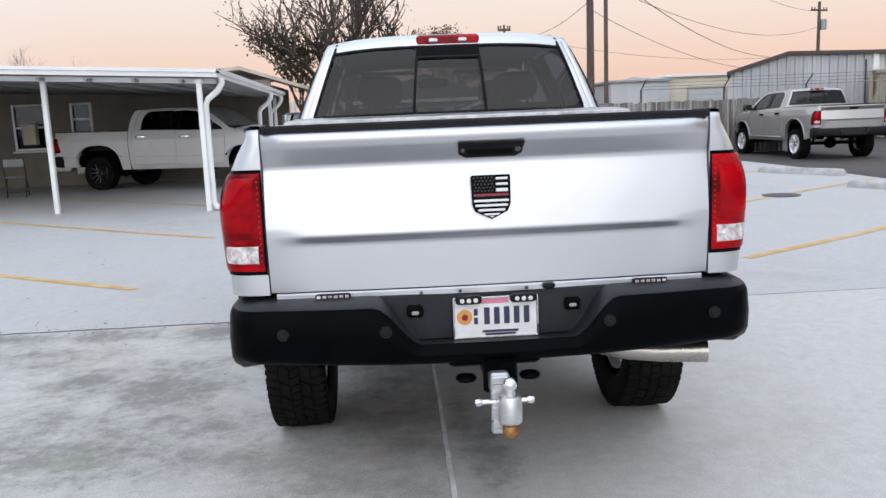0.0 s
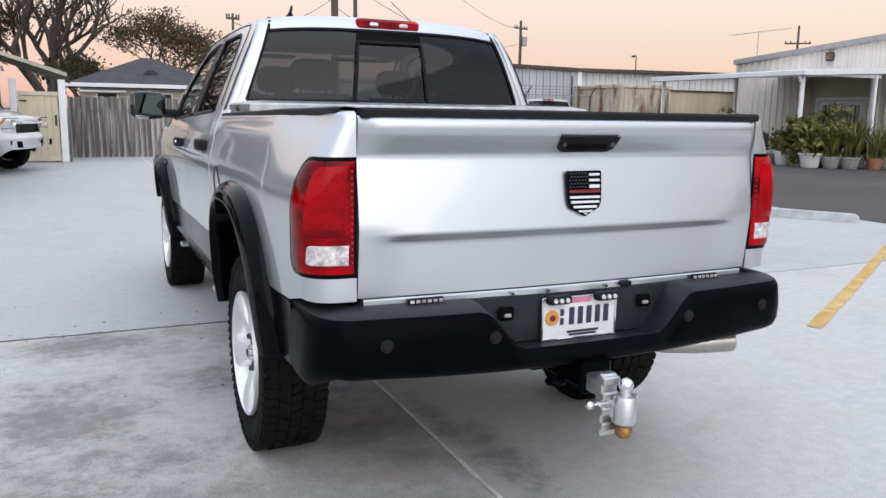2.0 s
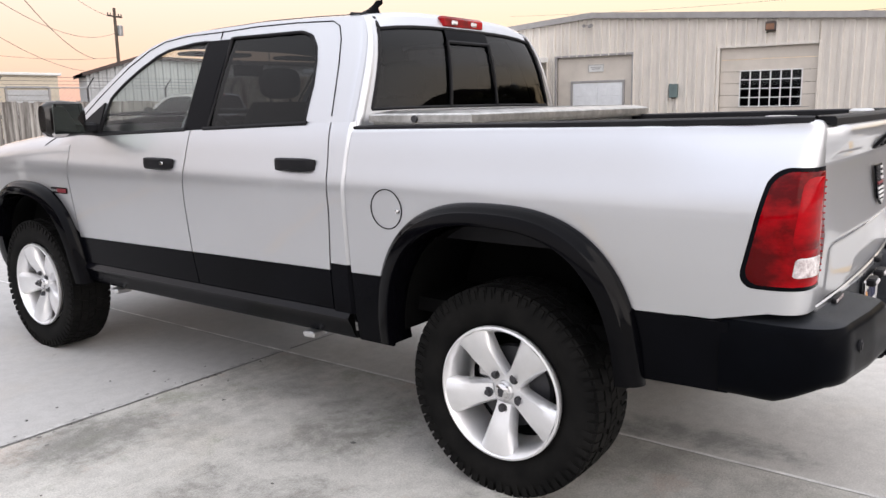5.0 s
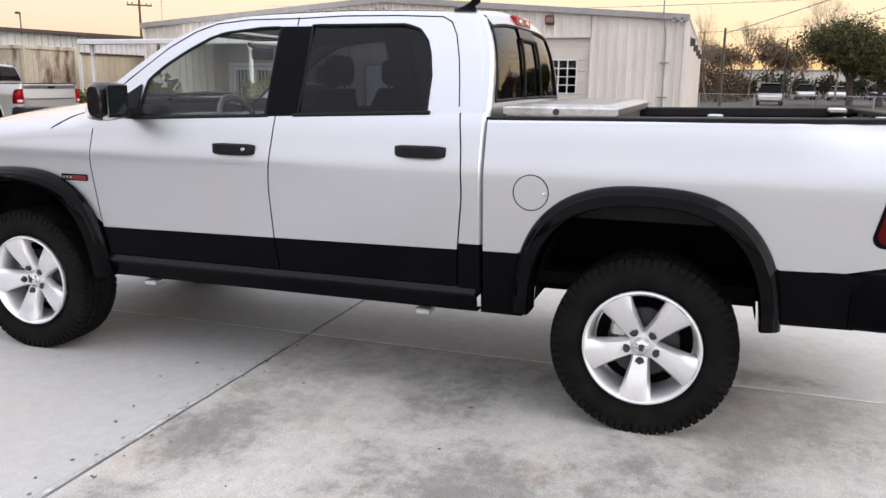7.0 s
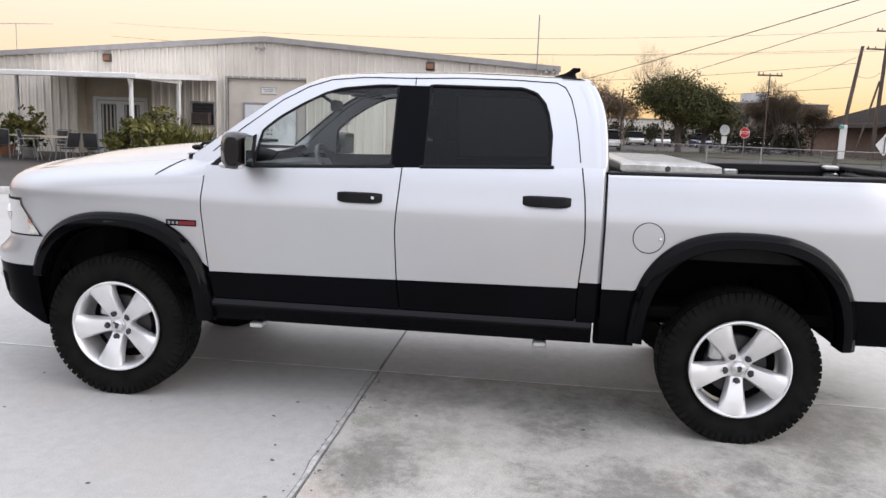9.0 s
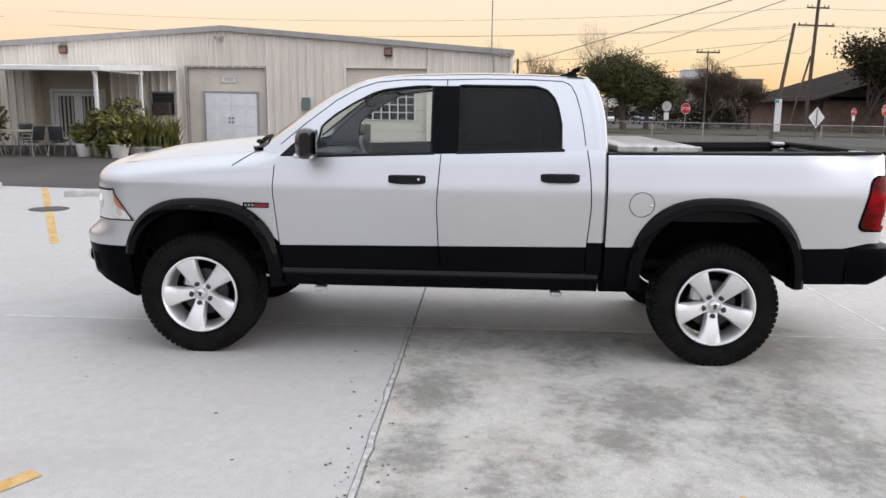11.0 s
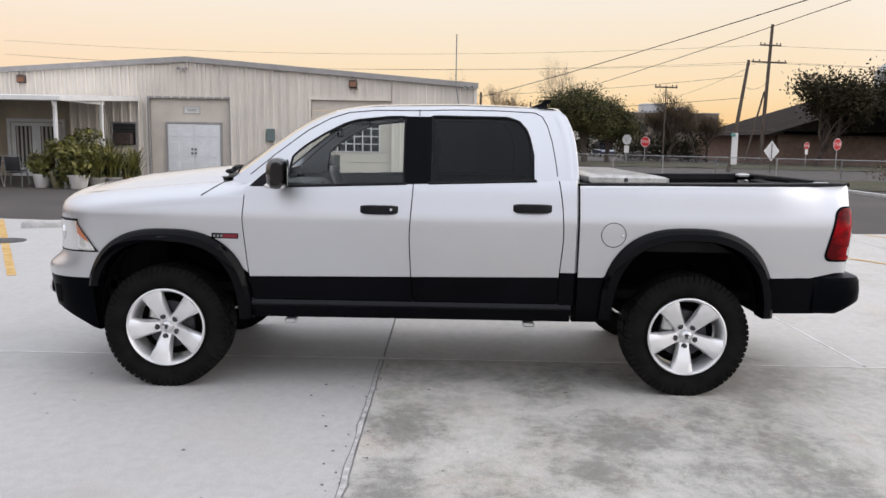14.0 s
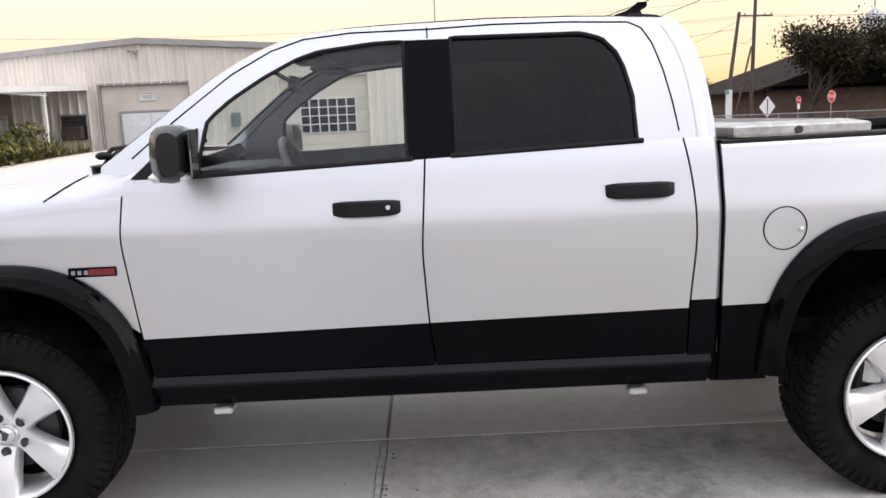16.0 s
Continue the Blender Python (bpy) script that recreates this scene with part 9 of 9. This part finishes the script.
def build_patio_chair():
    c = thing("patio_chair", "patio chair with pale metal frame and black sling", "chair", "patio chairs")
    for s in (-1, 1):
        part("leg", MB().tube([(s * 0.25, -0.27, 0.0), (s * 0.235, -0.20, 0.42), (s * 0.23, -0.17, 0.64)], 0.014, 6), GALV, c)
        part("leg", MB().tube([(s * 0.245, 0.28, 0.0), (s * 0.225, 0.20, 0.42), (s * 0.215, 0.31, 0.90)], 0.014, 6), GALV, c)
        part("armrest", MB().tube([(s * 0.23, -0.18, 0.64), (s * 0.24, 0.0, 0.66), (s * 0.222, 0.25, 0.64)], 0.016, 6), GALV, c)
    rows = [[(x, -0.22 + 0.44 * v, 0.425 - 0.03 * math.sin(math.pi * v) * (1 - (x / 0.21) ** 2)) for x in np.linspace(-0.21, 0.21, 7)] for v in np.linspace(0, 1, 7)]
    sling = MB().grid(rows)
    sling.grid([[(x, y, z - 0.012) for x, y, z in r] for r in rows])
    part("seat", sling, STEEL_DARK, c, "black sling seat")
    rows = [[(x, 0.215 + 0.095 * v + 0.02 * math.sin(math.pi * v) * (1 - (x / 0.2) ** 2), 0.46 + 0.42 * v) for x in np.linspace(-0.20, 0.20, 7)] for v in np.linspace(0, 1, 7)]
    sling = MB().grid(rows)
    sling.grid([[(x, y + 0.010, z) for x, y, z in r] for r in rows])
    part("backrest", sling, STEEL_DARK, c, "black sling back")
    part("top_rail", MB().tube([(-0.215, 0.31, 0.90), (0, 0.325, 0.925), (0.215, 0.31, 0.90)], 0.014, 6), GALV, c)
    return c


def build_patio_table():
    t = thing("patio_table", "round patio table with a pale top under the porch", "table", "patio tables")
    part("tabletop", MB().lathe([(0.0, 0.70), (0.58, 0.70), (0.60, 0.71), (0.60, 0.735), (0.0, 0.74)], (0, 0, 0), "z", 32), CREAM_PAINT, t)
    for k in range(4):
        a = math.pi / 4 + k * math.pi / 2
        part("leg", MB().tube([(0.40 * math.cos(a), 0.40 * math.sin(a), 0.0), (0.30 * math.cos(a), 0.30 * math.sin(a), 0.36), (0.40 * math.cos(a), 0.40 * math.sin(a), 0.70)], 0.014, 6), GALV, t)
    return t


chair, table = build_patio_chair(), build_patio_table()
seats = [(17.0, 15.2, 160), (17.25, 16.6, 20), (18.5, 15.1, 210), (17.3, 14.55, 100), (18.7, 16.4, 300), (17.3, 17.6, 130), (18.9, 17.9, 250)]
for i, (x, y, a) in enumerate(seats):
    m = pose(x, y, land(x, y) - 0.008, 0, 0, a)
    if i == 0:
        chair.matrix_basis = m
    else:
        copy_thing(chair, m)
for i, (x, y) in enumerate(((17.75, 15.85), (18.2, 17.2))):
    m = pose(x, y, land(x, y) - 0.008)
    if i == 0:
        table.matrix_basis = m
    else:
        copy_thing(table, m)


def build_folding_chair():
    c = thing("folding_chair", "dark folding chair with a pale seat under the carport", "chair", at=pose(-8.76, 14.2, land(-8.76, 14.2), 0, 0, 200))
    for s in (-1, 1):
        part("leg", MB().tube([(s * 0.21, -0.24, 0.0), (s * 0.21, 0.10, 0.52), (s * 0.20, 0.22, 0.86)], 0.013, 6), STEEL_DARK, c)
        part("leg", MB().tube([(s * 0.19, 0.26, 0.0), (s * 0.19, -0.16, 0.46)], 0.013, 6), STEEL_DARK, c)
    part("seat", MB().box((0, -0.02, 0.45), (0.40, 0.40, 0.025), 0.01), CARPORT_SHADE, c)
    part("backrest", MB().box((0, 0.20, 0.76), (0.40, 0.03, 0.18), 0.012), CARPORT_SHADE, c)
    part("crossbar", MB().tube([(-0.2, -0.2, 0.10), (0.2, -0.2, 0.10)], 0.010, 6), STEEL_DARK, c)


build_folding_chair()
